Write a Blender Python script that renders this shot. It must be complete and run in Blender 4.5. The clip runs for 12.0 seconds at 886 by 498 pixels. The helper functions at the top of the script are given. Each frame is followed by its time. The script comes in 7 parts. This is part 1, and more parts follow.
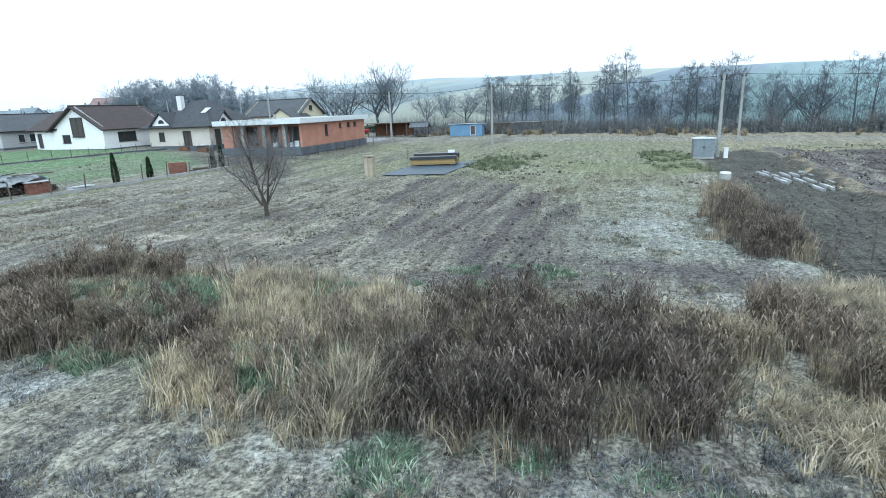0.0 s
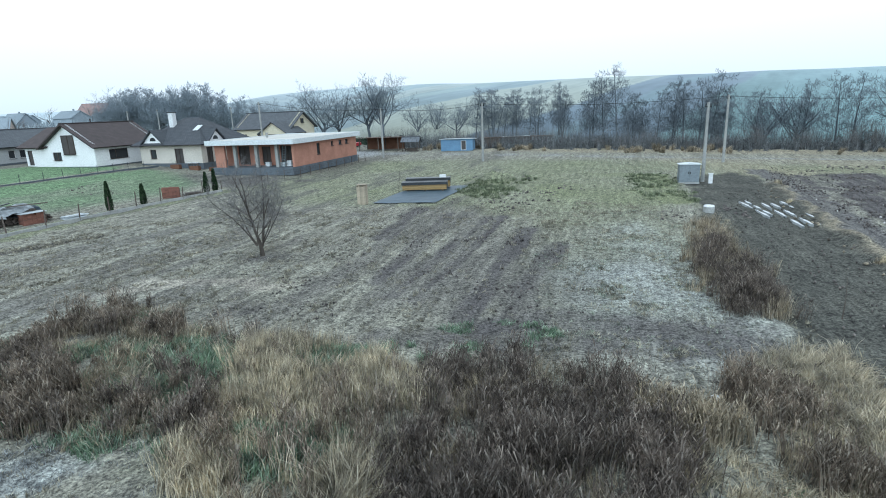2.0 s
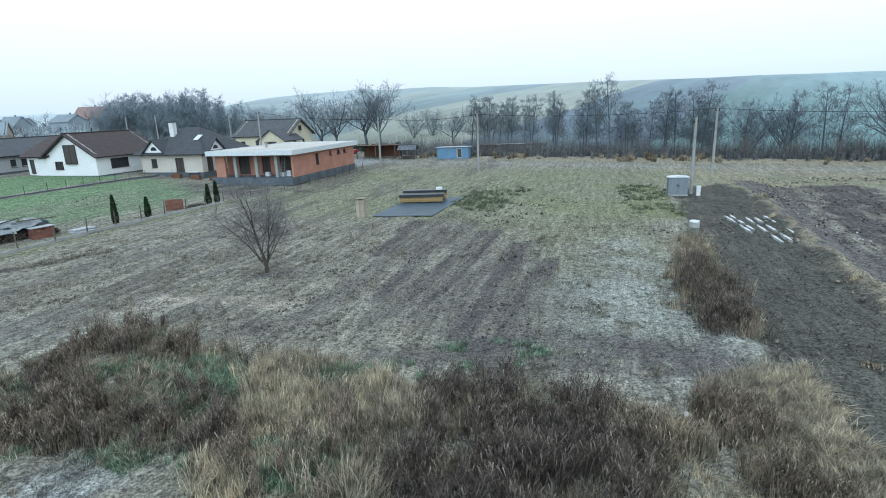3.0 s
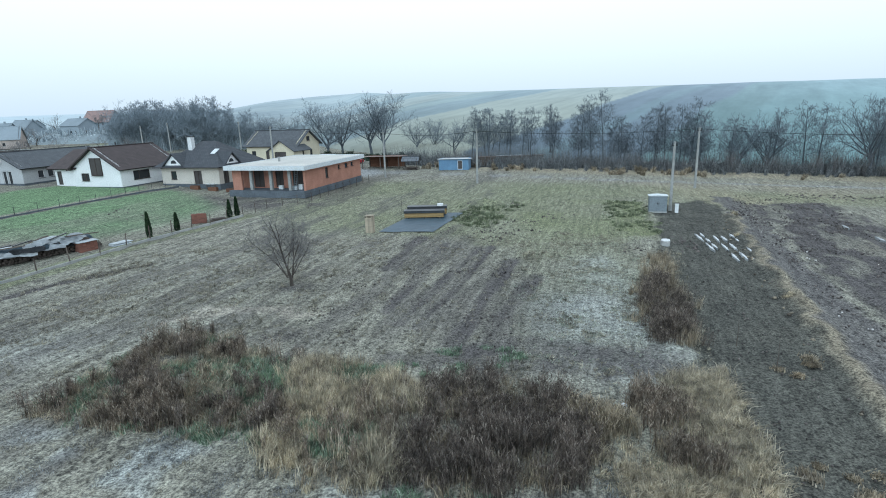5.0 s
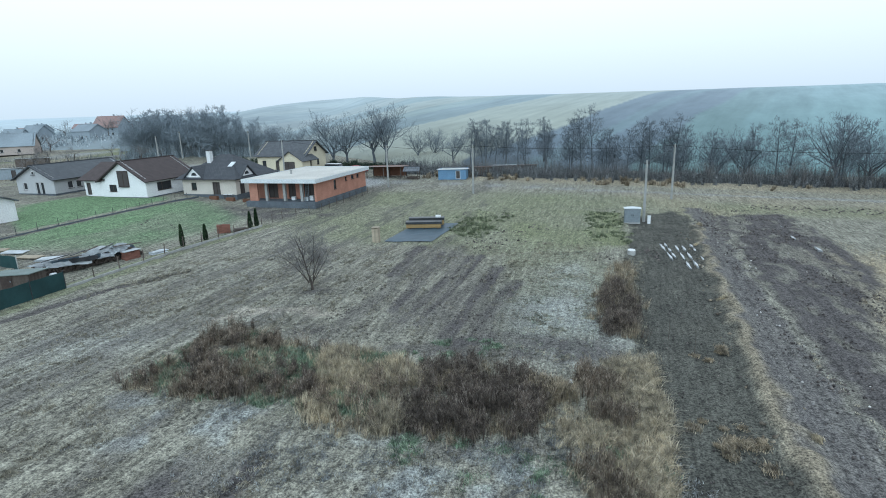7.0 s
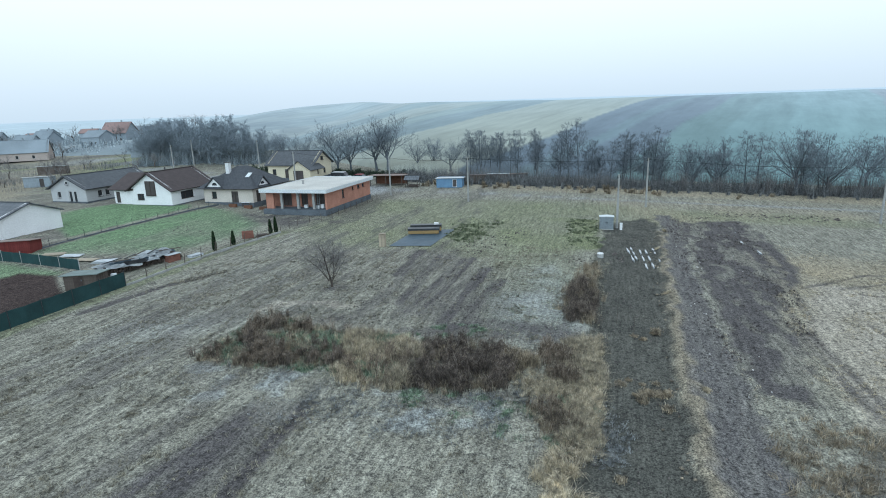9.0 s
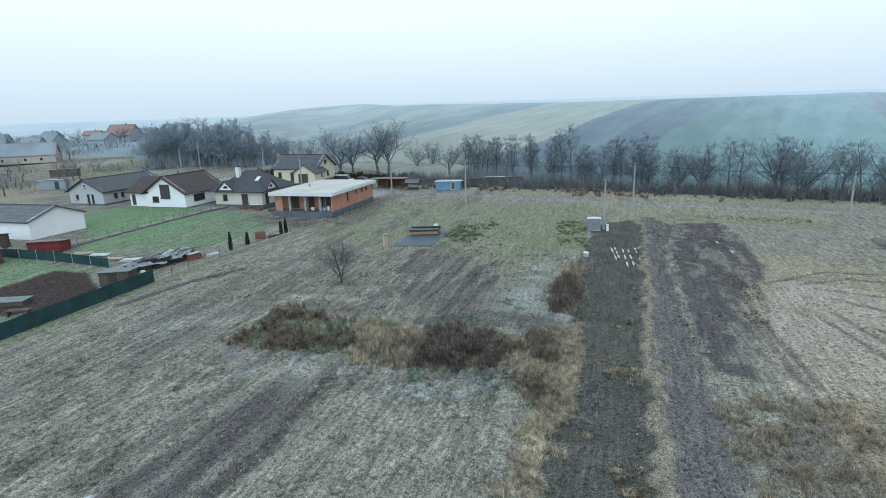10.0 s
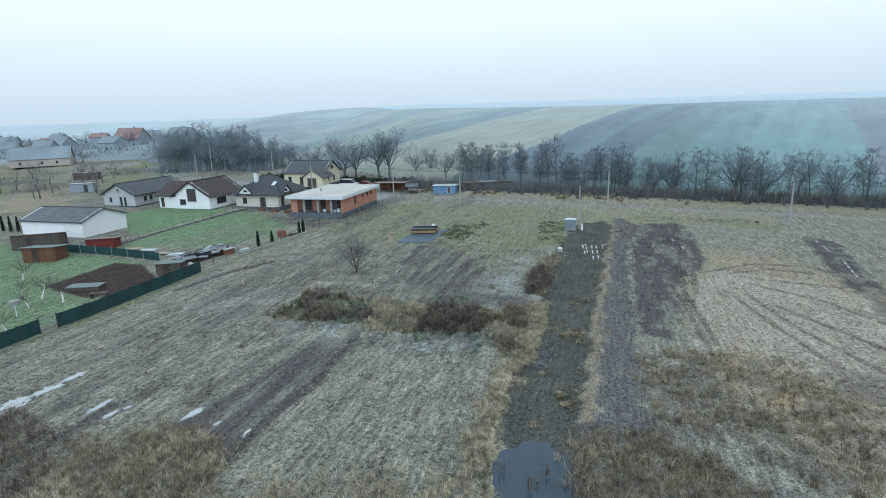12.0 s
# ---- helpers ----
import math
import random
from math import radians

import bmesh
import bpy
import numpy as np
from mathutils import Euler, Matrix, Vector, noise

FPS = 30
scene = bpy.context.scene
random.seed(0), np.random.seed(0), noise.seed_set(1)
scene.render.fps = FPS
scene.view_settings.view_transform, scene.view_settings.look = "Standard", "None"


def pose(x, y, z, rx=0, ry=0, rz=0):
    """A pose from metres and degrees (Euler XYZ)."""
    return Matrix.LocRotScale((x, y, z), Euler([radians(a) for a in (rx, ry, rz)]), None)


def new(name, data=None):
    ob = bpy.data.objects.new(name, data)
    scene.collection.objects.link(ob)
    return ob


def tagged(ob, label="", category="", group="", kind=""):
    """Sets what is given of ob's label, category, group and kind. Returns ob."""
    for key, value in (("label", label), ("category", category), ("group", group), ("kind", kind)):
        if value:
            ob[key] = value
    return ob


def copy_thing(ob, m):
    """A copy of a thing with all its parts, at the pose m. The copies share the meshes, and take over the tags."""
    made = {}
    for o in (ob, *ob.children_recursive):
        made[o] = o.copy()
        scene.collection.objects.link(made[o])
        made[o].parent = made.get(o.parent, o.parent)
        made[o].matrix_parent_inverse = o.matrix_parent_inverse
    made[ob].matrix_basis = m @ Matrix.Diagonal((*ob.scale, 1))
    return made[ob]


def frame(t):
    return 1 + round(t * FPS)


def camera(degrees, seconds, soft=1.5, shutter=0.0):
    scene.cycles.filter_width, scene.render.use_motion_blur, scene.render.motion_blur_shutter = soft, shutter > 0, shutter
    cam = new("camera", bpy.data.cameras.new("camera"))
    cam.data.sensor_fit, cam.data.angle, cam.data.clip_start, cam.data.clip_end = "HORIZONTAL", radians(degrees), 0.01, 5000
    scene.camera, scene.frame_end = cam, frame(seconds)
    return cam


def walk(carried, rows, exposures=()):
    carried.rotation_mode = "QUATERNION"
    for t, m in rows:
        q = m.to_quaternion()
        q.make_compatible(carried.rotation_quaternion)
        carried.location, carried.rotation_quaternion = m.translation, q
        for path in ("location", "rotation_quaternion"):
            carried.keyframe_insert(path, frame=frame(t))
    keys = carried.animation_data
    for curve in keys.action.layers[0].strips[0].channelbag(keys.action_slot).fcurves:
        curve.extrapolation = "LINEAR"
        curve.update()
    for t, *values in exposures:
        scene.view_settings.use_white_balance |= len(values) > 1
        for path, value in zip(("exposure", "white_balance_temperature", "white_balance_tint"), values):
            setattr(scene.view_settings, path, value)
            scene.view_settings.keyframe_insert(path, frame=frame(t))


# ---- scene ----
# ---------- camera ----------
cam = camera(78.8, 12.0, soft=1.0)
METRES, EYE, TILT, LEAN, TURN = 42.0, 5.6, -14.7, 2.3, 0.0
ROWS = [
    (0.0, 0.0, 0.0, 0.0, 0.0, 0.0, -0.0),
    (0.5, -0.0, -0.0025, 0.0094, -0.29, 0.05, 0.04),
    (1.0, -0.0002, -0.0059, 0.0212, -0.51, 0.1, 0.07),
    (1.5, -0.0006, -0.0095, 0.0343, -0.73, 0.15, 0.09),
    (2.0, -0.001, -0.0173, 0.0467, -0.95, 0.24, 0.1),
    (2.5, -0.0016, -0.0316, 0.0576, -1.16, 0.33, 0.1),
    (3.0, -0.0024, -0.0515, 0.0667, -1.37, 0.39, 0.13),
    (5.0, -0.0019, -0.1701, 0.0923, -1.19, 0.44, -0.18),
    (5.5, -0.0003, -0.2073, 0.097, -1.1, 0.45, -0.24),
    (6.0, 0.0017, -0.2471, 0.1015, -1.05, 0.47, -0.24),
    (6.5, 0.0033, -0.289, 0.1055, -1.06, 0.48, -0.2),
    (7.0, 0.0046, -0.3333, 0.1087, -1.06, 0.5, -0.19),
    (9.0, 0.0042, -0.5418, 0.1124, -1.21, 0.66, -0.14),
    (9.5, 0.0025, -0.6034, 0.1107, -1.28, 0.67, -0.14),
    (10.0, 0.0004, -0.6694, 0.1082, -1.35, 0.71, -0.14),
    (10.5, -0.0016, -0.7384, 0.1044, -1.44, 0.74, -0.15),
    (11.0, -0.0036, -0.81, 0.0998, -1.53, 0.72, -0.14),
    (11.5, -0.0057, -0.8832, 0.0954, -1.61, 0.73, -0.17),
    (12.0, -0.0075, -0.9567, 0.0904, -1.71, 0.75, -0.17),
]
walk(cam, [(t, pose(0, 0, EYE, TILT, LEAN, TURN) @ pose(METRES * x, METRES * y, METRES * z, 90 + pitch, roll, yaw)) for t, x, y, z, yaw, pitch, roll in ROWS],
     [(0.0, 0.70), (1.5, 0.50), (3.0, 0.33), (5.0, 0.25), (7.0, 0.21), (9.0, 0.16), (12.0, 0.08)])

# ---------- world and sun: a bright, misty overcast ----------
world = bpy.data.worlds.new("world")
scene.world = world
world.use_nodes = True
wn, wl = world.node_tree.nodes, world.node_tree.links
sky = wn.new("ShaderNodeTexSky")
sky.sky_type, sky.sun_disc = "NISHITA", False
sky.sun_elevation, sky.sun_rotation = radians(30), radians(190)
sky.air_density, sky.dust_density, sky.ozone_density = 1.0, 6.0, 1.0
bg_sky, bg_cloud, mix_bg = wn["Background"], wn.new("ShaderNodeBackground"), wn.new("ShaderNodeMixShader")
wl.new(sky.outputs["Color"], bg_sky.inputs["Color"])
bg_sky.inputs["Strength"].default_value = 0.12
# the cloud thickens to a blue-grey mist low down
wc, ws, wr = wn.new("ShaderNodeTexCoord"), wn.new("ShaderNodeSeparateXYZ"), wn.new("ShaderNodeValToRGB")
wl.new(wc.outputs["Generated"], ws.inputs[0])
wl.new(ws.outputs["Z"], wr.inputs["Fac"])
wr.color_ramp.elements[0].position, wr.color_ramp.elements[0].color = 0.0, (0.62, 0.78, 0.925, 1)
wr.color_ramp.elements[1].position, wr.color_ramp.elements[1].color = 0.17, (0.92, 1.07, 1.215, 1)
wl.new(wr.outputs["Color"], bg_cloud.inputs["Color"])
bg_cloud.inputs["Strength"].default_value = 1.0
mix_bg.inputs["Fac"].default_value = 0.88
wl.new(bg_sky.outputs[0], mix_bg.inputs[1])
wl.new(bg_cloud.outputs[0], mix_bg.inputs[2])
wl.new(mix_bg.outputs[0], wn["World Output"].inputs["Surface"])
sun = new("sun", bpy.data.lights.new("sun", "SUN"))
sun.data.energy, sun.data.angle, sun.data.color = 1.0, radians(60), (0.63, 0.99, 1.25)
sun.matrix_world = Matrix.Translation((0, 0, 60)) @ pose(0, 0, 0, 58, 0, -10)


# ---------- materials ----------
def material(name, rough=0.8, metal=0.0):
    m = bpy.data.materials.new(name)
    m.use_nodes = True
    b = m.node_tree.nodes["Principled BSDF"]
    b.inputs["Roughness"].default_value, b.inputs["Metallic"].default_value = rough, metal
    b.inputs["Specular IOR Level"].default_value = 0.25
    return m, m.node_tree.nodes, m.node_tree.links, b


def noise_node(n, l, scale, detail=4.0, rough=0.6, coord="Object", stretch=(1, 1, 1), turn=0.0):
    tc, mp, t = n.new("ShaderNodeTexCoord"), n.new("ShaderNodeMapping"), n.new("ShaderNodeTexNoise")
    mp.vector_type = "TEXTURE"
    mp.inputs["Scale"].default_value, mp.inputs["Rotation"].default_value = [1 / s for s in stretch], (0, 0, turn)
    l.new(tc.outputs[coord], mp.inputs["Vector"])
    l.new(mp.outputs[0], t.inputs["Vector"])
    t.inputs["Scale"].default_value, t.inputs["Detail"].default_value, t.inputs["Roughness"].default_value = scale, detail, rough
    return t


def ramp(n, l, src, stops):
    r = n.new("ShaderNodeValToRGB")
    e = r.color_ramp.elements
    while len(e) < len(stops):
        e.new(0.5)
    for k, (p, c) in zip(e, stops):
        k.position, k.color = p, (*c, 1) if len(c) == 3 else c
    l.new(src, r.inputs["Fac"])
    return r.outputs["Color"]


def mixc(n, l, fac, a, b, mode="MIX"):
    x = n.new("ShaderNodeMix")
    x.data_type, x.blend_type = "RGBA", mode
    for sock, v in ((x.inputs[0], fac), (x.inputs[6], a), (x.inputs[7], b)):
        if hasattr(v, "is_linked"):
            l.new(v, sock)
        elif isinstance(v, (int, float)):
            sock.default_value = v
        else:
            sock.default_value = (*v, 1)
    return x.outputs[2]


def bump(n, l, b, height, strength=0.4, distance=0.02):
    k = n.new("ShaderNodeBump")
    k.inputs["Strength"].default_value, k.inputs["Distance"].default_value = strength, distance
    l.new(height, k.inputs["Height"])
    l.new(k.outputs[0], b.inputs["Normal"])


def mottled(name, col, dark=0.75, light=1.15, fine=8.0, coarse=0.7, rough=0.8, metal=0.0, relief=0.3, vary=0.0, stretch=(1, 1, 1)):
    """Colour broken up at two scales, with fine relief; vary: how far each object differs."""
    m, n, l, b = material(name, rough, metal)
    lo, hi = [c * dark for c in col], [min(1, c * light) for c in col]
    a = noise_node(n, l, coarse, 3, stretch=stretch)
    f = noise_node(n, l, fine, 5, stretch=stretch)
    base = ramp(n, l, a.outputs["Fac"], [(0.3, lo), (0.7, hi)])
    grain = ramp(n, l, f.outputs["Fac"], [(0.3, (0.72, 0.72, 0.72)), (0.7, (1.0, 1.0, 1.0))])
    out = mixc(n, l, 1.0, base, grain, "MULTIPLY")
    if vary:
        oi = n.new("ShaderNodeObjectInfo")
        out = mixc(n, l, 1.0, out, ramp(n, l, oi.outputs["Random"], [(0, (1 - vary,) * 3), (1, (1, 1, 1))]), "MULTIPLY")
    l.new(out, b.inputs["Base Color"])
    bump(n, l, b, f.outputs["Fac"], relief, 0.02)
    return m


def islands(name, stops, rough=0.9, translucent=0.0):
    """Blades and stalks: each island takes its own tone."""
    m, n, l, b = material(name, rough)
    g = n.new("ShaderNodeNewGeometry")
    c = ramp(n, l, g.outputs["Random Per Island"], stops)
    big = noise_node(n, l, 0.25, 3)
    c = mixc(n, l, 1.0, c, ramp(n, l, big.outputs["Fac"], [(0.3, (0.7, 0.7, 0.7)), (0.7, (1.2, 1.17, 1.13))]), "MULTIPLY")
    small = noise_node(n, l, 2.6, 4, 0.7)
    c = mixc(n, l, 1.0, c, ramp(n, l, small.outputs["Fac"], [(0.36, (0.38, 0.38, 0.40)), (0.5, (0.95, 0.95, 0.95)), (0.64, (1.6, 1.57, 1.52))]), "MULTIPLY")
    l.new(c, b.inputs["Base Color"])
    b.inputs["Specular IOR Level"].default_value = 0.1
    if translucent:
        t, x = n.new("ShaderNodeBsdfTranslucent"), n.new("ShaderNodeMixShader")
        l.new(c, t.inputs["Color"])
        x.inputs["Fac"].default_value = translucent
        l.new(b.outputs[0], x.inputs[1])
        l.new(t.outputs[0], x.inputs[2])
        l.new(x.outputs[0], n["Material Output"].inputs["Surface"])
    return m


def courses(name, col, pitch, rough=0.7, relief=0.6, axis_scale=(1, 1, 1), dirt=0.8):
    """Roof covering laid in courses."""
    m, n, l, b = material(name, rough)
    tc, w = n.new("ShaderNodeTexCoord"), n.new("ShaderNodeTexBrick")
    mp = n.new("ShaderNodeMapping")
    mp.inputs["Scale"].default_value = axis_scale
    l.new(tc.outputs["UV"], mp.inputs["Vector"])
    l.new(mp.outputs[0], w.inputs["Vector"])
    w.inputs["Scale"].default_value = 1.0
    w.inputs["Brick Width"].default_value, w.inputs["Row Height"].default_value = pitch * 0.9, pitch
    w.inputs["Mortar Size"].default_value, w.inputs["Mortar Smooth"].default_value = pitch * 0.09, 1.0
    w.inputs["Color1"].default_value = (*col, 1)
    w.inputs["Color2"].default_value = (*[c * dirt for c in col], 1)
    w.inputs["Mortar"].default_value = (*[c * 0.45 for c in col], 1)
    f = noise_node(n, l, 1.3, 5)
    out = mixc(n, l, 1.0, w.outputs["Color"], ramp(n, l, f.outputs["Fac"], [(0.3, (0.75, 0.77, 0.8)), (0.75, (1.1, 1.1, 1.1))]), "MULTIPLY")
    l.new(out, b.inputs["Base Color"])
    bump(n, l, b, w.outputs["Fac"], -relief, 0.03)
    return m


def glass_material():
    m, n, l, b = material("window_glass", 0.06)
    b.inputs["Base Color"].default_value = (0.03, 0.035, 0.04, 1)
    b.inputs["Specular IOR Level"].default_value = 0.5
    return m


def water_material():
    m, n, l, b = material("pool_water", 0.05)
    b.inputs["Base Color"].default_value = (0.03, 0.055, 0.075, 1)
    b.inputs["Specular IOR Level"].default_value = 0.4
    f = noise_node(n, l, 3.0, 2)
    bump(n, l, b, f.outputs["Fac"], 0.05, 0.01)
    return m


M_WHITE = mottled("white_render", (0.84, 0.86, 0.87), 0.93, 1.04, 6, 0.4, 0.85, relief=0.1)
M_GREYWALL = mottled("pale_grey_render", (0.46, 0.48, 0.49), 0.92, 1.05, 6, 0.4, 0.85, relief=0.1)
M_BEIGE = mottled("beige_render", (0.60, 0.56, 0.50), 0.92, 1.05, 6, 0.4, 0.85, relief=0.1)
M_YELLOW = mottled("cream_render", (0.64, 0.59, 0.45), 0.92, 1.05, 6, 0.4, 0.85, relief=0.1)
M_BRICK = mottled("orange_brick", (0.45, 0.225, 0.165), 0.85, 1.15, 9, 0.8, 0.9)
M_PLINTH = mottled("dark_plinth", (0.11, 0.13, 0.15), 0.8, 1.2, 7, 0.8, 0.9)
M_CONC = mottled("concrete", (0.36, 0.37, 0.36), 0.8, 1.15, 9, 0.9, 0.9)
M_FLATROOF = mottled("grey_roof_membrane", (0.56, 0.55, 0.51), 0.88, 1.1, 5, 0.25, 0.8)
M_FASCIA = mottled("pale_fascia", (0.66, 0.71, 0.73), 0.92, 1.05, 6, 0.5, 0.7)
M_TILE_BROWN = courses("brown_roof_tile", (0.080, 0.063, 0.062), 0.36)
M_TILE_DARK = courses("slate_grey_roof_tile", (0.070, 0.078, 0.088), 0.36)
M_TILE_GREY = courses("grey_roof_tile", (0.10, 0.11, 0.12), 0.36)
M_SHEET = courses("grey_metal_sheet", (0.13, 0.145, 0.16), 0.9, 0.6, 0.4)
M_TRIM = mottled("dark_trim", (0.045, 0.045, 0.05), 0.8, 1.2, 8, 1, 0.6)
M_FRAME_DARK = mottled("brown_window_frame", (0.06, 0.045, 0.04), 0.8, 1.2, 8, 1, 0.5)
M_FRAME_WHITE = mottled("white_window_frame", (0.7, 0.7, 0.7), 0.9, 1.05, 8, 1, 0.5)
M_SHUTTER = mottled("dark_shutter", (0.075, 0.068, 0.066), 0.85, 1.15, 8, 1, 0.6)
M_GLASS = glass_material()
M_POLE = mottled("weathered_concrete_pole", (0.33, 0.34, 0.33), 0.8, 1.15, 10, 1.2, 0.9)
M_STEEL = mottled("galvanised_steel", (0.21, 0.25, 0.275), 0.9, 1.08, 7, 0.9, 0.5, 0.15)
M_DARKSTEEL = mottled("dark_steel", (0.05, 0.055, 0.06), 0.8, 1.2, 7, 0.9, 0.5, 0.3)
M_WIRE = mottled("black_cable", (0.03, 0.03, 0.032), 0.8, 1.2, 8, 1, 0.6)
M_TIMBER = mottled("new_sawn_timber", (0.44, 0.30, 0.14), 0.8, 1.15, 12, 1.2, 0.85, vary=0.35, stretch=(0.3, 4, 4))
M_OLDWOOD = mottled("weathered_wood", (0.13, 0.108, 0.094), 0.7, 1.2, 12, 1.2, 0.9, vary=0.35)
M_PALEWOOD = mottled("pale_planed_wood", (0.50, 0.43, 0.33), 0.8, 1.12, 12, 1.2, 0.85, vary=0.3)
M_REDWOOD = mottled("red_painted_boards", (0.20, 0.042, 0.038), 0.8, 1.15, 9, 1, 0.8, vary=0.2)
M_BROWNWOOD = mottled("brown_stained_boards", (0.17, 0.085, 0.055), 0.8, 1.2, 9, 1, 0.85, vary=0.2)
M_BLUE = mottled("blue_painted_sheet", (0.13, 0.25, 0.38), 0.85, 1.12, 7, 0.8, 0.7)
M_TARP = mottled("blue_grey_tarpaulin", (0.065, 0.105, 0.135), 0.85, 1.15, 6, 0.8, 0.5)
M_PALETARP = mottled("silvery_plastic_sheet", (0.55, 0.60, 0.63), 0.6, 1.15, 5, 0.9, 0.4)
M_BLACKFILM = mottled("black_film", (0.035, 0.04, 0.045), 0.8, 1.3, 6, 0.8, 0.35)
M_MESH = mottled("dark_green_fence_mesh", (0.018, 0.055, 0.058), 0.8, 1.25, 18, 0.6, 0.8)
M_BLOCK = mottled("stacked_red_brick", (0.27, 0.125, 0.095), 0.75, 1.2, 10, 1, 0.9, vary=0.3)
M_BARK = mottled("grey_brown_bark", (0.095, 0.080, 0.070), 0.7, 1.25, 14, 1.5, 0.95)
# alder bark shifted to blue-grey, the mist put into its colour
M_ALDER = mottled("mist_tinted_alder_bark", (0.125, 0.148, 0.168), 0.75, 1.25, 14, 1.5, 0.95)
M_WILLOW = mottled("reddish_willow_bark", (0.115, 0.11, 0.11), 0.75, 1.25, 14, 1.5, 0.95)
M_THUJA = islands("thuja_foliage", [(0, (0.012, 0.03, 0.016)), (1, (0.04, 0.07, 0.035))])
M_LIME = mottled("limewashed_bark", (0.72, 0.72, 0.70), 0.85, 1.08, 10, 1.5, 0.95)
M_PLASTIC = mottled("white_plastic", (0.74, 0.76, 0.77), 0.9, 1.05, 7, 1, 0.4)
M_WATER = water_material()


# ---------- helpers ----------
def box(bm, x0, x1, y0, y1, z0, z1, m=None):
    vs = [bm.verts.new((x, y, z)) for x in (x0, x1) for y in (y0, y1) for z in (z0, z1)]
    for f in ((0, 1, 3, 2), (4, 6, 7, 5), (0, 4, 5, 1), (2, 3, 7, 6), (0, 2, 6, 4), (1, 5, 7, 3)):
        bm.faces.new([vs[i] for i in f])
    if m is not None:
        bmesh.ops.transform(bm, matrix=m, verts=vs)
    return vs


def prism(bm, poly, y0, y1):
    """A shape drawn in x and z, carried from y0 to y1."""
    a = [bm.verts.new((x, y0, z)) for x, z in poly]
    b = [bm.verts.new((x, y1, z)) for x, z in poly]
    k = len(poly)
    bm.faces.new(a)
    bm.faces.new(b[::-1])
    for i in range(k):
        bm.faces.new((a[i], b[i], b[(i + 1) % k], a[(i + 1) % k]))
    return a + b


def tube(bm, p, q, r0, r1, n=8):
    p, q = Vector(p), Vector(q)
    rot = (q - p).to_track_quat("Z", "Y").to_matrix()
    rings = []
    for c, r in ((p, r0), (q, r1)):
        rings.append([bm.verts.new(c + rot @ Vector((r * math.cos(6.28319 * i / n), r * math.sin(6.28319 * i / n), 0))) for i in range(n)])
    for i in range(n):
        bm.faces.new((rings[0][i], rings[0][(i + 1) % n], rings[1][(i + 1) % n], rings[1][i]))
    bm.faces.new(rings[0][::-1])
    bm.faces.new(rings[1])


def mesh_of(name, bm, mat, smooth=False):
    bmesh.ops.recalc_face_normals(bm, faces=bm.faces)
    me = bpy.data.meshes.new(name)
    bm.to_mesh(me)
    bm.free()
    me.materials.append(mat)
    if smooth:
        me.shade_smooth()
    return me


def part(name, bm, mat, parent=None, label="", smooth=False, m=None):
    ob = new(name, mesh_of(name, bm, mat, smooth))
    if parent is not None:
        ob.parent = parent
    if m is not None:
        ob.matrix_basis = m
    return tagged(ob, label)


def thing(name, m, label, category, group="", kind=""):
    ob = new(name)
    ob.empty_display_size = 0.3
    ob.matrix_basis = m
    return tagged(ob, label, category, group, kind)


def mesh_np(name, verts, faces, mat, smooth=False):
    """A mesh from arrays; faces all have the same number of corners."""
    me = bpy.data.meshes.new(name)
    verts, faces = np.asarray(verts, dtype=np.float32), np.asarray(faces, dtype=np.int32)
    k = faces.shape[1]
    me.vertices.add(len(verts))
    me.vertices.foreach_set("co", verts.ravel())
    me.loops.add(faces.size)
    me.loops.foreach_set("vertex_index", faces.ravel())
    me.polygons.add(len(faces))
    me.polygons.foreach_set("loop_start", np.arange(0, faces.size, k, dtype=np.int32))
    me.update(calc_edges=True)
    me.validate()
    me.materials.append(mat)
    if smooth:
        me.shade_smooth()
    return me


def sstep(a, b, x):
    t = np.clip((x - a) / (b - a), 0, 1)
    return t * t * (3 - 2 * t)


def fuzz(x, y, scale, seed=0.0):
    """Cheap smooth noise in 0..1 for arrays, from a fixed random lattice."""
    rng = np.random.RandomState(int(seed * 13) + 7)
    lat = rng.rand(64, 64)
    u, v = x / scale + seed * 3.7, y / scale + seed * 1.9
    iu, iv = np.floor(u).astype(int), np.floor(v).astype(int)
    fu, fv = u - iu, v - iv
    fu, fv = fu * fu * (3 - 2 * fu), fv * fv * (3 - 2 * fv)
    g = lambda a, b: lat[a % 64, b % 64]
    return (g(iu, iv) * (1 - fu) + g(iu + 1, iv) * fu) * (1 - fv) + (g(iu, iv + 1) * (1 - fu) + g(iu + 1, iv + 1) * fu) * fv


def line_dist(x, y, pts):
    d = np.full(np.shape(x), 1e9)
    for (ax, ay), (bx, by) in zip(pts[:-1], pts[1:]):
        dx, dy = bx - ax, by - ay
        t = np.clip(((x - ax) * dx + (y - ay) * dy) / (dx * dx + dy * dy), 0, 1)
        d = np.minimum(d, np.hypot(x - ax - t * dx, y - ay - t * dy))
    return d


def area(x, y, pts, soft=0.5):
    """1 inside a polygon, 0 outside, with a soft edge."""
    inside = np.zeros(np.shape(x), bool)
    k = len(pts)
    for i in range(k):
        (ax, ay), (bx, by) = pts[i], pts[(i + 1) % k]
        if ay != by:
            inside ^= ((ay > y) != (by > y)) & (x < (bx - ax) * (y - ay) / (by - ay) + ax)
    d = line_dist(x, y, list(pts) + [pts[0]])
    return sstep(-soft, soft, np.where(inside, d, -d))


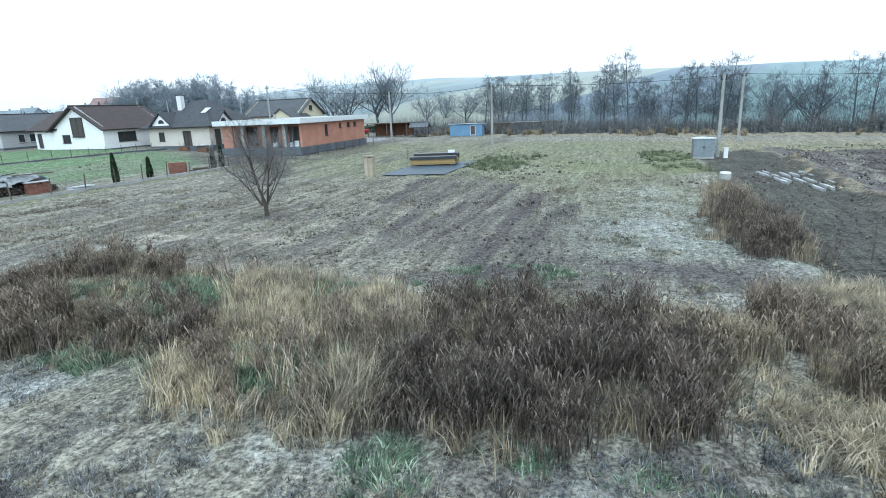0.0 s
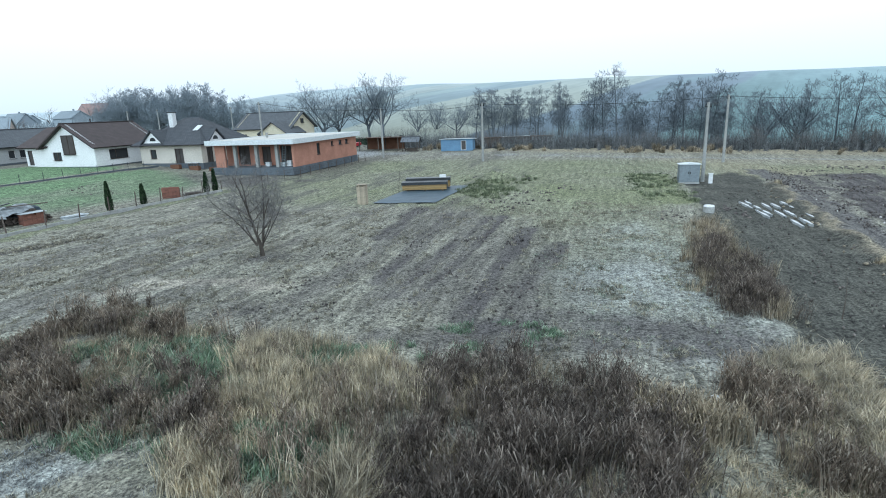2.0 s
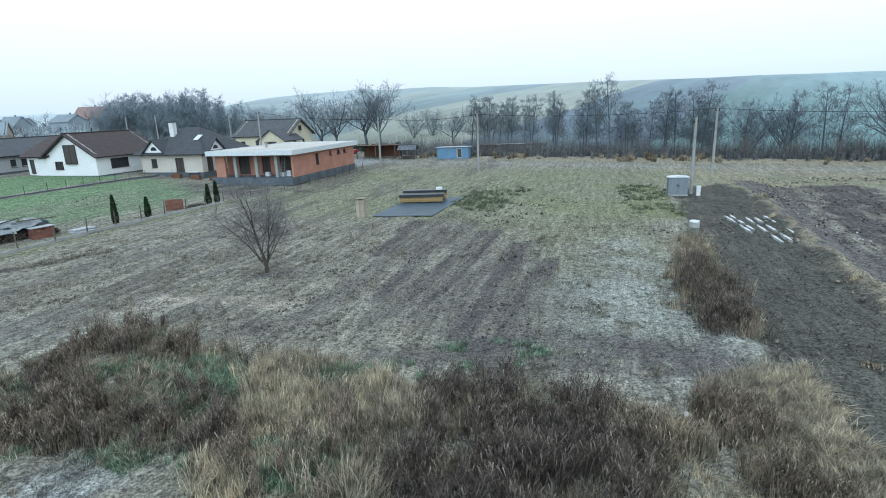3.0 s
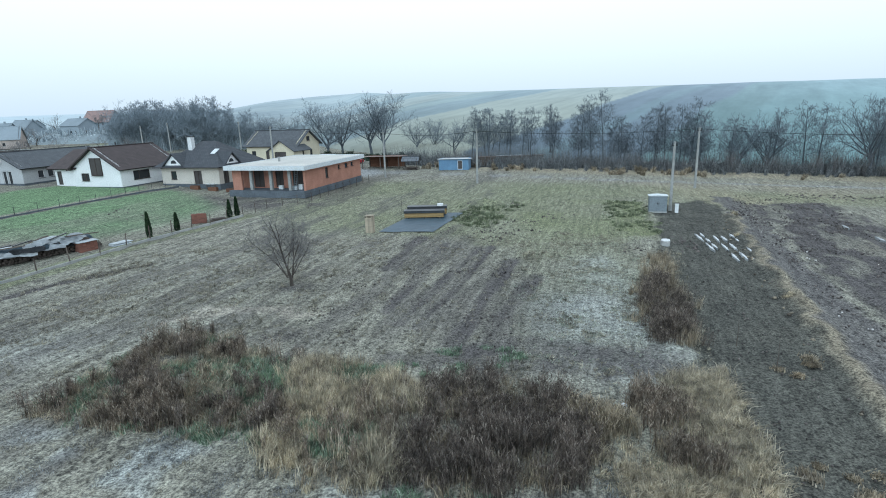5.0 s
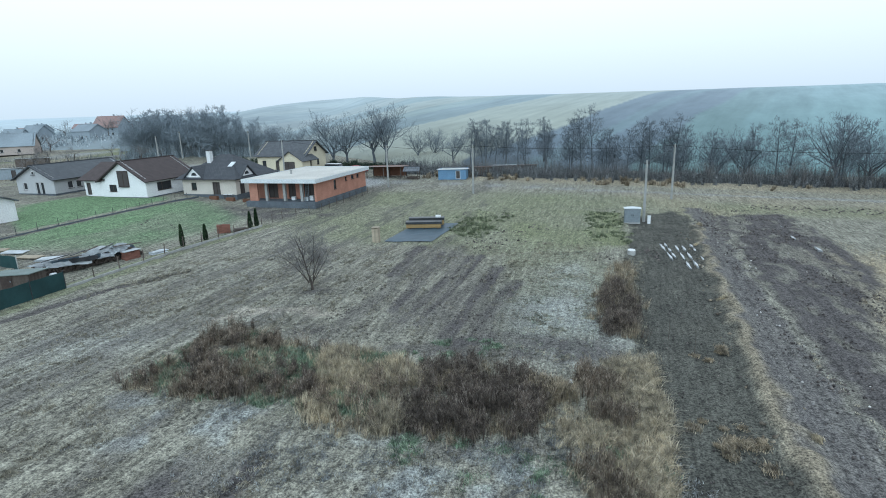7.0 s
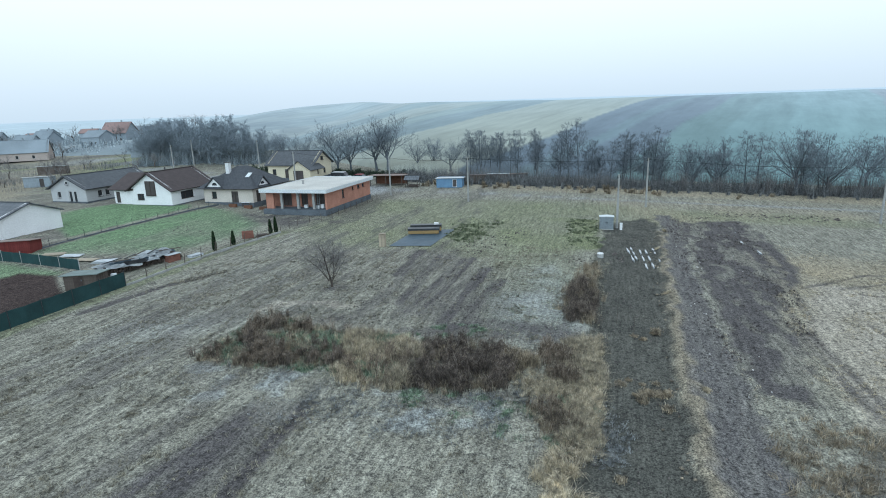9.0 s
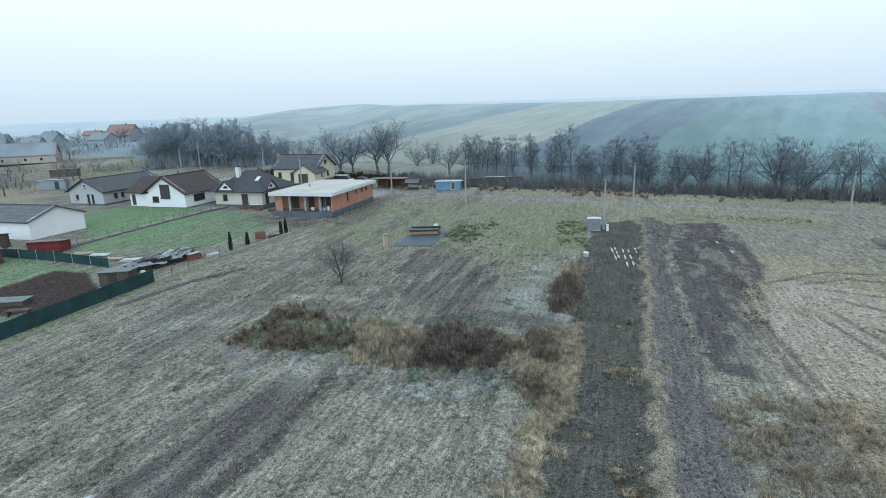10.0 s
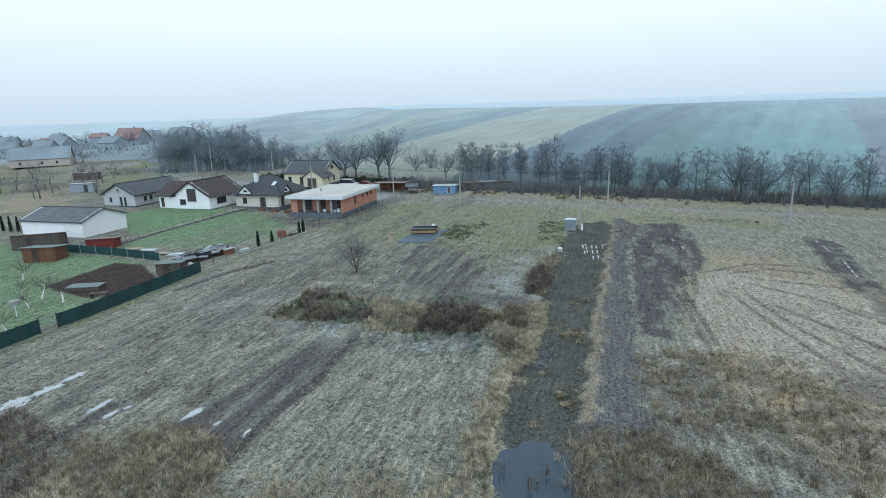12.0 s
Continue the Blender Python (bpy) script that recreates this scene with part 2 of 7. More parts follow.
WAY = math.radians(18)          # the plots all lie turned by this much
UX, UY, VX, VY = math.cos(WAY), -math.sin(WAY), math.sin(WAY), math.cos(WAY)


def lie(x, y):
    """The lie of the land, before bumps: nearly level, rising to the houses."""
    x, y = np.asarray(x, float), np.asarray(y, float)
    px, py = np.clip(x, -90, 110), np.clip(y, -60, 120)
    z = 0.2 - 0.011 * px + 0.007 * py
    return z + 0.8 * sstep(-26, -46, x) * sstep(15, 50, y)


def ground_z(x, y):
    return float(lie(x, y))


def plot(x, y, turn=-18.0, dz=0.0):
    return pose(x, y, ground_z(x, y) + dz, 0, 0, turn)


# ---------- ground ----------
PLOT_TRACK = [(3.9, -19), (5.0, -14), (7.6, -5.2), (13.0, 10.9), (19.0, 27), (25.5, 44), (31, 60)]      # dark trodden strip
PLOT_ROAD = [(9.5, -16), (12.0, -7.6), (18.2, 10.5), (24.5, 28), (29.0, 40), (33, 52), (35, 60)]        # muddy vehicle strip
VILLAGE_LANE = [(-150, 208), (-122, 190), (-90, 150), (-60, 122), (-46, 107)]
ARCS = [[(31.9, 15.2), (31.1, 4.9), (31.0, 0.0), (31.7, -4.5)], [(33.6, 15.9), (32.9, 6.0), (33.7, -2.1)], [(32.6, 23.9), (40.7, 26.9), (46.7, 25.1), (48.8, 16.5)], [(26.5, 16.5), (23.0, 3.1)], [(27.4, 16.4), (24.0, 3.6)], [(36.3, 21.8), (40.7, 19.2), (45.3, 16.8)], [(34.9, 38.7), (32.2, 28.4), (27.4, 17), (25.4, 10)], [(36.2, 38.0), (33.4, 27.8), (28.6, 16.6)], [(35.5, 23.2), (41.6, 24.6), (45.2, 22.2)], [(34.6, 12), (36, 6), (37.4, 0)], [(36, 19), (40, 13), (41.5, 6)]]
RUTS = [([(-1.3, 40.3), (-3.4, 30.9)], 1.0), ([(0.9, 38.1), (-1.6, 27.4), (-2.7, 22.8)], 0.9), ([(4.6, 36.8), (1.1, 26.1), (-1.0, 20.3)], 0.6), ([(3.5, 36.5), (0.1, 26.7), (-2.0, 20.8)], 0.6), ([(5.7, 32.6), (2.8, 24.3), (0.8, 18.2)], 0.9), ([(6.7, 28.4), (3.5, 21.5), (2.5, 17.4)], 1.1), ([(1.3, 17.3), (4.0, 17.9), (6.4, 17.3), (9.8, 15.2)], 1.5)]
BACK_LANE = [(-60, 111), (-30, 101), (-8, 91.5), (11.7, 82.5), (28.6, 73.5), (48.4, 64.5), (73.5, 53), (110, 37)]
WEEDS = [(-16.2, 13.0), (-14.7, 17.6), (-12.2, 20.6), (-9.4, 19.0), (-5.7, 16.6), (-0.2, 14.4), (3.1, 14.4), (4.4, 12.6), (8.5, 12.9), (10.5, 14.4), (11.8, 14.2), (10.2, 9.7), (8.4, 5.0), (5.4, 4.0), (5.0, 7.6), (3.1, 7.0), (1.6, 6.7), (-1.6, 7.8), (-3.5, 7.8), (-6.0, 9.6), (-9.4, 10.9), (-13.2, 11.8)]
STRIP_TRODDEN = [(3.6, -16), (4.2, -8.4), (5.5, -2.0), (7.0, 3.7), (9.9, 11.2), (13.2, 21.6), (17.4, 33.9), (21.5, 45), (24.5, 52), (31.0, 56), (31.2, 51.3), (25.3, 36.3), (18.1, 17.2), (14.0, 5.5), (11.2, -2.4), (9.1, -8.0), (8.4, -16)]
STRIP_MUDDY = [(10.2, -8.1), (13.3, 1.2), (18.9, 17.1), (24.7, 33.2), (31.6, 51.2), (33, 58), (36, 58), (33.9, 51.0), (28.2, 36), (24.3, 25.2), (20.4, 13.5), (16.3, 1.0), (13.8, -7.0)]
CHURNED = [(34.4, 52), (29, 37), (23.4, 20.8), (18.3, 6.5), (20.6, 4.6), (24.4, 11.6), (27.6, 19), (29.4, 22.4), (32.5, 24.4), (35.0, 27), (38.2, 35.0), (41.0, 44), (42.8, 52.3)]
CHURNED_EAST = [(57.0, 41.0), (58.6, 36.3), (54, 27), (50.9, 20.5), (48.6, 15.6), (43.6, 8.4), (40, 3), (42, 7.4), (46.4, 18.7), (49.3, 25.3), (53, 34)]
BLEACHED = [(26.5, 14), (30.4, 20.1), (34.8, 25.2), (42.4, 20.1), (46, 14), (42.7, 8.7), (38, 1), (31.7, -4.5), (28.9, -3.5), (27.2, 0.2), (25.4, 3.5), (22.1, 3)]
TAN = [(21.6, 1.5), (24.8, 2.5), (25.9, -3.3), (30, -6), (24, -9.5), (20.6, -6.1)]
BED = [(-46.0, 24.6), (-42.9, 33.8), (-38.6, 32.9), (-34.0, 27.2), (-35.5, 21.9), (-38.5, 20.2)]
FENCE = [(-42.5, -6.0), (-37.9, 6.9), (-34.7, 14.2), (-29.5, 29.4), (-25.6, 41.8), (-20.8, 52.2)]
GARDEN_KERB = [(-47.5, 42.0), (-45.4, 49), (-42.5, 59), (-39.4, 70), (-37.5, 74)]
POND = [(3.0, -11.3), (3.9, -9.8), (5.6, -8.7), (7.0, -9.4), (7.6, -10.8), (7.2, -14.5), (6.0, -17), (4.4, -18), (3.0, -16), (3.0, -14)]


def axis(lo, hi, step, far, grow=1.16):
    a = list(np.arange(lo, hi + step / 2, step))
    s, out = step, []
    p = lo
    while p > -far:
        s *= grow
        p -= s
        out.append(p)
    s, up = step, []
    p = hi
    while p < far:
        s *= grow
        p += s
        up.append(p)
    return np.array(out[::-1] + a + up)


def ground_sheet():
    gx, gy = axis(-46, 62, 0.25, 3500), axis(-20, 62, 0.25, 3500)
    X, Y = np.meshgrid(gx, gy)
    x, y = X.ravel(), Y.ravel()
    u, v = x * UX + y * UY, x * VX + y * VY
    wob = (fuzz(x, y, 2.2, 3) - 0.5) * 1.4 + (fuzz(x, y, 0.8, 4) - 0.5) * 0.6
    near = sstep(160, 90, np.hypot(x, y - 20))
    dl = line_dist(x, y, BACK_LANE)
    wx, wy = x + (fuzz(x, y, 0.9, 51) - 0.5) * 1.1, y + (fuzz(x, y, 0.9, 52) - 0.5) * 1.1
    track = (0.8 + 0.3 * fuzz(x, y, 1.7, 38)) * area(wx, wy, STRIP_TRODDEN, 0.45)
    road = area(wx, wy, STRIP_MUDDY, 0.4) * (0.8 + 0.3 * fuzz(u, v / 6, 0.5, 53))
    ridge = sstep(1.1, 0.2, line_dist(x, y, [(9.6, -8.0), (12.3, -0.6), (16.0, 10), (18.5, 17), (23.8, 31.8), (29.6, 46.8)]) + wob * 0.3)
    # churned soil east of the strip
    mud = area(wx, wy, CHURNED, 0.7) * (0.42 + 0.65 * sstep(0.32, 0.56, fuzz(u, v / 5, 1.0, 5) * 0.6 + fuzz(x, y, 0.9, 6) * 0.4))
    mud = np.maximum(mud, area(wx, wy, CHURNED_EAST, 0.7) * (0.5 + 0.6 * sstep(0.3, 0.6, fuzz(x, y, 1.2, 7))))
    mud = np.maximum(mud, 0.95 * sstep(1.6, 0.7, line_dist(x, y, [(9.4, -8.6), (13.4, -8.0)]) + wob * 0.4))
    # rutted middle of the meadow, driven in the direction of the plots
    rut = np.zeros_like(x)
    for line, wide in RUTS:
        rut = np.maximum(rut, sstep(wide * 0.95, wide * 0.4, line_dist(x, y, line) + wob * 0.25) * (0.6 + 0.6 * fuzz(u, v / 5, 0.5, 8)))
    worn = area(x, y, [(-11, 19), (-4, 34), (-1.5, 44), (4.5, 42), (6, 30), (7, 18)], 4.0) * (0.2 + 0.9 * sstep(0.3, 0.7, fuzz(u, v / 9, 0.8, 9)))
    rut2 = sstep(0.9, 0.2, np.abs(line_dist(x, y, [(-13.6, -13), (-12.2, -9.2), (-10.5, -3.8), (-9.1, -1.1), (-8.0, 3.6), (-7.0, 6.8)]) + wob * 0.12))
    band = area(x, y, [(-13.2, -11.0), (-10.5, -3.8), (-9.1, -1.1), (-7.2, 6.4), (-9.6, 7.8), (-12.3, 2.8), (-15.0, -2.6), (-18.6, -8)], 0.7) * (0.35 + 0.75 * sstep(0.3, 0.7, fuzz(u, v / 10, 0.7, 10)))
    old_ruts = sstep(0.7, 0.15, np.minimum(line_dist(x, y, [(-22.4, -3.1), (-23.7, -6.8), (-24.9, -10.3)]), line_dist(x, y, [(-29.5, 22.5), (-27.8, 25.7), (-25.8, 29.4), (-21.8, 33.7)])) + wob * 0.2)
    edge_dark = area(wx, wy, [(4.6, 16.8), (9.9, 17.4), (11.2, 15.4), (9.6, 14.6), (5.2, 14.4), (-3.0, 16.2), (-2.0, 17.2)], 0.6) * (0.4 + 0.6 * fuzz(x, y, 0.8, 54))
    arcs = np.zeros_like(x)
    for line in ARCS:
        arcs = np.maximum(arcs, sstep(0.5, 0.1, line_dist(x, y, line) + wob * 0.12) * (0.5 + 0.5 * fuzz(x, y, 1.5, 26)))
    corner = 0.75 * area(x, y, [(7, -22), (7.5, -9), (12, -7), (18, 2), (30, 0), (42, -10), (40, -22)], 2.0) * sstep(0.3, 0.65, fuzz(x, y, 2.2, 39) * 0.6 + fuzz(x, y, 0.8, 41) * 0.4)
    field = sstep(0.42, 0.7, fuzz(u, v / 14, 1.5, 27) * 0.55 + fuzz(u, v / 6, 0.5, 28) * 0.45) * sstep(-6, -12, u) * 0.5 * near
    soil = np.clip(np.maximum.reduce([mud, rut * 0.88, worn * 0.5, rut2, band, ridge * 0.3, arcs * 0.85, field, corner * 0.65, old_ruts * 0.9, edge_dark]), 0, 1)
    bed = area(x, y, BED, 0.3)
    tidy = sstep(0.7, 0.2, line_dist(x, y, GARDEN_KERB))
    lawn = area(wx, wy, [(-47, 41), (-40.5, 43.5), (-36.6, 51), (-35.6, 60), (-34.0, 69), (-38.5, 72), (-42.0, 60), (-45.6, 48)], 1.6) * (0.75 + 0.35 * fuzz(x, y, 4, 11))
    lawn = np.maximum(lawn, 0.78 * area(x, y, [(-46, 40.5), (-31, 41), (-25.5, 44), (-21.5, 53.5), (-27, 60), (-34, 70), (-40, 62)], 2.5) * (0.55 + 0.45 * fuzz(x, y, 3.5, 59)) * sstep(1.5, 8.0, line_dist(x, y, FENCE)))
    lawn = np.maximum(lawn, 1.1 * area(x, y, [(-47.5, 49), (-44.0, 60), (-41.0, 72), (-45, 74), (-57, 76), (-61, 68), (-56, 59)], 0.8))
    lawn = np.maximum(lawn, 0.75 * area(x, y, [(-75, 50), (-44, 36), (-38.5, 34), (-38.5, 33), (-46, 25), (-38, 20), (-34.5, 20.5), (-38.7, 9), (-44, -8), (-80, 0)], 1.0)) * (1 - tidy)
    soil = np.maximum(soil, 0.8 * area(wx, wy, [(-36, 68), (-26, 67), (-19, 64), (-12, 63), (-12.5, 57), (-20, 56.5), (-26.5, 56), (-31, 55)], 2.2) * (0.3 + 0.7 * sstep(0.35, 0.6, fuzz(x, y, 1.6, 60))))
    soil = np.maximum(soil, 0.8 * tidy)
    litter = np.exp(-(((x + 9.2) / 1.5) ** 2 + ((y - 27.4) / 1.1) ** 2)) + 0.8 * np.exp(-(((x + 7.6) / 1.8) ** 2 + ((y - 19.6) / 1.2) ** 2))
    soil = np.maximum(soil, 0.75 * area(wx, wy, [(-2.4, 8.2), (-0.6, 7.4), (3.4, 7.4), (5.2, 8.0), (5.0, 6.2), (2.6, 5.6), (-1.0, 6.4)], 0.7) * (0.3 + 0.7 * fuzz(x, y, 0.8, 64)))
    soil = np.maximum(soil, litter * (0.5 + 0.6 * fuzz(x, y, 0.6, 62)))
    green = area(wx, wy, [(-5, 43), (-4, 52), (1.8, 61), (8.4, 64.8), (21.4, 58.5), (23.4, 52.5), (18.9, 38.4), (14.4, 35.6), (4.9, 36.4), (1.9, 40)], 3.2) * (0.4 + 0.5 * fuzz(x, y, 4, 12))
    green = np.maximum(green, area(wx, wy, [(20.5, 56.6), (24.0, 56.1), (19.4, 38.5), (15.5, 38.2)], 0.8) * (0.6 + 0.6 * fuzz(x, y, 1.2, 55)))
    green = np.maximum(green, 0.8 * area(x, y, [(-20, 53), (-10, 80), (20, 74), (34, 66), (60, 52), (62, 44), (44, 50), (20, 52), (-6, 42), (-14, 44)], 4.0) * (0.4 + 0.5 * fuzz(x, y, 6, 13)))
    green = np.maximum(green, 0.6 * sstep(0.9, 0.2, line_dist(x, y, FENCE) - 0.8 + wob * 0.3))
    green = np.maximum(green, 0.9 * area(x, y, [(-7, 10), (-5, 15.5), (-2, 15), (-3, 9)], 1.0) * fuzz(x, y, 1.6, 14))
    green = np.maximum(green, 0.4 * area(x, y, [(2, 16), (6, 42), (18, 40), (12, 16)], 3.0) * (0.4 + 0.6 * fuzz(x, y, 4, 37)))
    frost = area(x, y, [(-15, 8), (-15.5, 12), (-8, 11), (-3, 7.8), (3, 6.8), (5.4, 8), (5.6, 3.4), (2, 3.4), (-3, 3.6), (-8, 6)], 1.2) * (0.05 + 0.7 * sstep(0.4, 0.8, fuzz(x, y, 1.2, 15)))
    frost = np.maximum(frost, 0.75 * area(x, y, [(4, 14), (6, 26), (13, 34), (13, 18), (11, 12)], 3.0) * (0.3 + 0.7 * fuzz(x, y, 3, 16)))
    frost = np.maximum(frost, 0.35 * area(x, y, [(-30, 20), (-22, 40), (-10, 30), (-12, 18), (-22, 10)], 6.0) * fuzz(x, y, 4, 17))
    pale = area(wx, wy, BLEACHED, 1.0) * (0.55 + 0.5 * fuzz(x, y, 2.4, 56))
    tan = area(wx, wy, TAN, 1.5) * fuzz(x, y, 1.6, 57)
    green = np.maximum(green, 0.7 * area(wx, wy, [(23.0, -4.4), (27.2, -3.9), (24, -9.8), (21.2, -9)], 1.4) * fuzz(x, y, 1.2, 58))
    pale = np.maximum(pale, 0.8 * area(wx, wy, [(-14.8, 22.0), (-13.1, 24.2), (-9.9, 24.0), (-6.6, 22.8), (-7.4, 21.8), (-10, 23)], 0.6))
    straw = area(x, y, [(21, -16), (24, 8), (35, 34), (46, 30), (52, 10), (50, -16)], 5.0) * (0.5 + 0.5 * fuzz(x, y, 5, 18))
    straw = np.maximum(straw, sstep(1.5, 0.3, line_dist(x, y, STRIP_TRODDEN[:5]) + wob * 0.5) * (1 - track))
    straw = np.maximum(straw, 0.9 * ridge)
    straw = np.maximum(straw, 0.5 * sstep(80, 66, y) * sstep(20, 34, x) * sstep(40, 56, y) * fuzz(x, y, 6, 19))
    straw = np.maximum(straw, 0.7 * sstep(2, 8, y - 76 + 0.48 * (x - 28)) * sstep(22, 10, y - 76 + 0.48 * (x - 28)) * sstep(-5, 8, x))
    lane = np.maximum(sstep(1.2, 0.5, dl + wob * 0.3) * 0.6, sstep(2.6, 1.8, line_dist(x, y, VILLAGE_LANE)))
    far_w = sstep(-74, -80, x) * sstep(60, 80, y)
    plots = fuzz(x * 0.9 + y * 0.44, y / 6, 9, 29)
    green = np.maximum(green, far_w * sstep(0.45, 0.6, plots) * 0.9)
    straw = np.maximum(straw, far_w * sstep(0.4, 0.25, plots) * 0.7)
    soil = np.maximum(soil, far_w * sstep(0.7, 0.8, fuzz(x, y / 3, 7, 32)) * 0.7)
    green = np.maximum(green, 0.9 * area(x, y, [(1.5, 45), (3, 54), (9, 54), (7.5, 46)], 2.0) * (0.4 + 0.6 * fuzz(x, y, 2.0, 36)))
    lane = np.maximum(lane, area(x, y, [(-30, 86), (-24, 100), (-10, 96), (-8, 88), (-14, 84)], 1.5))
    pond = area(x, y, POND, 0.5)
    # relief
    z = lie(x, y)
    rough = (fuzz(x, y, 1.1, 20) - 0.5) * 0.10 + (fuzz(x, y, 0.55, 21) - 0.5) * 0.08
    furrow = np.sin(u * 6.28 / 0.85 + wob * 2.2) * 0.008
    z = z + near * (rough + furrow) - near * (0.10 * track + 0.07 * road + 0.16 * rut2 + 0.08 * rut + 0.10 * arcs + 0.08 * old_ruts) + near * 0.28 * ridge * (0.4 + fuzz(x, y, 1.0, 22))
    z += near * mud * (fuzz(u, v / 3, 0.7, 23) - 0.5) * 0.30
    z += near * 0.5 * area(x, y, [(15.5, 34), (17, 38), (20, 38), (19.5, 34)], 1.6) * fuzz(x, y, 1.2, 24)
    z += 0.7 * np.exp(-(((x - 6.2) / 2.2) ** 2 + ((y - 55.5) / 1.2) ** 2)) * (0.5 + fuzz(x, y, 0.7, 25))
    z -= 0.25 * pond
    z -= 0.10 * sstep(0.4, 0.9, area(x, y, BED, 0.6))
    # the bank down to the brook, then up again
    brook = (x * 0.43 + y * 0.903) - (45 * 0.43 + 88 * 0.903)
    z -= 1.2 * sstep(-6, 0, brook) * sstep(14, 4, brook)
    kx, ky = len(gx), len(gy)
    idx = np.arange(kx * ky).reshape(ky, kx)
    f = np.stack([idx[:-1, :-1], idx[:-1, 1:], idx[1:, 1:], idx[1:, :-1]], -1).reshape(-1, 4)
    me = mesh_np("ground", np.c_[x, y, z], f, ground_material(), True)
    for name, cols in (("cover_a", (soil, green, frost, straw)), ("cover_b", (track, lawn, lane, np.maximum(bed, 0))), ("cover_c", (road, pale, tan, np.zeros_like(x)))):
        at = me.color_attributes.new(name, "FLOAT_COLOR", "POINT")
        at.data.foreach_set("color", np.stack(cols, -1).astype(np.float32).ravel())
    ob = new("ground", me)
    return tagged(ob, "frosty winter meadow with ruts, bare soil and lawns", "ground", kind="structure")


def ground_material():
    m, n, l, b = material("meadow", 0.95)
    b.inputs["Specular IOR Level"].default_value = 0.08
    ca, cb = n.new("ShaderNodeVertexColor"), n.new("ShaderNodeVertexColor")
    ca.layer_name, cb.layer_name = "cover_a", "cover_b"
    sa, sb = n.new("ShaderNodeSeparateColor"), n.new("ShaderNodeSeparateColor")
    l.new(ca.outputs["Color"], sa.inputs[0])
    l.new(cb.outputs["Color"], sb.inputs[0])
    cc, sc = n.new("ShaderNodeVertexColor"), n.new("ShaderNodeSeparateColor")
    cc.layer_name = "cover_c"
    l.new(cc.outputs["Color"], sc.inputs[0])
    f1 = noise_node(n, l, 0.45, 5, 0.65)
    f2 = noise_node(n, l, 3.4, 5, 0.7)
    f3 = noise_node(n, l, 1.5, 7, 0.75, stretch=(2.2, 0.22, 1), turn=-WAY)
    f4 = noise_node(n, l, 11.0, 4, 0.7)

    def worked(src, k=0.55):
        """Break a mask up with grain."""
        a = n.new("ShaderNodeMath")
        a.operation = "MULTIPLY_ADD"
        l.new(f2.outputs["Fac"], a.inputs[0])
        a.inputs[1].default_value, a.inputs[2].default_value = k * 2, -k
        s = n.new("ShaderNodeMath")
        s.operation, s.use_clamp = "ADD", True
        l.new(src, s.inputs[0])
        l.new(a.outputs[0], s.inputs[1])
        t = n.new("ShaderNodeMath")
        t.operation, t.use_clamp = "MULTIPLY", True
        l.new(s.outputs[0], t.inputs[0])
        q = n.new("ShaderNodeMath")
        q.operation, q.use_clamp = "MULTIPLY", True
        l.new(src, q.inputs[0])
        q.inputs[1].default_value = 3.0
        l.new(q.outputs[0], t.inputs[1])
        return t.outputs[0]

    base = ramp(n, l, f1.outputs["Fac"], [(0.25, (0.165, 0.16, 0.13)), (0.5, (0.235, 0.228, 0.188)), (0.75, (0.29, 0.288, 0.242))])
    base = mixc(n, l, 0.38, base, ramp(n, l, f3.outputs["Fac"], [(0.3, (0.085, 0.083, 0.073)), (0.5, (0.215, 0.212, 0.178)), (0.68, (0.335, 0.335, 0.29))]))
    base = mixc(n, l, worked(sa.outputs[1], 0.45), base, (0.180, 0.200, 0.118))
    base = mixc(n, l, worked(ca.outputs["Alpha"]), base, (0.30, 0.262, 0.19))
    base = mixc(n, l, worked(sc.outputs[1], 0.5), base, (0.34, 0.312, 0.262))
    base = mixc(n, l, worked(sc.outputs[2]), base, (0.30, 0.232, 0.142))
    base = mixc(n, l, worked(sa.outputs[2]), base, (0.305, 0.33, 0.325))
    base = mixc(n, l, worked(sa.outputs[0]), base, (0.098, 0.092, 0.092))
    base = mixc(n, l, worked(sb.outputs[0], 0.35), base, (0.080, 0.081, 0.072))
    base = mixc(n, l, worked(sc.outputs[0], 0.3), base, (0.132, 0.127, 0.124))
    base = mixc(n, l, worked(sb.outputs[1], 0.22), base, (0.148, 0.232, 0.132))
    base = mixc(n, l, worked(sb.outputs[2], 0.2), base, (0.27, 0.28, 0.28))
    base = mixc(n, l, worked(cb.outputs["Alpha"], 0.1), base, (0.060, 0.045, 0.042))
    grain = ramp(n, l, f4.outputs["Fac"], [(0.38, (0.40, 0.40, 0.42)), (0.5, (0.96, 0.96, 0.96)), (0.62, (1.5, 1.5, 1.47))])
    # shade between tussocks painted into the colour, following the relief
    tuft_shade = ramp(n, l, f2.outputs["Fac"], [(0.37, (0.42, 0.42, 0.44)), (0.47, (0.95, 0.95, 0.95)), (0.62, (1.28, 1.28, 1.26))])
    base = mixc(n, l, 1.0, mixc(n, l, 1.0, base, grain, "MULTIPLY"), tuft_shade, "MULTIPLY")
    base = mixc(n, l, 0.45, base, mixc(n, l, 1.0, base, ramp(n, l, f3.outputs["Fac"], [(0.36, (0.36, 0.36, 0.38)), (0.5, (0.95, 0.95, 0.95)), (0.62, (1.4, 1.4, 1.38))]), "MULTIPLY"))
    l.new(base, b.inputs["Base Color"])
    bump(n, l, b, f2.outputs["Fac"], 0.9, 0.12)
    return m


ground = ground_sheet()


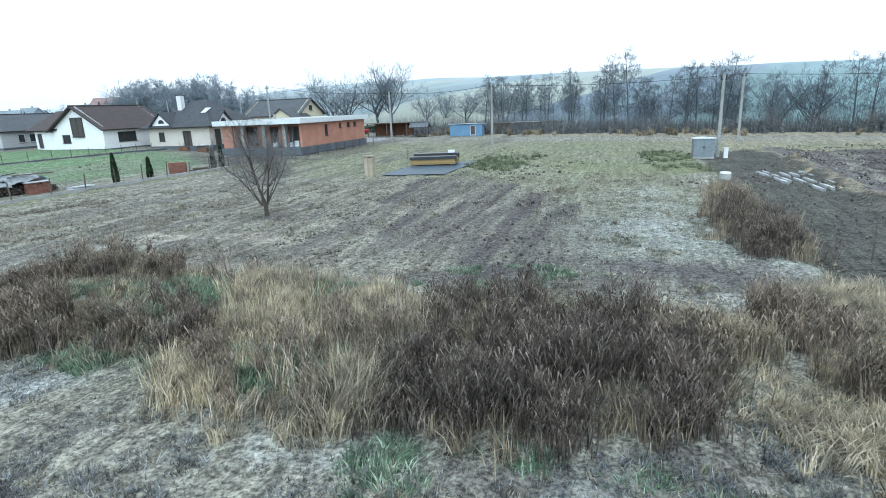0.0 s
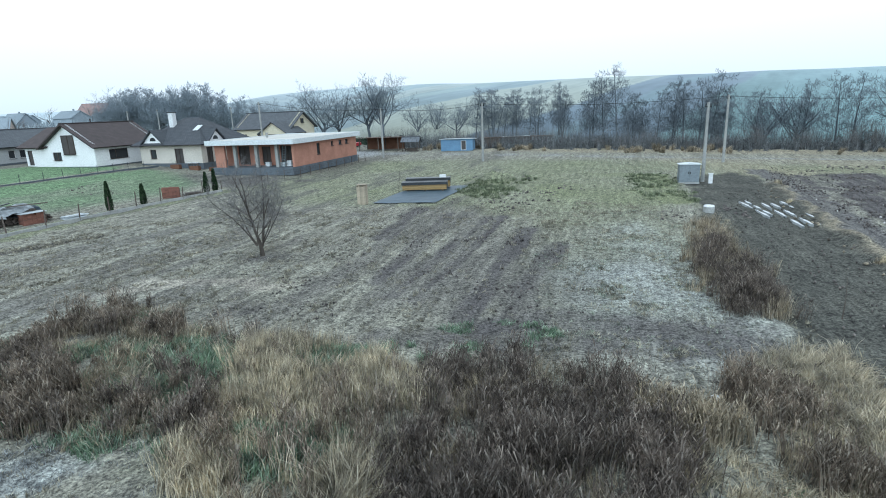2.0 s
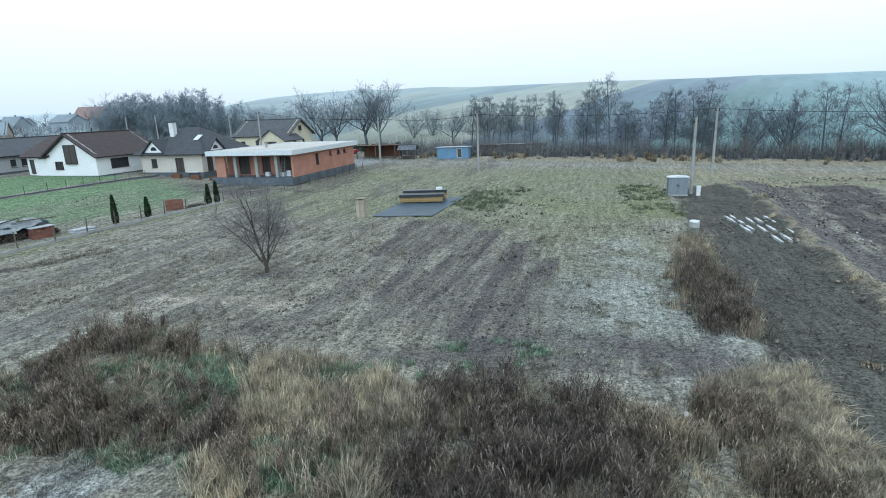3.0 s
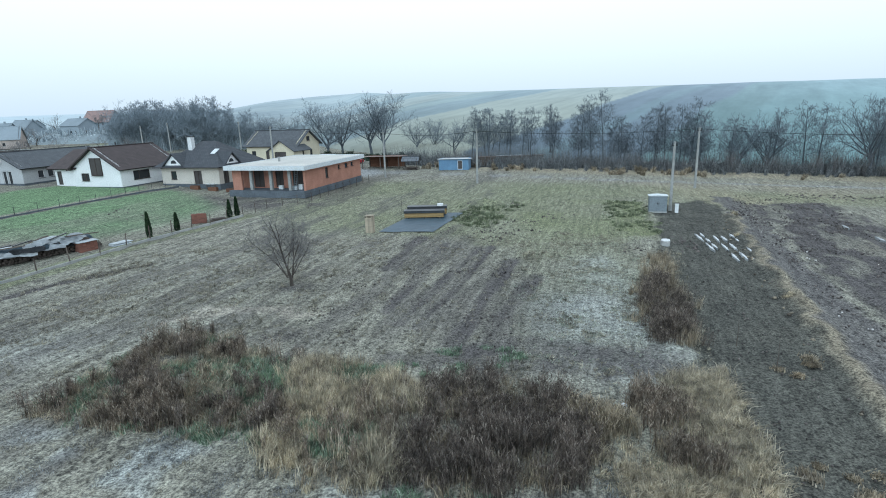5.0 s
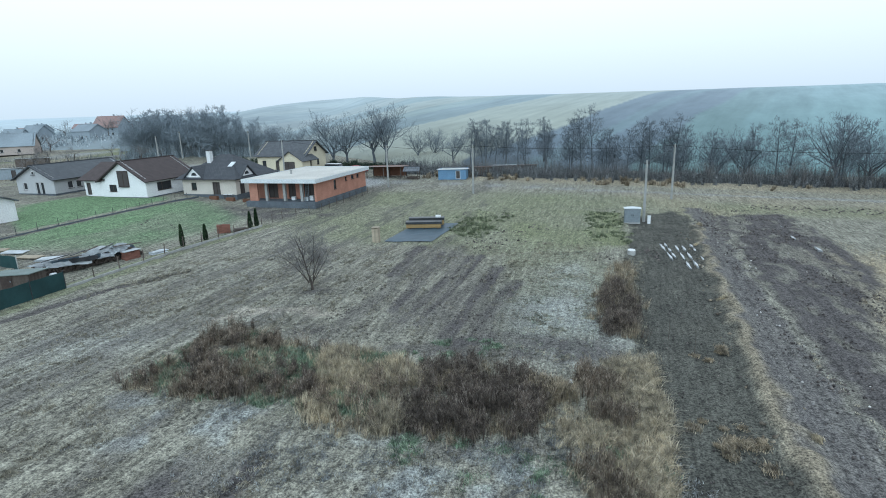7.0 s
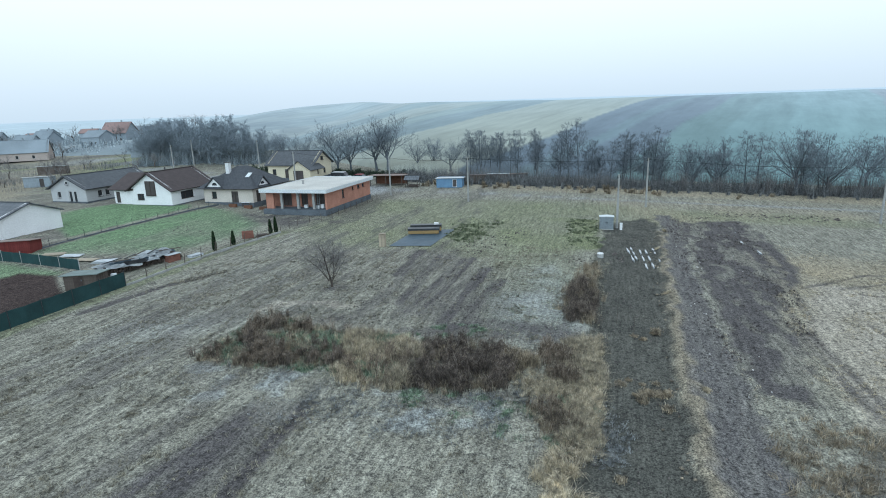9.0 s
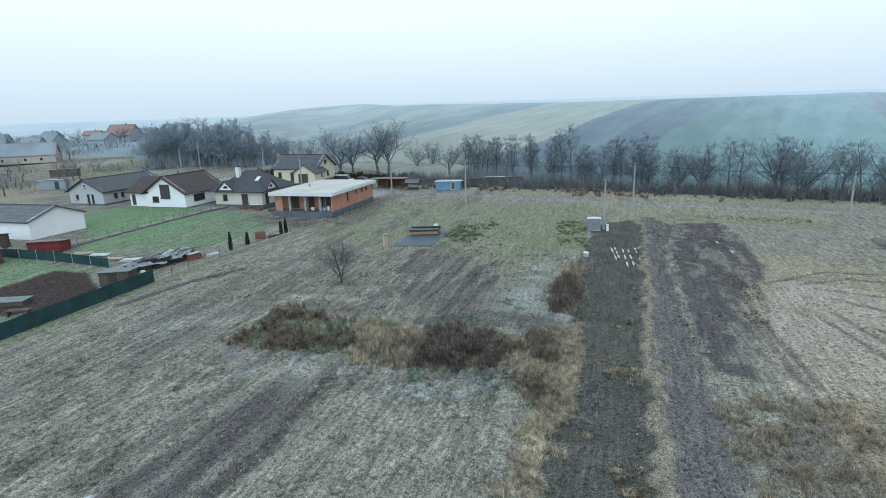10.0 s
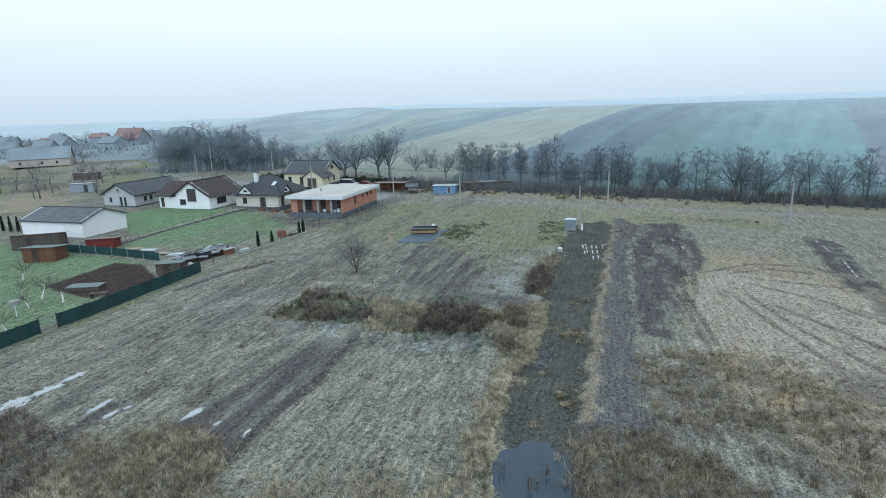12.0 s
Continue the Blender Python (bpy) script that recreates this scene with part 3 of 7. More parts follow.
def hill_foot(x):
    return np.where(x > -10, 123 - 0.475 * (np.clip(x, -10, 110) + 8), 124 + np.clip(-10 - x, 0, 60) * 1.6)


def hill_z(x, y):
    s = y - hill_foot(x)
    up = 0.098 * (s + 10)
    rise = 23.5 - np.log1p(np.exp((23.5 - up) / 1.6)) * 1.6
    z = 0.6 - 0.004 * np.clip(x, -90, 0) - 0.018 * np.clip(x, 0, 110) + np.maximum(rise, -3) * (1.0 - 0.78 * sstep(-95, -230, x)) + 2.6 * sstep(-50, -130, x) * sstep(0, 30, s) + 13 * sstep(-95, -230, x) * sstep(150, 450, s) + 24 * sstep(330, 1500, s) * sstep(-500, -60, x)
    return z + 3.8 * np.exp(-(((x + 60) / 30) ** 2 + ((s - 238) / 45) ** 2))


def far_hill():
    """The long hillside of strip fields beyond the brook, with mist painted into its colours."""
    gx, gs = np.concatenate([np.linspace(-900, -122, 70), np.linspace(-120, 300, 300), np.linspace(303, 1100, 50)]), np.concatenate([np.linspace(0, 420, 110), np.linspace(440, 2200, 24)])
    X, S = np.meshgrid(gx, gs)
    x, s0 = X.ravel(), S.ravel()
    y = hill_foot(x) + s0
    z = hill_z(x, y) + (fuzz(x, y, 30, 30) - 0.5) * 0.8
    z = np.where(s0 == 0, z - 2.5, z)
    idx = np.arange(len(gx) * len(gs)).reshape(len(gs), len(gx))
    f = np.stack([idx[:-1, :-1], idx[:-1, 1:], idx[1:, 1:], idx[1:, :-1]], -1).reshape(-1, 4)
    m, n, l, b = material("mist_painted_hill", 1.0)
    b.inputs["Specular IOR Level"].default_value = 0.0
    ca = n.new("ShaderNodeVertexColor")
    ca.layer_name = "strips"
    fine = noise_node(n, l, 0.05, 6, 0.7, stretch=(1.6, 0.5, 1), turn=-0.576)
    rows = noise_node(n, l, 0.12, 4, 0.6, stretch=(2.0, 0.1, 1), turn=-0.576)
    c = mixc(n, l, 1.0, ca.outputs["Color"], ramp(n, l, fine.outputs["Fac"], [(0.3, (0.88, 0.88, 0.88)), (0.7, (1.1, 1.1, 1.1))]), "MULTIPLY")
    c = mixc(n, l, 1.0, c, ramp(n, l, rows.outputs["Fac"], [(0.3, (0.92, 0.92, 0.92)), (0.7, (1.06, 1.06, 1.06))]), "MULTIPLY")
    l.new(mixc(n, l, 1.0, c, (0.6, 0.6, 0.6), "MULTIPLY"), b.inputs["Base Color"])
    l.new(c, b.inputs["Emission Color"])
    b.inputs["Emission Strength"].default_value = 0.38      # added glow, standing in for light scattered in mist
    me = mesh_np("mist_painted_hill", np.c_[x, y, z], f, m, True)
    s = x - 0.70 * (y - 150) + (fuzz(x, y, 40, 31) - 0.5) * 5
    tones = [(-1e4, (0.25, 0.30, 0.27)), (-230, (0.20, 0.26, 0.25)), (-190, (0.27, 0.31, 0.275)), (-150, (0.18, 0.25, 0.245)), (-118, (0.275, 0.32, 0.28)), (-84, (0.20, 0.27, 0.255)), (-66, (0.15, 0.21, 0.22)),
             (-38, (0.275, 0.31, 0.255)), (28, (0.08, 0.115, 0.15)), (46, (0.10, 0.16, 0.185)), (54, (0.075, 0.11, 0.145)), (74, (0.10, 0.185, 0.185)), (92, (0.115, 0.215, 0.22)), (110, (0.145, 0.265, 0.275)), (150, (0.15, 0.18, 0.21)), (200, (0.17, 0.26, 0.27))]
    col = np.zeros((len(x), 3))
    for edge, c3 in tones:
        k = sstep(-0.8, 0.8, s - edge)[:, None]
        col = col * (1 - k) + np.array(c3) * k
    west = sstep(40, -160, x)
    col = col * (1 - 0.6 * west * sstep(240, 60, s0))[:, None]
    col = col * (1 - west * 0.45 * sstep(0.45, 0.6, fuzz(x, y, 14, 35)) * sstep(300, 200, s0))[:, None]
    # mist painted over the strip colours, paler and bluer with distance
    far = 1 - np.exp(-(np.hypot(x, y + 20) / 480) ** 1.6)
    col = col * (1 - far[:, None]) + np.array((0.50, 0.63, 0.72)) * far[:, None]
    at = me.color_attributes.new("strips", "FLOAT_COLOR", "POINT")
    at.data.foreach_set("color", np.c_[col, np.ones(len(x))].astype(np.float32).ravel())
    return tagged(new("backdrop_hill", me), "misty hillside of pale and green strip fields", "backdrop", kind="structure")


far_hill()


# ---------- houses ----------
def wall_mesh(length, height, holes, thick=0.3):
    """A wall along x with its face at y = 0, its body behind, and real openings."""
    bm = bmesh.new()
    xs = sorted({0, length, *[h[0] for h in holes], *[h[1] for h in holes]})
    for a, b in zip(xs[:-1], xs[1:]):
        cuts = sorted((h[2], h[3]) for h in holes if h[0] <= a and h[1] >= b)
        z = 0
        for lo, hi in cuts:
            if lo > z + 1e-4:
                box(bm, a, b, 0, thick, z, lo)
            z = hi
        if z < height - 1e-4:
            box(bm, a, b, 0, thick, z, height)
    bmesh.ops.remove_doubles(bm, verts=bm.verts, dist=1e-4)
    return bm


def side(w, d, which):
    """The frame of one side of a w by d block: x along the wall, y inward."""
    return {"front": pose(0, 0, 0), "right": pose(w, 0, 0, 0, 0, 90), "back": pose(w, d, 0, 0, 0, 180), "left": pose(0, d, 0, 0, 0, -90)}[which]


def window(parent, m, hole, frame_mat, style="window"):
    """A framed window or door set into its opening."""
    x0, x1, z0, z1 = hole[:4]
    kind = hole[4] if len(hole) > 4 else style
    bm = bmesh.new()
    t = 0.08
    for a in ((x0, x0 + t, z0, z1), (x1 - t, x1, z0, z1), (x0 + t, x1 - t, z0, z0 + t), (x0 + t, x1 - t, z1 - t, z1)):
        box(bm, a[0], a[1], 0.08, 0.18, a[2], a[3])
    if x1 - x0 > 1.2:
        c = (x0 + x1) / 2 if x1 - x0 < 2.4 else x0 + (x1 - x0) * 0.36
        box(bm, c - 0.05, c + 0.05, 0.08, 0.18, z0 + t, z1 - t)
    w = part(kind if kind in ("window", "door") else "window", bm, frame_mat, parent, m=m)
    bm = bmesh.new()
    box(bm, x0 + t, x1 - t, 0.12, 0.14, z0 + t, z1 - t)
    part("pane", bm, M_SHUTTER if kind in ("shutter", "door") else M_GLASS, w)
    if kind != "door":
        bm = bmesh.new()
        box(bm, x0 - 0.05, x1 + 0.05, -0.09, 0.08, z0 - 0.05, z0)
        part("sill", bm, M_TRIM, w)
    return w


def roof_slab(name, corners, thick, mat, parent, label=""):
    """A roof plane from four corners (eave a, eave b, ridge b, ridge a), with thickness and courses along the eave."""
    bm = bmesh.new()
    a, b, c, d = [Vector(p) for p in corners]
    nrm = (b - a).cross(d - a).normalized()
    if nrm.z < 0:
        nrm = -nrm
    top = [bm.verts.new(p) for p in (a, b, c, d)]
    low = [bm.verts.new(p - nrm * thick) for p in (a, b, c, d)]
    uv = bm.loops.layers.uv.new("UVMap")
    ex = (b - a).normalized()
    ey = nrm.cross(ex)
    for f in (top, low[::-1], *[(top[i], low[i], low[(i + 1) % 4], top[(i + 1) % 4]) for i in range(4)]):
        try:
            fc = bm.faces.new(f)
        except ValueError:
            continue
        for lp in fc.loops:
            lp[uv].uv = ((lp.vert.co - a).dot(ex), (lp.vert.co - a).dot(ey))
    return part(name, bm, mat, parent, label)


def shell(house, w, d, h, mat, holes, frame_mat, plinth=0.35, gables=(), ridge=0.0):
    """Four walls with openings, a plinth band, windows; gables: sides that rise to a point."""
    for s in ("front", "right", "back", "left"):
        ln = w if s in ("front", "back") else d
        hs = [q for q in holes.get(s, ())]
        inset = 0.0 if s in ("front", "back") else 0.3
        m = side(w, d, s)
        bm = wall_mesh(ln - 2 * inset, h, [(q[0] - inset, q[1] - inset, q[2], q[3]) for q in hs if len(q) < 6])
        if inset:
            bmesh.ops.translate(bm, verts=bm.verts, vec=(inset, 0, 0))
        if s in gables:
            prism(bm, [(0.0, h), (ln, h), (ln / 2, ridge)], 0.0, 0.3)
        part("wall", bm, mat, house, m=m)
        for q in hs:
            window(house, m, q, frame_mat)
    if plinth:
        bm = bmesh.new()
        for x0, x1, y0, y1 in ((-0.04, w + 0.04, -0.04, 0), (-0.04, w + 0.04, d, d + 0.04), (-0.04, 0, 0, d), (w, w + 0.04, 0, d)):
            box(bm, x0, x1, y0, y1, -0.6, plinth)
        part("plinth", bm, M_PLINTH, house)
    bm = bmesh.new()
    box(bm, 0.3, w - 0.3, 0.3, d - 0.3, h - 0.15, h)
    part("attic_floor", bm, M_CONC, house)


def gable_roof(house, x0, x1, y0, y1, eave, ridge, over, mat, along="y", thick=0.16):
    """Two slopes over a block; along: the way the ridge runs."""
    if along == "y":
        c = (x0 + x1) / 2
        k = (ridge - eave) / (c - x0)
        lo = eave - k * over
        ya, yb = y0 - over, y1 + over
        roof_slab("roof_slope", [(x0 - over, yb, lo), (x0 - over, ya, lo), (c, ya, ridge), (c, yb, ridge)], thick, mat, house)
        roof_slab("roof_slope", [(x1 + over, ya, lo), (x1 + over, yb, lo), (c, yb, ridge), (c, ya, ridge)], thick, mat, house)
        bm = bmesh.new()
        tube(bm, (c, ya, ridge), (c, yb, ridge), 0.11, 0.11, 8)
    else:
        c = (y0 + y1) / 2
        k = (ridge - eave) / (c - y0)
        lo = eave - k * over
        xa, xb = x0 - over, x1 + over
        roof_slab("roof_slope", [(xa, y0 - over, lo), (xb, y0 - over, lo), (xb, c, ridge), (xa, c, ridge)], thick, mat, house)
        roof_slab("roof_slope", [(xb, y1 + over, lo), (xa, y1 + over, lo), (xa, c, ridge), (xb, c, ridge)], thick, mat, house)
        bm = bmesh.new()
        tube(bm, (xa, c, ridge), (xb, c, ridge), 0.11, 0.11, 8)
    part("ridge_cap", bm, mat, house)


def gutter(house, x0, x1, y, z):
    bm = bmesh.new()
    tube(bm, (x0, y, z), (x1, y, z), 0.07, 0.07, 8)
    part("gutter", bm, M_TRIM, house)


def flat_bungalow():
    h = thing("bungalow", pose(-27.0, 67.2, 1.8, 0, 0, -17.4), "unfinished orange brick bungalow with a flat pale roof", "house")
    W, D, H = 11.0, 16.8, 2.75
    # set-back porch along the front
    bm = wall_mesh(W - 0.4, H, [(1.6, 3.2, 0.1, 2.4), (5.0, 6.2, 0.1, 2.3), (7.6, 9.4, 0.1, 2.3)])
    part("wall", bm, M_BRICK, h, m=pose(0.2, 2.2, 0))
    for q in ((1.6, 3.2, 0.1, 2.4, "door"), (5.0, 6.2, 0.1, 2.3, "door"), (7.6, 9.4, 0.1, 2.3, "door")):
        window(h, pose(0.2, 2.2, 0), q, M_FRAME_DARK)
    holes = [(5.4, 6.2, 1.0, 2.4), (9.2, 9.8, 1.8, 2.4), (11.4, 12.3, 1.8, 2.4), (13.4, 14.2, 1.8, 2.4)]
    part("wall", wall_mesh(D, H, holes), M_BRICK, h, m=pose(W, 0.0, 0, 0, 0, 90))
    for q in holes:
        window(h, pose(W, 0.0, 0, 0, 0, 90), q, M_FRAME_DARK)
    part("wall", wall_mesh(D - 2.2, H, []), M_BRICK, h, m=pose(0, D, 0, 0, 0, -90))
    part("wall", wall_mesh(W - 0.6, H, []), M_BRICK, h, m=pose(W - 0.3, D, 0, 0, 0, 180))
    bm = bmesh.new()
    box(bm, 0, 1.4, 0.0, 0.3, 0, H)
    part("wall", bm, M_BRICK, h)
    for x in (2.6, 5.6, 8.4):
        bm = bmesh.new()
        box(bm, x, x + 0.38, 0.05, 0.43, 0, H)
        bmesh.ops.bevel(bm, geom=bm.edges, offset=0.02, segments=1)
        part("pillar", bm, M_CONC, h)
    bm = bmesh.new()
    box(bm, -0.3, W + 0.06, -0.6, D + 0.06, -0.9, -0.004)
    part("foundation", bm, M_PLINTH, h, "blue-grey damp-proofed foundation")
    bm = bmesh.new()
    box(bm, -0.5, W + 0.5, -0.9, D + 0.4, H, H + 0.22)
    part("soffit", bm, M_CONC, h)
    bm = bmesh.new()
    for a in ((-0.56, W + 0.56, -0.96, -0.9), (-0.56, W + 0.56, D + 0.4, D + 0.46), (-0.56, -0.5, -0.9, D + 0.4), (W + 0.5, W + 0.56, -0.9, D + 0.4)):
        box(bm, a[0], a[1], a[2], a[3], H - 0.05, H + 0.52)
    part("fascia", bm, M_FASCIA, h)
    bm = bmesh.new()
    box(bm, -0.5, W + 0.5, -0.9, D + 0.4, H + 0.22, H + 0.44)
    part("roof_membrane", bm, M_FLATROOF, h)
    bm = bmesh.new()
    tube(bm, (3.2, 6.5, H + 0.44), (3.2, 6.5, H + 1.0), 0.16, 0.16, 10)
    tube(bm, (3.2, 6.5, H + 1.0), (3.2, 6.5, H + 1.08), 0.24, 0.24, 10)
    part("vent_pipe", bm, M_CONC, h)


def white_house():
    h = thing("house", pose(-53.0, 74.9, 2.0, 0, 0, -18), "white rendered house with a dark brown tiled gable roof", "house")
    W, D, H, R = 8.8, 10.5, 3.0, 5.75
    holes = {"front": [(1.4, 2.9, 0.95, 2.05)], "right": [(2.2, 5.2, 0.9, 2.2)]}
    shell(h, W, D, H, M_WHITE, holes, M_FRAME_DARK, 0.12, ("front", "back"), R)
    # tall shuttered window high in the gable
    window(h, pose(0, -0.2, 0), (3.5, 5.6, 1.75, 4.25, "shutter"), M_FRAME_DARK)
    gable_roof(h, 0, W, 0, D, H, R, 0.65, M_TILE_BROWN)
    gutter(h, W + 0.68, W + 0.72, -0.6, 2.55)
    # low wing to the west under a roof that runs across
    bm = wall_mesh(4.2, H, [(0.4, 1.3, 0.3, 2.3)])
    part("wall", bm, M_WHITE, h, m=pose(-4.2, 0.4, 0))
    window(h, pose(-4.2, 0.4, 0), (0.4, 1.3, 0.3, 2.3, "door"), M_FRAME_DARK)
    roof_slab("roof_slope", [(-4.9, -0.3, H - 0.25), (0.6, -0.3, H - 0.25), (3.2, 4.4, 5.3), (-4.4, 4.4, 5.3)], 0.16, M_TILE_BROWN, h)
    roof_slab("roof_slope", [(3.2, 9.4, H - 0.25), (-4.9, 9.4, H - 0.25), (-4.4, 4.4, 5.3), (3.2, 4.4, 5.3)], 0.16, M_TILE_BROWN, h)
    bm = bmesh.new()
    tube(bm, (4.4, 4.0, 5.6), (4.4, 4.0, 6.3), 0.09, 0.09, 8)
    part("vent_pipe", bm, M_TRIM, h)


def grey_house():
    h = thing("house", pose(-70.5, 80.2, 2.2, 0, 0, -18), "pale grey house with a long grey tiled roof", "house")
    W, D, H, R = 8.4, 15.0, 2.9, 5.0
    holes = {"front": [(1.4, 2.3, 0.9, 2.1), (4.2, 5.0, 0.2, 2.2), (5.3, 6.1, 0.2, 2.2)], "right": [(2.4, 3.4, 0.9, 2.1), (4.0, 5.0, 0.9, 2.1), (9.5, 10.6, 0.2, 2.2)]}
    shell(h, W, D, H, M_GREYWALL, holes, M_FRAME_WHITE, 0.3, ("front", "back"), R)
    window(h, pose(0, -0.2, 0), (3.9, 4.6, 3.4, 4.0), M_FRAME_WHITE)
    gable_roof(h, 0, W, 0, D, H, R, 0.6, M_TILE_GREY)


def beige_house():
    h = thing("house", pose(-40.6, 75.8, 1.75, 0, 0, -18), "beige house with a dark hipped roof and two arched dormers", "house")
    W, D, H, R = 10.2, 10.0, 2.9, 6.2
    holes = {"front": [(1.7, 2.7, 0.9, 2.1), (5.8, 7.2, 0.15, 2.2, "door")], "right": [(1.0, 2.2, 0.15, 2.3, "door"), (5.0, 6.4, 0.9, 2.1)]}
    shell(h, W, D, H, M_BEIGE, holes, M_FRAME_DARK, 0.25)
    o = 0.75
    a, b, c, d = (-o, -o, H - 0.15), (W + o, -o, H - 0.15), (W + o, D + o, H - 0.15), (-o, D + o, H - 0.15)
    p, q = (W / 2 - 1.2, D / 2, R), (W / 2 + 1.2, D / 2, R)
    roof_slab("roof_slope", [a, b, q, p], 0.15, M_TILE_DARK, h)
    roof_slab("roof_slope", [c, d, p, q], 0.15, M_TILE_DARK, h)
    for e in ([b, c, q, Vector(q) + Vector((0, 0.01, 0))], [d, a, p, Vector(p) + Vector((0, 0.01, 0))]):
        roof_slab("roof_slope", e, 0.15, M_TILE_DARK, h)
    # gabled dormers with half-round windows
    for m in (pose(1.2, -0.35, 0), pose(W + 0.35, 1.0, 0, 0, 0, 90)):
        bm = bmesh.new()
        prism(bm, [(-0.2, H), (3.4, H), (1.6, H + 1.6)], 0, 2.6)
        dorm = part("dormer", bm, M_WHITE, h, m=m)
        roof_slab("roof_slope", [(-0.6, 4.0, H - 0.25), (-0.6, -0.35, H - 0.25), (1.6, -0.35, H + 1.85), (1.6, 4.0, H + 1.85)], 0.12, M_TILE_DARK, dorm)
        roof_slab("roof_slope", [(3.8, -0.35, H - 0.25), (3.8, 4.0, H - 0.25), (1.6, 4.0, H + 1.85), (1.6, -0.35, H + 1.85)], 0.12, M_TILE_DARK, dorm)
        bm = bmesh.new()
        prism(bm, [(1.6 + 0.5 * math.cos(i * math.pi / 8), H + 0.35 + 0.5 * math.sin(i * math.pi / 8)) for i in range(9)], -0.03, 0.02)
        part("pane", bm, M_GLASS, dorm)
    bm = bmesh.new()
    box(bm, 2.9, 3.6, 2.9, 3.6, 4.0, 6.9)
    ch = part("chimney", bm, M_PLASTIC, h, "tall white chimney")
    bm = bmesh.new()
    box(bm, 2.82, 3.68, 2.82, 3.68, 6.9, 7.0)
    part("chimney_cap", bm, M_TRIM, ch)
    bm = bmesh.new()
    prism(bm, [(7.0, 0), (7.8, 0), (7.8, 0.06), (7.0, 0.06)], 0, 1.3)
    part("skylight", bm, M_FASCIA, h, m=Matrix.Translation((0.6, 1.9, 4.45)) @ pose(0, 0, 0, 29, 0, 0))
    gutter(h, -o, W + o, -o - 0.06, H - 0.2)


def yellow_house():
    h = thing("house", pose(-39.0, 109.5, 2.2, 0, 0, -18), "cream yellow house with a brown roof and a gabled wing", "house")
    W, D, H, R = 12.0, 9.0, 3.5, 6.2
    holes = {"front": [(1.2, 2.2, 0.9, 2.2), (4.6, 6.0, 0.1, 2.2, "door")], "right": [(1.5, 2.6, 0.9, 2.1), (5.0, 6.0, 0.9, 2.1)]}
    shell(h, W, D, H, M_YELLOW, holes, M_FRAME_DARK, 0.2, ("right", "left"), R)
    window(h, pose(W + 0.2, 0, 0, 0, 0, 90), (4.0, 5.0, 4.0, 4.9), M_FRAME_DARK)
    gable_roof(h, 0, W, 0, D, H, R, 0.6, M_TILE_GREY, "x")
    # lower garage wing in front
    bm = wall_mesh(5.6, 2.6, [(1.2, 3.8, 0.05, 2.2)])
    part("wall", bm, M_YELLOW, h, m=pose(7.6, -3.2, 0))
    window(h, pose(7.6, -3.2, 0), (1.2, 3.8, 0.05, 2.2, "door"), M_FRAME_DARK)
    for m in (pose(13.2, -2.9, 0, 0, 0, 90), pose(7.9, -2.9, 0, 0, 0, 90)):
        part("wall", wall_mesh(2.9, 2.6, []), M_YELLOW, h, m=m)
    bm = bmesh.new()
    prism(bm, [(7.6, 2.6), (13.2, 2.6), (10.4, 4.4)], -3.2, 0)
    part("gable", bm, M_YELLOW, h)
    roof_slab("roof_slope", [(7.1, 3, 2.3), (7.1, -3.7, 2.3), (10.4, -3.7, 4.5), (10.4, 3, 4.5)], 0.14, M_TILE_GREY, h)
    roof_slab("roof_slope", [(13.7, -3.7, 2.3), (13.7, 3, 2.3), (10.4, 3, 4.5), (10.4, -3.7, 4.5)], 0.14, M_TILE_GREY, h)


def white_barn():
    h = thing("barn", pose(-68.0, 52.2, 1.85, 0, 0, -18), "long white rendered outbuilding with a grey sheet roof", "outbuilding")
    W, D, H, R = 13.2, 8.4, 2.8, 4.3
    shell(h, W, D, H, M_WHITE, {}, M_FRAME_DARK, 0.1, ("right", "left"), R)
    gable_roof(h, 0, W, 0, D, H, R, 0.35, M_SHEET, "x")
    gutter(h, -0.3, W + 0.3, -0.42, H - 0.2)


flat_bungalow()
white_house()
grey_house()
beige_house()
yellow_house()
white_barn()


# ---------- poles and cables ----------
def pole(x, y, height, lean=0.0, label="weathered concrete power pole with insulators"):
    p = thing("power_pole", pose(x, y, ground_z(x, y) - 0.05, 0, lean, 0), label, "pole", "power poles")
    bm = bmesh.new()
    tube(bm, (0, 0, 0), (0, 0, height), 0.17, 0.11, 12)
    part("shaft", bm, M_POLE, p, smooth=False)
    bm = bmesh.new()
    box(bm, -0.28, 0.28, -0.05, 0.05, height - 0.45, height - 0.35)
    part("crossarm", bm, M_DARKSTEEL, p)
    for dx in (-0.22, 0.22):
        bm = bmesh.new()
        tube(bm, (dx, 0, height - 0.35), (dx, 0, height - 0.12), 0.05, 0.035, 8)
        part("insulator", bm, M_TRIM, p)
    return Vector((x + height * math.sin(radians(lean)), y, ground_z(x, y) + height - 0.2))


TOPS = [pole(-8.0, 84.0, 7.4), pole(6.5, 74.5, 7.8), pole(34.5, 64.6, 7.9), pole(59.6, 48.4, 7.6)]
SERVICE = pole(24.9, 49.9, 7.2, 0, "slim concrete service pole beside the meter cabinet")
WEST = pole(-26.2, 84.0, 8.8, 0, "concrete power pole with a street lamp bracket")
FARPOLES = [pole(-50, 138, 8.0), pole(-74, 150, 8.0), pole(-70, 128, 7.5)]


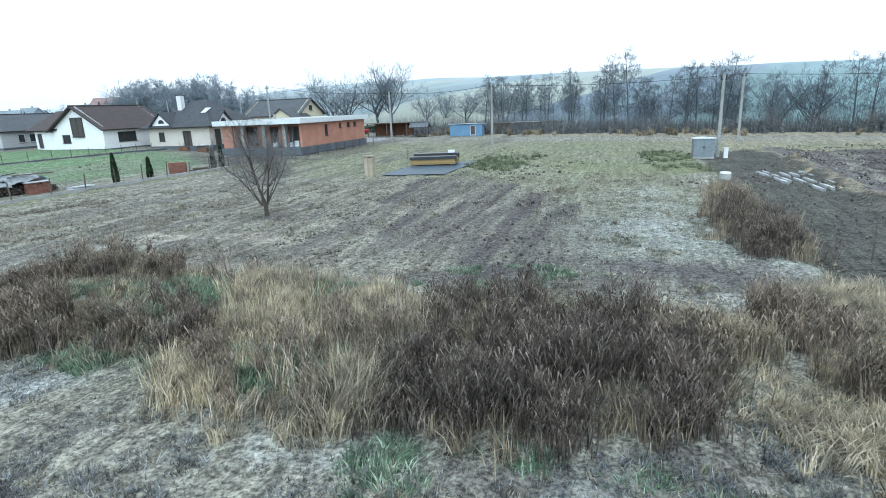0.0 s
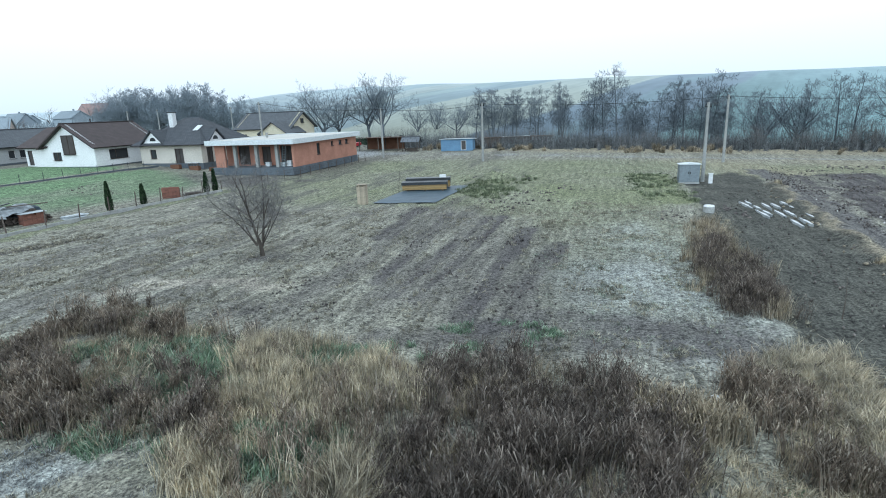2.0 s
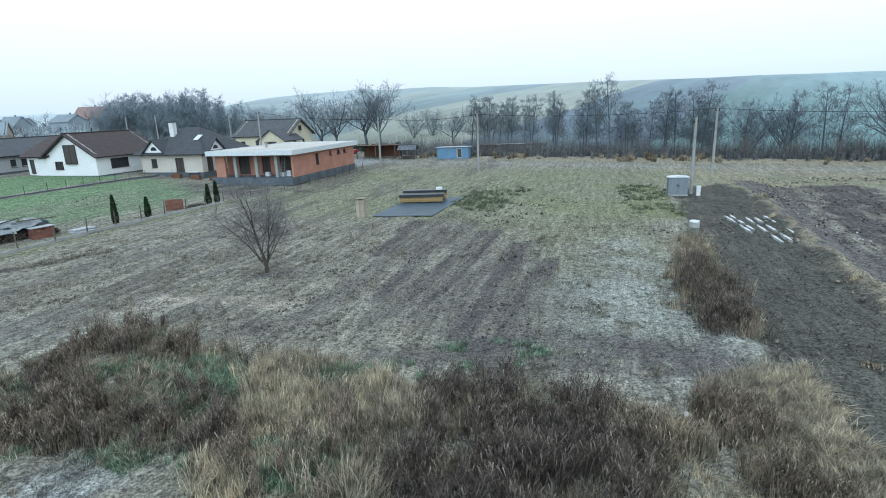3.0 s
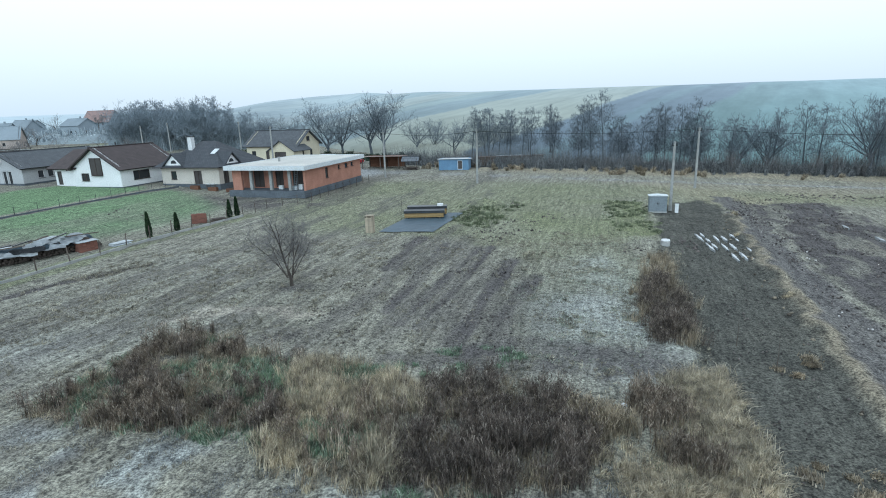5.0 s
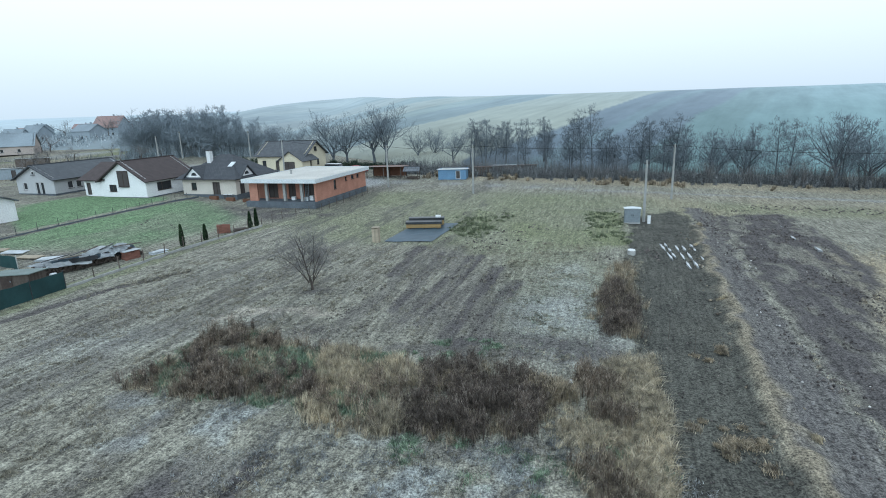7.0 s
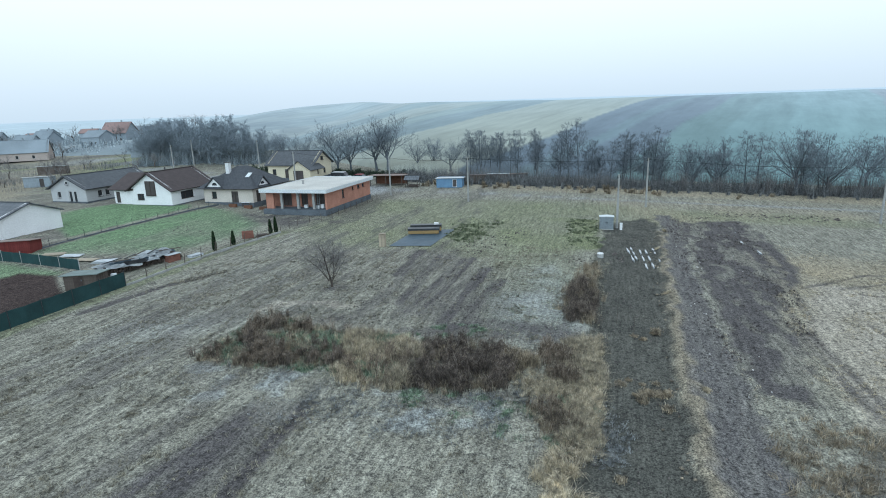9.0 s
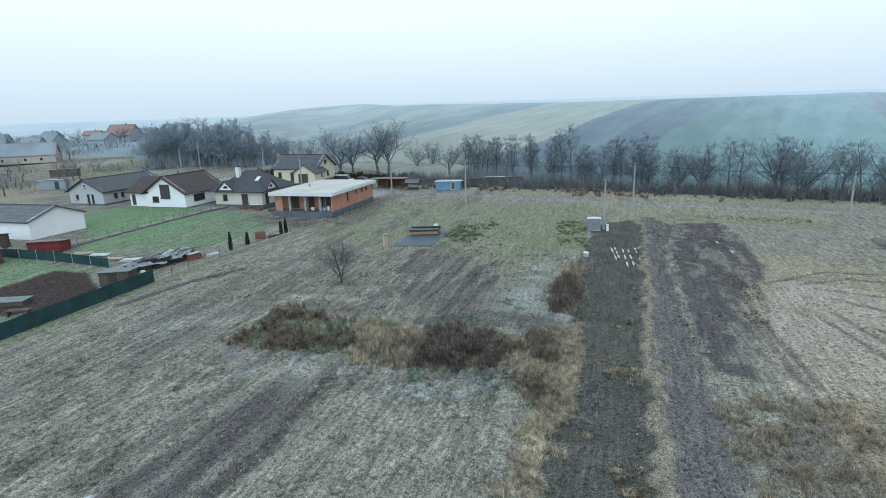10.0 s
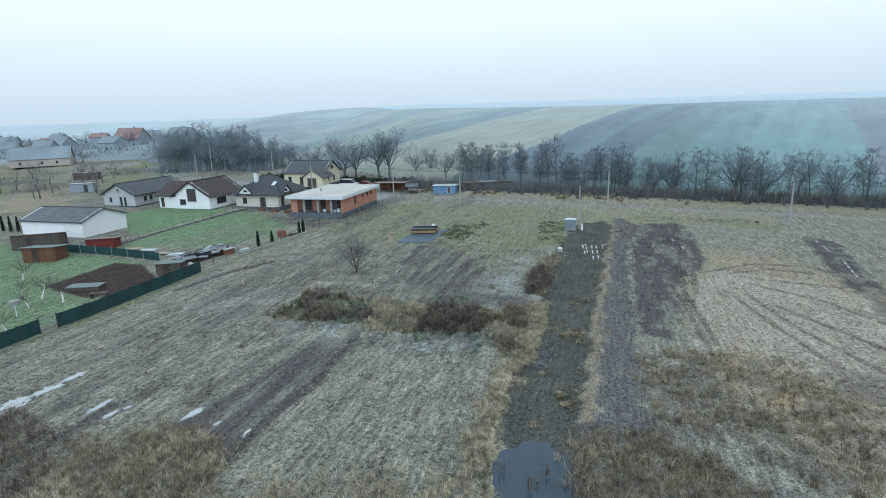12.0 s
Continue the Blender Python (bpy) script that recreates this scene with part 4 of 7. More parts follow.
def cable(a, b, sag, name="power_cable"):
    cu = bpy.data.curves.new(name, "CURVE")
    cu.dimensions, cu.bevel_depth, cu.bevel_resolution = "3D", 0.022, 1
    sp = cu.splines.new("POLY")
    sp.points.add(20)
    for i in range(21):
        t = i / 20
        p = a.lerp(b, t) - Vector((0, 0, sag * 4 * t * (1 - t)))
        sp.points[i].co = (*p, 1)
    cu.materials.append(M_WIRE)
    ob = new(name, cu)
    tagged(ob, "black overhead cable sagging between poles", "cable", "overhead cables")


for a, b in ((WEST, TOPS[0]), (TOPS[0], TOPS[1]), (TOPS[1], TOPS[2]), (TOPS[2], TOPS[3]), (TOPS[3], Vector((88, 33, 7.0)))):
    cable(a, b, 0.5)
cable(SERVICE, TOPS[2], 0.3)


# ---------- on the meadow ----------
def cabinet():
    c = thing("meter_cabinet", plot(22.4, 49.3, -14), "pale grey double-door metal cabinet on the meadow", "cabinet")
    bm = bmesh.new()
    box(bm, 0, 1.75, 0, 0.9, 0.06, 1.66)
    bmesh.ops.bevel(bm, geom=bm.edges, offset=0.015, segments=1)
    part("body", bm, M_STEEL, c)
    for x in (0.03, 0.89):
        bm = bmesh.new()
        box(bm, x, x + 0.83, -0.03, -0.002, 0.12, 1.6)
        d = part("door", bm, M_STEEL, c)
        bm = bmesh.new()
        box(bm, x + (0.74 if x < 0.5 else 0.03), x + (0.8 if x < 0.5 else 0.09), -0.07, -0.03, 0.8, 1.0)
        part("handle", bm, M_DARKSTEEL, d)
    bm = bmesh.new()
    prism(bm, [(-0.08, 1.66), (1.83, 1.66), (1.83, 1.72), (0.87, 1.8), (-0.08, 1.72)], -0.1, 1.0)
    part("roof", bm, M_FASCIA, c)
    bm = bmesh.new()
    box(bm, -0.03, 1.78, -0.03, 0.93, -0.1, 0.06)
    part("base", bm, M_CONC, c)


def marker_tube():
    t = thing("utility_post", plot(25.1, 48.8), "white plastic utility post beside the cabinet", "post")
    bm = bmesh.new()
    box(bm, -0.17, 0.17, -0.12, 0.12, -0.05, 0.8)
    bmesh.ops.bevel(bm, geom=bm.edges, offset=0.03, segments=2)
    part("body", bm, M_PLASTIC, t)
    bm = bmesh.new()
    box(bm, -0.2, 0.2, -0.15, 0.15, 0.8, 0.87)
    bmesh.ops.bevel(bm, geom=bm.edges, offset=0.02, segments=1)
    part("cap", bm, M_PLASTIC, t)


def timber_stack():
    s = thing("timber_stack", plot(-3.1, 48.6, -4, 0.02), "stacks of new sawn timber on bearers under black film", "timber stack")
    for bx in (0.4, 2.0, 3.6):
        bm = bmesh.new()
        box(bm, bx, bx + 0.12, -0.1, 2.6, 0, 0.12)
        part("bearer", bm, M_OLDWOOD, s)
    beam = bmesh.new()
    box(beam, 0, 4.0, 0, 0.19, 0, 0.155)
    bmesh.ops.bevel(beam, geom=beam.edges, offset=0.008, segments=1)
    me = mesh_of("beam", beam, M_TIMBER)
    for row in range(4):
        for k in range(5):
            b = new("beam", me)
            b.parent = s
            b.matrix_basis = pose(random.uniform(-0.04, 0.04), k * 0.2, 0.125 + row * 0.165)
    for row in range(5):
        for k in range(4):
            b = new("beam", me)
            b.parent = s
            b.matrix_basis = pose(random.uniform(0.2, 0.28), 1.6 + k * 0.2, 0.125 + row * 0.165)
    for (y0, y1, z, x0) in ((-0.06, 1.06, 0.79, -0.06), (1.52, 2.46, 0.955, 0.14)):
        bm = bmesh.new()
        box(bm, x0, x0 + 4.15, y0, y1, z, z + 0.03)
        box(bm, x0, x0 + 4.15, y0 - 0.02, y0, z - 0.22, z + 0.03)
        box(bm, x0 + 4.15, x0 + 4.17, y0, y1, z - 0.45, z + 0.03)
        part("film_cover", bm, M_BLACKFILM, s, "black film folded over the stack")
    bm = bmesh.new()
    box(bm, 3.3, 3.9, 1.7, 2.2, 0.985, 1.2)
    bmesh.ops.bevel(bm, geom=bm.edges, offset=0.04, segments=2)
    part("bundle", bm, M_PLASTIC, s)


def ground_tarp():
    gx, gy = np.linspace(0, 5.6, 24), np.linspace(0, 9.0, 36)
    X, Y = np.meshgrid(gx, gy)
    x, y = X.ravel(), Y.ravel()
    wx, wy = -5.2 + x * 0.9 + y * 0.36, 43.3 - x * 0.10 + y * 0.98 - 0.6
    z = lie(wx, wy) + 0.05 + 0.05 * fuzz(x, y, 0.7, 40)
    idx = np.arange(x.size).reshape(len(gy), len(gx))
    f = np.stack([idx[:-1, :-1], idx[:-1, 1:], idx[1:, 1:], idx[1:, :-1]], -1).reshape(-1, 4)
    ob = new("ground_tarpaulin", mesh_np("ground_tarpaulin", np.c_[wx, wy, z], f, M_TARP, True))
    tagged(ob, "blue-grey tarpaulin spread on the grass under the timber", "tarpaulin")


def plank_box():
    c = thing("plank_enclosure", plot(-6.35, 42.6, -10), "upright pale plank enclosure on the grass", "enclosure")
    plank = bmesh.new()
    box(plank, 0, 0.11, 0, 0.03, 0, 1.5)
    me = mesh_of("plank", plank, M_PALEWOOD)
    for k in range(6):
        for m in (pose(k * 0.118, 0, 0), pose(k * 0.118, 0.61, 0)):
            p = new("plank", me)
            p.parent = c
            p.matrix_basis = m @ Matrix.Diagonal((1, 1, random.uniform(0.94, 1.04), 1))
    for k in range(5):
        for x in (0.0, 0.71):
            p = new("plank", me)
            p.parent = c
            p.matrix_basis = pose(x, 0.04 + k * 0.118, 0, 0, 0, 90)
    bm = bmesh.new()
    box(bm, -0.03, 0.75, -0.03, 0.7, 1.57, 1.6)
    part("lid", bm, M_PALEWOOD, c)


cabinet()
marker_tube()
timber_stack()
ground_tarp()
plank_box()


# ---------- trees ----------
def limb(out, p, d, length, r, level, spec, rng):
    """Grow one limb as a bent tapered tube and its side shoots; out[0] wood, out[1] fine crown."""
    segs = (6, 4, 3, 1, 1)[level]
    last = level + 1 >= spec["levels"]
    sides = 2 if last else (7, 5, 4, 3, 3)[level]
    bend, droop = spec["bend"][level], spec["rise"][level]
    pts, dirs, d = [p], [], d.normalized()
    for i in range(segs):
        d = (d + Vector((rng.gauss(0, bend), rng.gauss(0, bend), rng.gauss(0, bend) + droop))).normalized()
        dirs.append(d)
        p = p + d * (length / segs)
        pts.append(p)
    verts, faces = out[0 if level <= spec["wood"] else 1]
    base = len(verts)
    tip = spec["taper"][level]
    for i, q in enumerate(pts):
        ax = dirs[min(i, segs - 1)].to_track_quat("Z", "Y").to_matrix()
        rr = r * (1 - (1 - tip) * i / segs)
        for k in range(sides):
            a = 6.28319 * k / sides
            verts.append(q + ax @ Vector((rr * math.cos(a), rr * math.sin(a), 0)))
    for i in range(segs):
        for k in range(1 if last else sides):
            a, b = base + i * sides + k, base + i * sides + (k + 1) % sides
            faces.append((a, b, b + sides, a + sides))
    if level + 1 >= spec["levels"]:
        return
    cnt, start = spec["count"][level], spec["start"][level]
    for j in range(cnt):
        f = start + (1 - start) * ((j + rng.random()) / cnt)
        i = min(int(f * segs), segs - 1)
        q = pts[i].lerp(pts[i + 1], f * segs - i)
        az = j * 2.4 + rng.random() * 1.2
        open_a = radians(spec["angle"][level] * (0.75 + 0.5 * rng.random()))
        ax = dirs[i].to_track_quat("Z", "Y").to_matrix()
        nd = ax @ Vector((math.sin(open_a) * math.cos(az), math.sin(open_a) * math.sin(az), math.cos(open_a)))
        shape = spec["profile"](f) if level == 0 else 1.0 - 0.45 * f
        nl = length * spec["ratio"][level] * shape * (0.7 + 0.6 * rng.random())
        limb(out, q, nd, nl, max(r * (1 - (1 - tip) * f) * spec["thin"][level], spec["least"]), level + 1, spec, rng)


ALDER = dict(levels=4, wood=0, bend=(0.04, 0.12, 0.2, 0.25), rise=(0.02, 0.03, 0.02, 0.0), taper=(0.15, 0.25, 0.4, 0.5), count=(34, 10, 11), start=(0.26, 0.15, 0.12), angle=(66, 52, 52), ratio=(0.27, 0.5, 0.55), thin=(0.34, 0.5, 0.6), least=0.016, profile=lambda f: 1.25 - 0.8 * f)
SPREAD = dict(levels=5, wood=1, bend=(0.06, 0.12, 0.16, 0.2, 0.25), rise=(0.02, 0.05, 0.04, 0.03, 0.0), taper=(0.5, 0.3, 0.35, 0.45, 0.5), count=(9, 9, 8, 7), start=(0.45, 0.2, 0.2, 0.15), angle=(46, 48, 48, 50), ratio=(1.75, 0.6, 0.52, 0.5), thin=(0.55, 0.5, 0.55, 0.6), least=0.014, profile=lambda f: 1.1 - 0.3 * f)
LONE = dict(levels=5, wood=1, bend=(0.08, 0.12, 0.14, 0.18, 0.22), rise=(0.0, 0.03, 0.03, 0.03, 0.02), taper=(0.3, 0.3, 0.4, 0.45, 0.5), count=(12, 7, 6, 5), start=(0.25, 0.2, 0.15, 0.1), angle=(52, 48, 46, 48), ratio=(0.44, 0.5, 0.5, 0.5), thin=(0.38, 0.5, 0.55, 0.6), least=0.004, profile=lambda f: 1.3 - 0.7 * f)
SHRUB = dict(levels=4, wood=0, bend=(0.1, 0.14, 0.2, 0.25), rise=(0.03, 0.06, 0.04, 0.0), taper=(0.3, 0.3, 0.4, 0.5), count=(6, 5, 4), start=(0.12, 0.2, 0.15), angle=(42, 40, 45), ratio=(0.62, 0.55, 0.5), thin=(0.5, 0.55, 0.6), least=0.008, profile=lambda f: 1.2 - 0.5 * f)


def tree(name, m, seed, spec, stems, bark, label, category="tree", group="", twig=None, tall=0.0):
    """stems: (dx, dy, lean x, lean y, length, radius, height of the foot if raised) each."""
    rng = random.Random(seed)
    out = (([], []), ([], []))
    for dx, dy, lx, ly, ln, r, *up in stems:
        limb(out, Vector((dx, dy, up[0] if up else -0.1)), Vector((lx, ly, 1)), ln, r, 0, spec, rng)
    if tall:
        k = tall / max(q.z for v, f in out for q in v)
        out = tuple(([q * k for q in v], f) for v, f in out)
    t = thing(name, m, label, category, group)
    for nm, (v, f) in zip(("trunk", "crown"), out):
        if f:
            ob = new(nm, mesh_np(nm, np.array([tuple(q) for q in v]), np.array(f), bark if nm == "trunk" else (twig or bark), True))
            ob.parent = t
    return t


# grey twigs lightened and blued to stand in for mist
M_TWIG = mottled("mist_tinted_grey_twigs", (0.185, 0.222, 0.252), 0.8, 1.2, 6, 0.5, 0.95)
M_TWIG_BROWN = mottled("fine_brown_twigs", (0.19, 0.185, 0.185), 0.8, 1.2, 6, 0.5, 0.95)


# copse bark and twigs paled towards blue-grey in place of mist
M_COPSEBARK = mottled("mist_tinted_bark", (0.20, 0.245, 0.28), 0.8, 1.2, 6, 0.5, 0.95)
M_COPSETWIG = mottled("mist_tinted_twigs", (0.27, 0.325, 0.365), 0.8, 1.2, 6, 0.5, 0.95)


def at(x, y, turn=0.0, dz=0.0):
    return pose(x, y, ground_z(x, y) + dz, 0, 0, turn)


def brook_z(x, y):
    s = (x * 0.43 + y * 0.903) - (45 * 0.43 + 88 * 0.903)
    return -1.2 * float(sstep(-6, 0, s) * sstep(14, 4, s))


# the lone fruit tree on the meadow: two stems from one foot
tree("fruit_tree", at(-9.3, 27.6), 5, LONE, [(0, 0, 0.05, 0.0, 4.1, 0.075), (-0.12, 0.0, -0.16, 0.05, 3.9, 0.065), (0.04, 0.0, 0.36, 0.10, 3.3, 0.036, 0.55), (-0.26, 0.05, -0.42, -0.08, 3.3, 0.034, 0.5), (0.03, 0.0, 0.18, -0.42, 3.1, 0.032, 0.5), (-0.24, 0.04, -0.06, 0.45, 3.1, 0.032, 0.5), (0.04, 0, 0.75, -0.1, 2.7, 0.03, 0.6), (-0.27, 0.05, -0.8, 0.2, 2.6, 0.03, 0.6), (0.05, 0, 0.55, 0.35, 2.7, 0.03, 0.7)], M_BARK, "bare spreading fruit tree forking low on the meadow", twig=M_TWIG_BROWN, tall=5.5)

# alders along the brook: four grown, then repeated
ALDERS = []
rowpts = [(31.8, 95.0, 13.2, 0), (28.6, 98.8, 11.0, 1), (30.2, 97.6, 12.0, 2), (25.0, 108.0, 10.4, 3), (21.0, 111.5, 9.8, 0), (40.2, 92.4, 10.4, 1), (41.6, 91.2, 11.0, 2), (45.0, 89.0, 11.6, 0), (43.8, 90.4, 10.6, 3), (38.0, 93.6, 9.6, 2),
          (16.8, 113.0, 9.6, 1), (12.4, 114.5, 9.8, 3), (8.8, 117.5, 10.0, 0), (9.8, 116.4, 9.4, 2), (55.5, 82.5, 9.8, 3), (59.5, 80.5, 10.8, 2), (61.0, 79.5, 10.4, 0), (66.4, 75.0, 10.6, 1), (74.0, 71.0, 9.6, 2), (77.5, 69.0, 10.0, 0), (86.0, 64.5, 10.5, 3), (90.0, 62.0, 11.0, 1), (98.0, 58.0, 10.0, 2), (13.0, 121.0, 9.6, 1), (17.0, 119.5, 9.0, 2), (21.5, 117.0, 9.4, 0), (26.0, 114.0, 9.0, 3), (36.0, 98.5, 9.0, 1), (47.5, 90.5, 9.6, 2), (70.5, 74.5, 10.2, 3), (82.5, 70.0, 9.4, 0), (14.6, 115.6, 8.6, 0), (19.0, 110.0, 8.2, 2), (50.5, 86.0, 8.6, 1), (34.8, 95.4, 8.8, 3)]
for i, (x, y, hgt, v) in enumerate(rowpts):
    m = at(x, y, i * 77.0, brook_z(x, y) - 0.05)
    if len(ALDERS) < 4 and v == len(ALDERS):
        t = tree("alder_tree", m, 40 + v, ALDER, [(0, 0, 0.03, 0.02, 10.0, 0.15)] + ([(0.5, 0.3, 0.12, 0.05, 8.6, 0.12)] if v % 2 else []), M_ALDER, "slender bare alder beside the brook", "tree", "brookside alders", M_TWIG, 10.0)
        ALDERS.append(t)
    else:
        t = copy_thing(ALDERS[v % len(ALDERS)], m)
    t.scale = (hgt / 8.7,) * 3

# broad bare trees behind the houses and along the brook
BROAD = []
broadpts = [(-26.0, 129.0, 13.0), (-22.5, 131.5, 12.0), (-12.0, 128.5, 13.4), (-15.5, 132.0, 12.5), (-4.0, 131.0, 8.0), (0.5, 134.0, 7.5), (56.0, 84.5, 9.4), (52.5, 87.0, 9.0), (64.5, 73.0, 10.2), (70.0, 73.0, 9.0), (81.0, 66.5, 9.5), (-36.0, 134, 9.5), (-42.0, 139, 9.5), (84.0, 82.0, 9.0), (48.0, 92.0, 8.0), (5.0, 120.0, 8.0)]
for i, (x, y, hgt) in enumerate(broadpts):
    m = at(x, y, i * 61.0, brook_z(x, y) - 0.05)
    if len(BROAD) < 3:
        t = tree("bare_tree", m, 60 + i, SPREAD, [(0, 0, 0.03, 0.03, 3.6, 0.27)], M_ALDER, "broad bare deciduous tree with mist painted into its twigs", "tree", "broad bare trees", M_TWIG, 10.0)
        BROAD.append(t)
    else:
        t = copy_thing(BROAD[i % 3], m)
    t.scale = (hgt / 8.4,) * 3

# the dark copse beyond the white house, mist painted into bark and twigs
rng = random.Random(9)
COPSE = []
for i in range(48):
    f = (i % 24) / 23
    x, y = -98 + 44 * f + rng.uniform(-2, 2), 172 - 12 * f + rng.uniform(-6, 8)
    m = at(x, y, i * 50.0)
    if len(COPSE) < 4:
        broad = len(COPSE) % 2
        t = tree("copse_tree", m, 70 + i, dict(SPREAD, least=0.02) if broad else dict(ALDER, least=0.022), [(0, 0, 0.03, 0.03, 3.6 if broad else 10.0, 0.27 if broad else 0.15)], M_COPSEBARK, "bare tree crowded in a copse, mist painted into its bark", "tree", "copse trees", M_COPSETWIG, 10.0)
        COPSE.append(t)
    else:
        t = copy_thing(COPSE[i % 4], m)
    t.scale = (rng.uniform(1.25, 1.6) if f < 0.8 else rng.uniform(1.0, 1.25),) * 3

# brushwood along the brook
SHRUBS = []
rng = random.Random(12)
for i in range(64):
    f = i / 63
    x = -8 + 112 * f + rng.uniform(-2, 2)
    y = 107.5 - 0.475 * (x + 8) + rng.uniform(-2, 5)
    m = at(x, y, rng.uniform(0, 360), brook_z(x, y) - 0.1)
    if len(SHRUBS) < 4:
        k = [(rng.uniform(-0.5, 0.5), rng.uniform(-0.5, 0.5), rng.uniform(-0.4, 0.4), rng.uniform(-0.4, 0.4), rng.uniform(1.6, 2.6), 0.035) for _ in range(5)]
        t = tree("brushwood_shrub", m, 80 + i, SHRUB, k, M_WILLOW, "tangled bare brushwood shrub on the brook bank", "shrub", "brookside shrubs", M_TWIG_BROWN, 3.0)
        SHRUBS.append(t)
    else:
        t = copy_thing(SHRUBS[i % 4], m)
    s = rng.uniform(0.7, 1.35) * (1.25 if x > 45 else 0.85)
    t.scale = (s * 1.15, s * 1.15, s)


def thicket(name, poly, n, seed, hgt, width, mat, label, spread=1.0, k=20, on_hill=False):
    """Fine upright twigs in clumps, as one mesh."""
    rng = np.random.RandomState(seed)
    p = np.array(poly)
    cx, cy = rng.uniform(p[:, 0].min(), p[:, 0].max(), n * 4), rng.uniform(p[:, 1].min(), p[:, 1].max(), n * 4)
    ok = area(cx, cy, poly, 0.5) > 0.5
    cx, cy = cx[ok][:n], cy[ok][:n]
    n = len(cx)
    x, y = np.repeat(cx, k) + rng.normal(0, spread, n * k), np.repeat(cy, k) + rng.normal(0, spread, n * k)
    z = np.maximum(hill_z(x, y), lie(x, y)) - 0.3 if on_hill else lie(x, y) - 1.2 * 0.6
    h = np.repeat(rng.uniform(hgt[0], hgt[1], n), k) * rng.uniform(0.45, 1.1, n * k)
    a = rng.uniform(0, 6.283, n * k)
    w = np.stack([np.cos(a), np.sin(a), 0 * a], -1) * (width * rng.uniform(0.5, 1.5, n * k))[:, None]
    foot = np.stack([x, y, z], -1)
    tip = foot + np.stack([rng.normal(0, 0.18, n * k) * h, rng.normal(0, 0.18, n * k) * h, h], -1)
    V = np.stack([foot - w, foot + w, tip], 1).reshape(-1, 3)
    ob = new(name, mesh_np(name, V, (np.arange(n * k) * 3)[:, None] + np.array([[0, 1, 2]]), mat))
    return tagged(ob, label, "brushwood", kind="stuff")


# the undergrowth carries the same painted mist in its tones
M_COPSE = islands("mist_tinted_copse_twigs", [(0, (0.19, 0.235, 0.265)), (1, (0.29, 0.345, 0.385))])
# thicket tones lifted and blued likewise, as painted mist
M_THICKET = islands("mist_tinted_thicket", [(0, (0.085, 0.095, 0.102)), (1, (0.205, 0.222, 0.235))])
thicket("brook_thicket", [(-12, 108), (30, 88), (60, 74), (108, 51), (112, 58), (64, 82), (34, 98), (-6, 116)], 1500, 90, (1.6, 5.2), 0.03, M_THICKET, "tangled bare twigs between the brookside trees", 0.9, 26)
thicket("copse_undergrowth", [(-100, 164), (-56, 154), (-50, 164), (-62, 172), (-98, 184)], 420, 91, (2.5, 7.0), 0.06, M_COPSE, "dense twigs of the copse, greyed by painted mist", 1.4, 26)


# ---------- standing weeds and grass ----------
def scatter(poly, n, seed, keep=None, soft=1.0):
    """Points over a plot, thinned by keep."""
    rng = np.random.RandomState(seed)
    p = np.array(poly)
    x = rng.uniform(p[:, 0].min() - soft, p[:, 0].max() + soft, n * 3)
    y = rng.uniform(p[:, 1].min() - soft, p[:, 1].max() + soft, n * 3)
    w = area(x, y, poly, soft)
    if keep is not None:
        w = w * keep(x, y)
    ok = rng.rand(n * 3) < w
    return x[ok][:n], y[ok][:n]


def tufts(poly, n, seed, keep, soft, size, reach):
    """Points gathered in tufts, and the number of the tuft of each."""
    cx, cy = scatter(poly, max(4, n // size), seed + 500, keep, soft)
    rng = np.random.RandomState(seed)
    i = rng.randint(0, len(cx), n)
    r = (reach * (0.5 + rng.rand(len(cx))))[i]
    return cx[i] + rng.normal(0, 1, n) * r, cy[i] + rng.normal(0, 1, n) * r, i


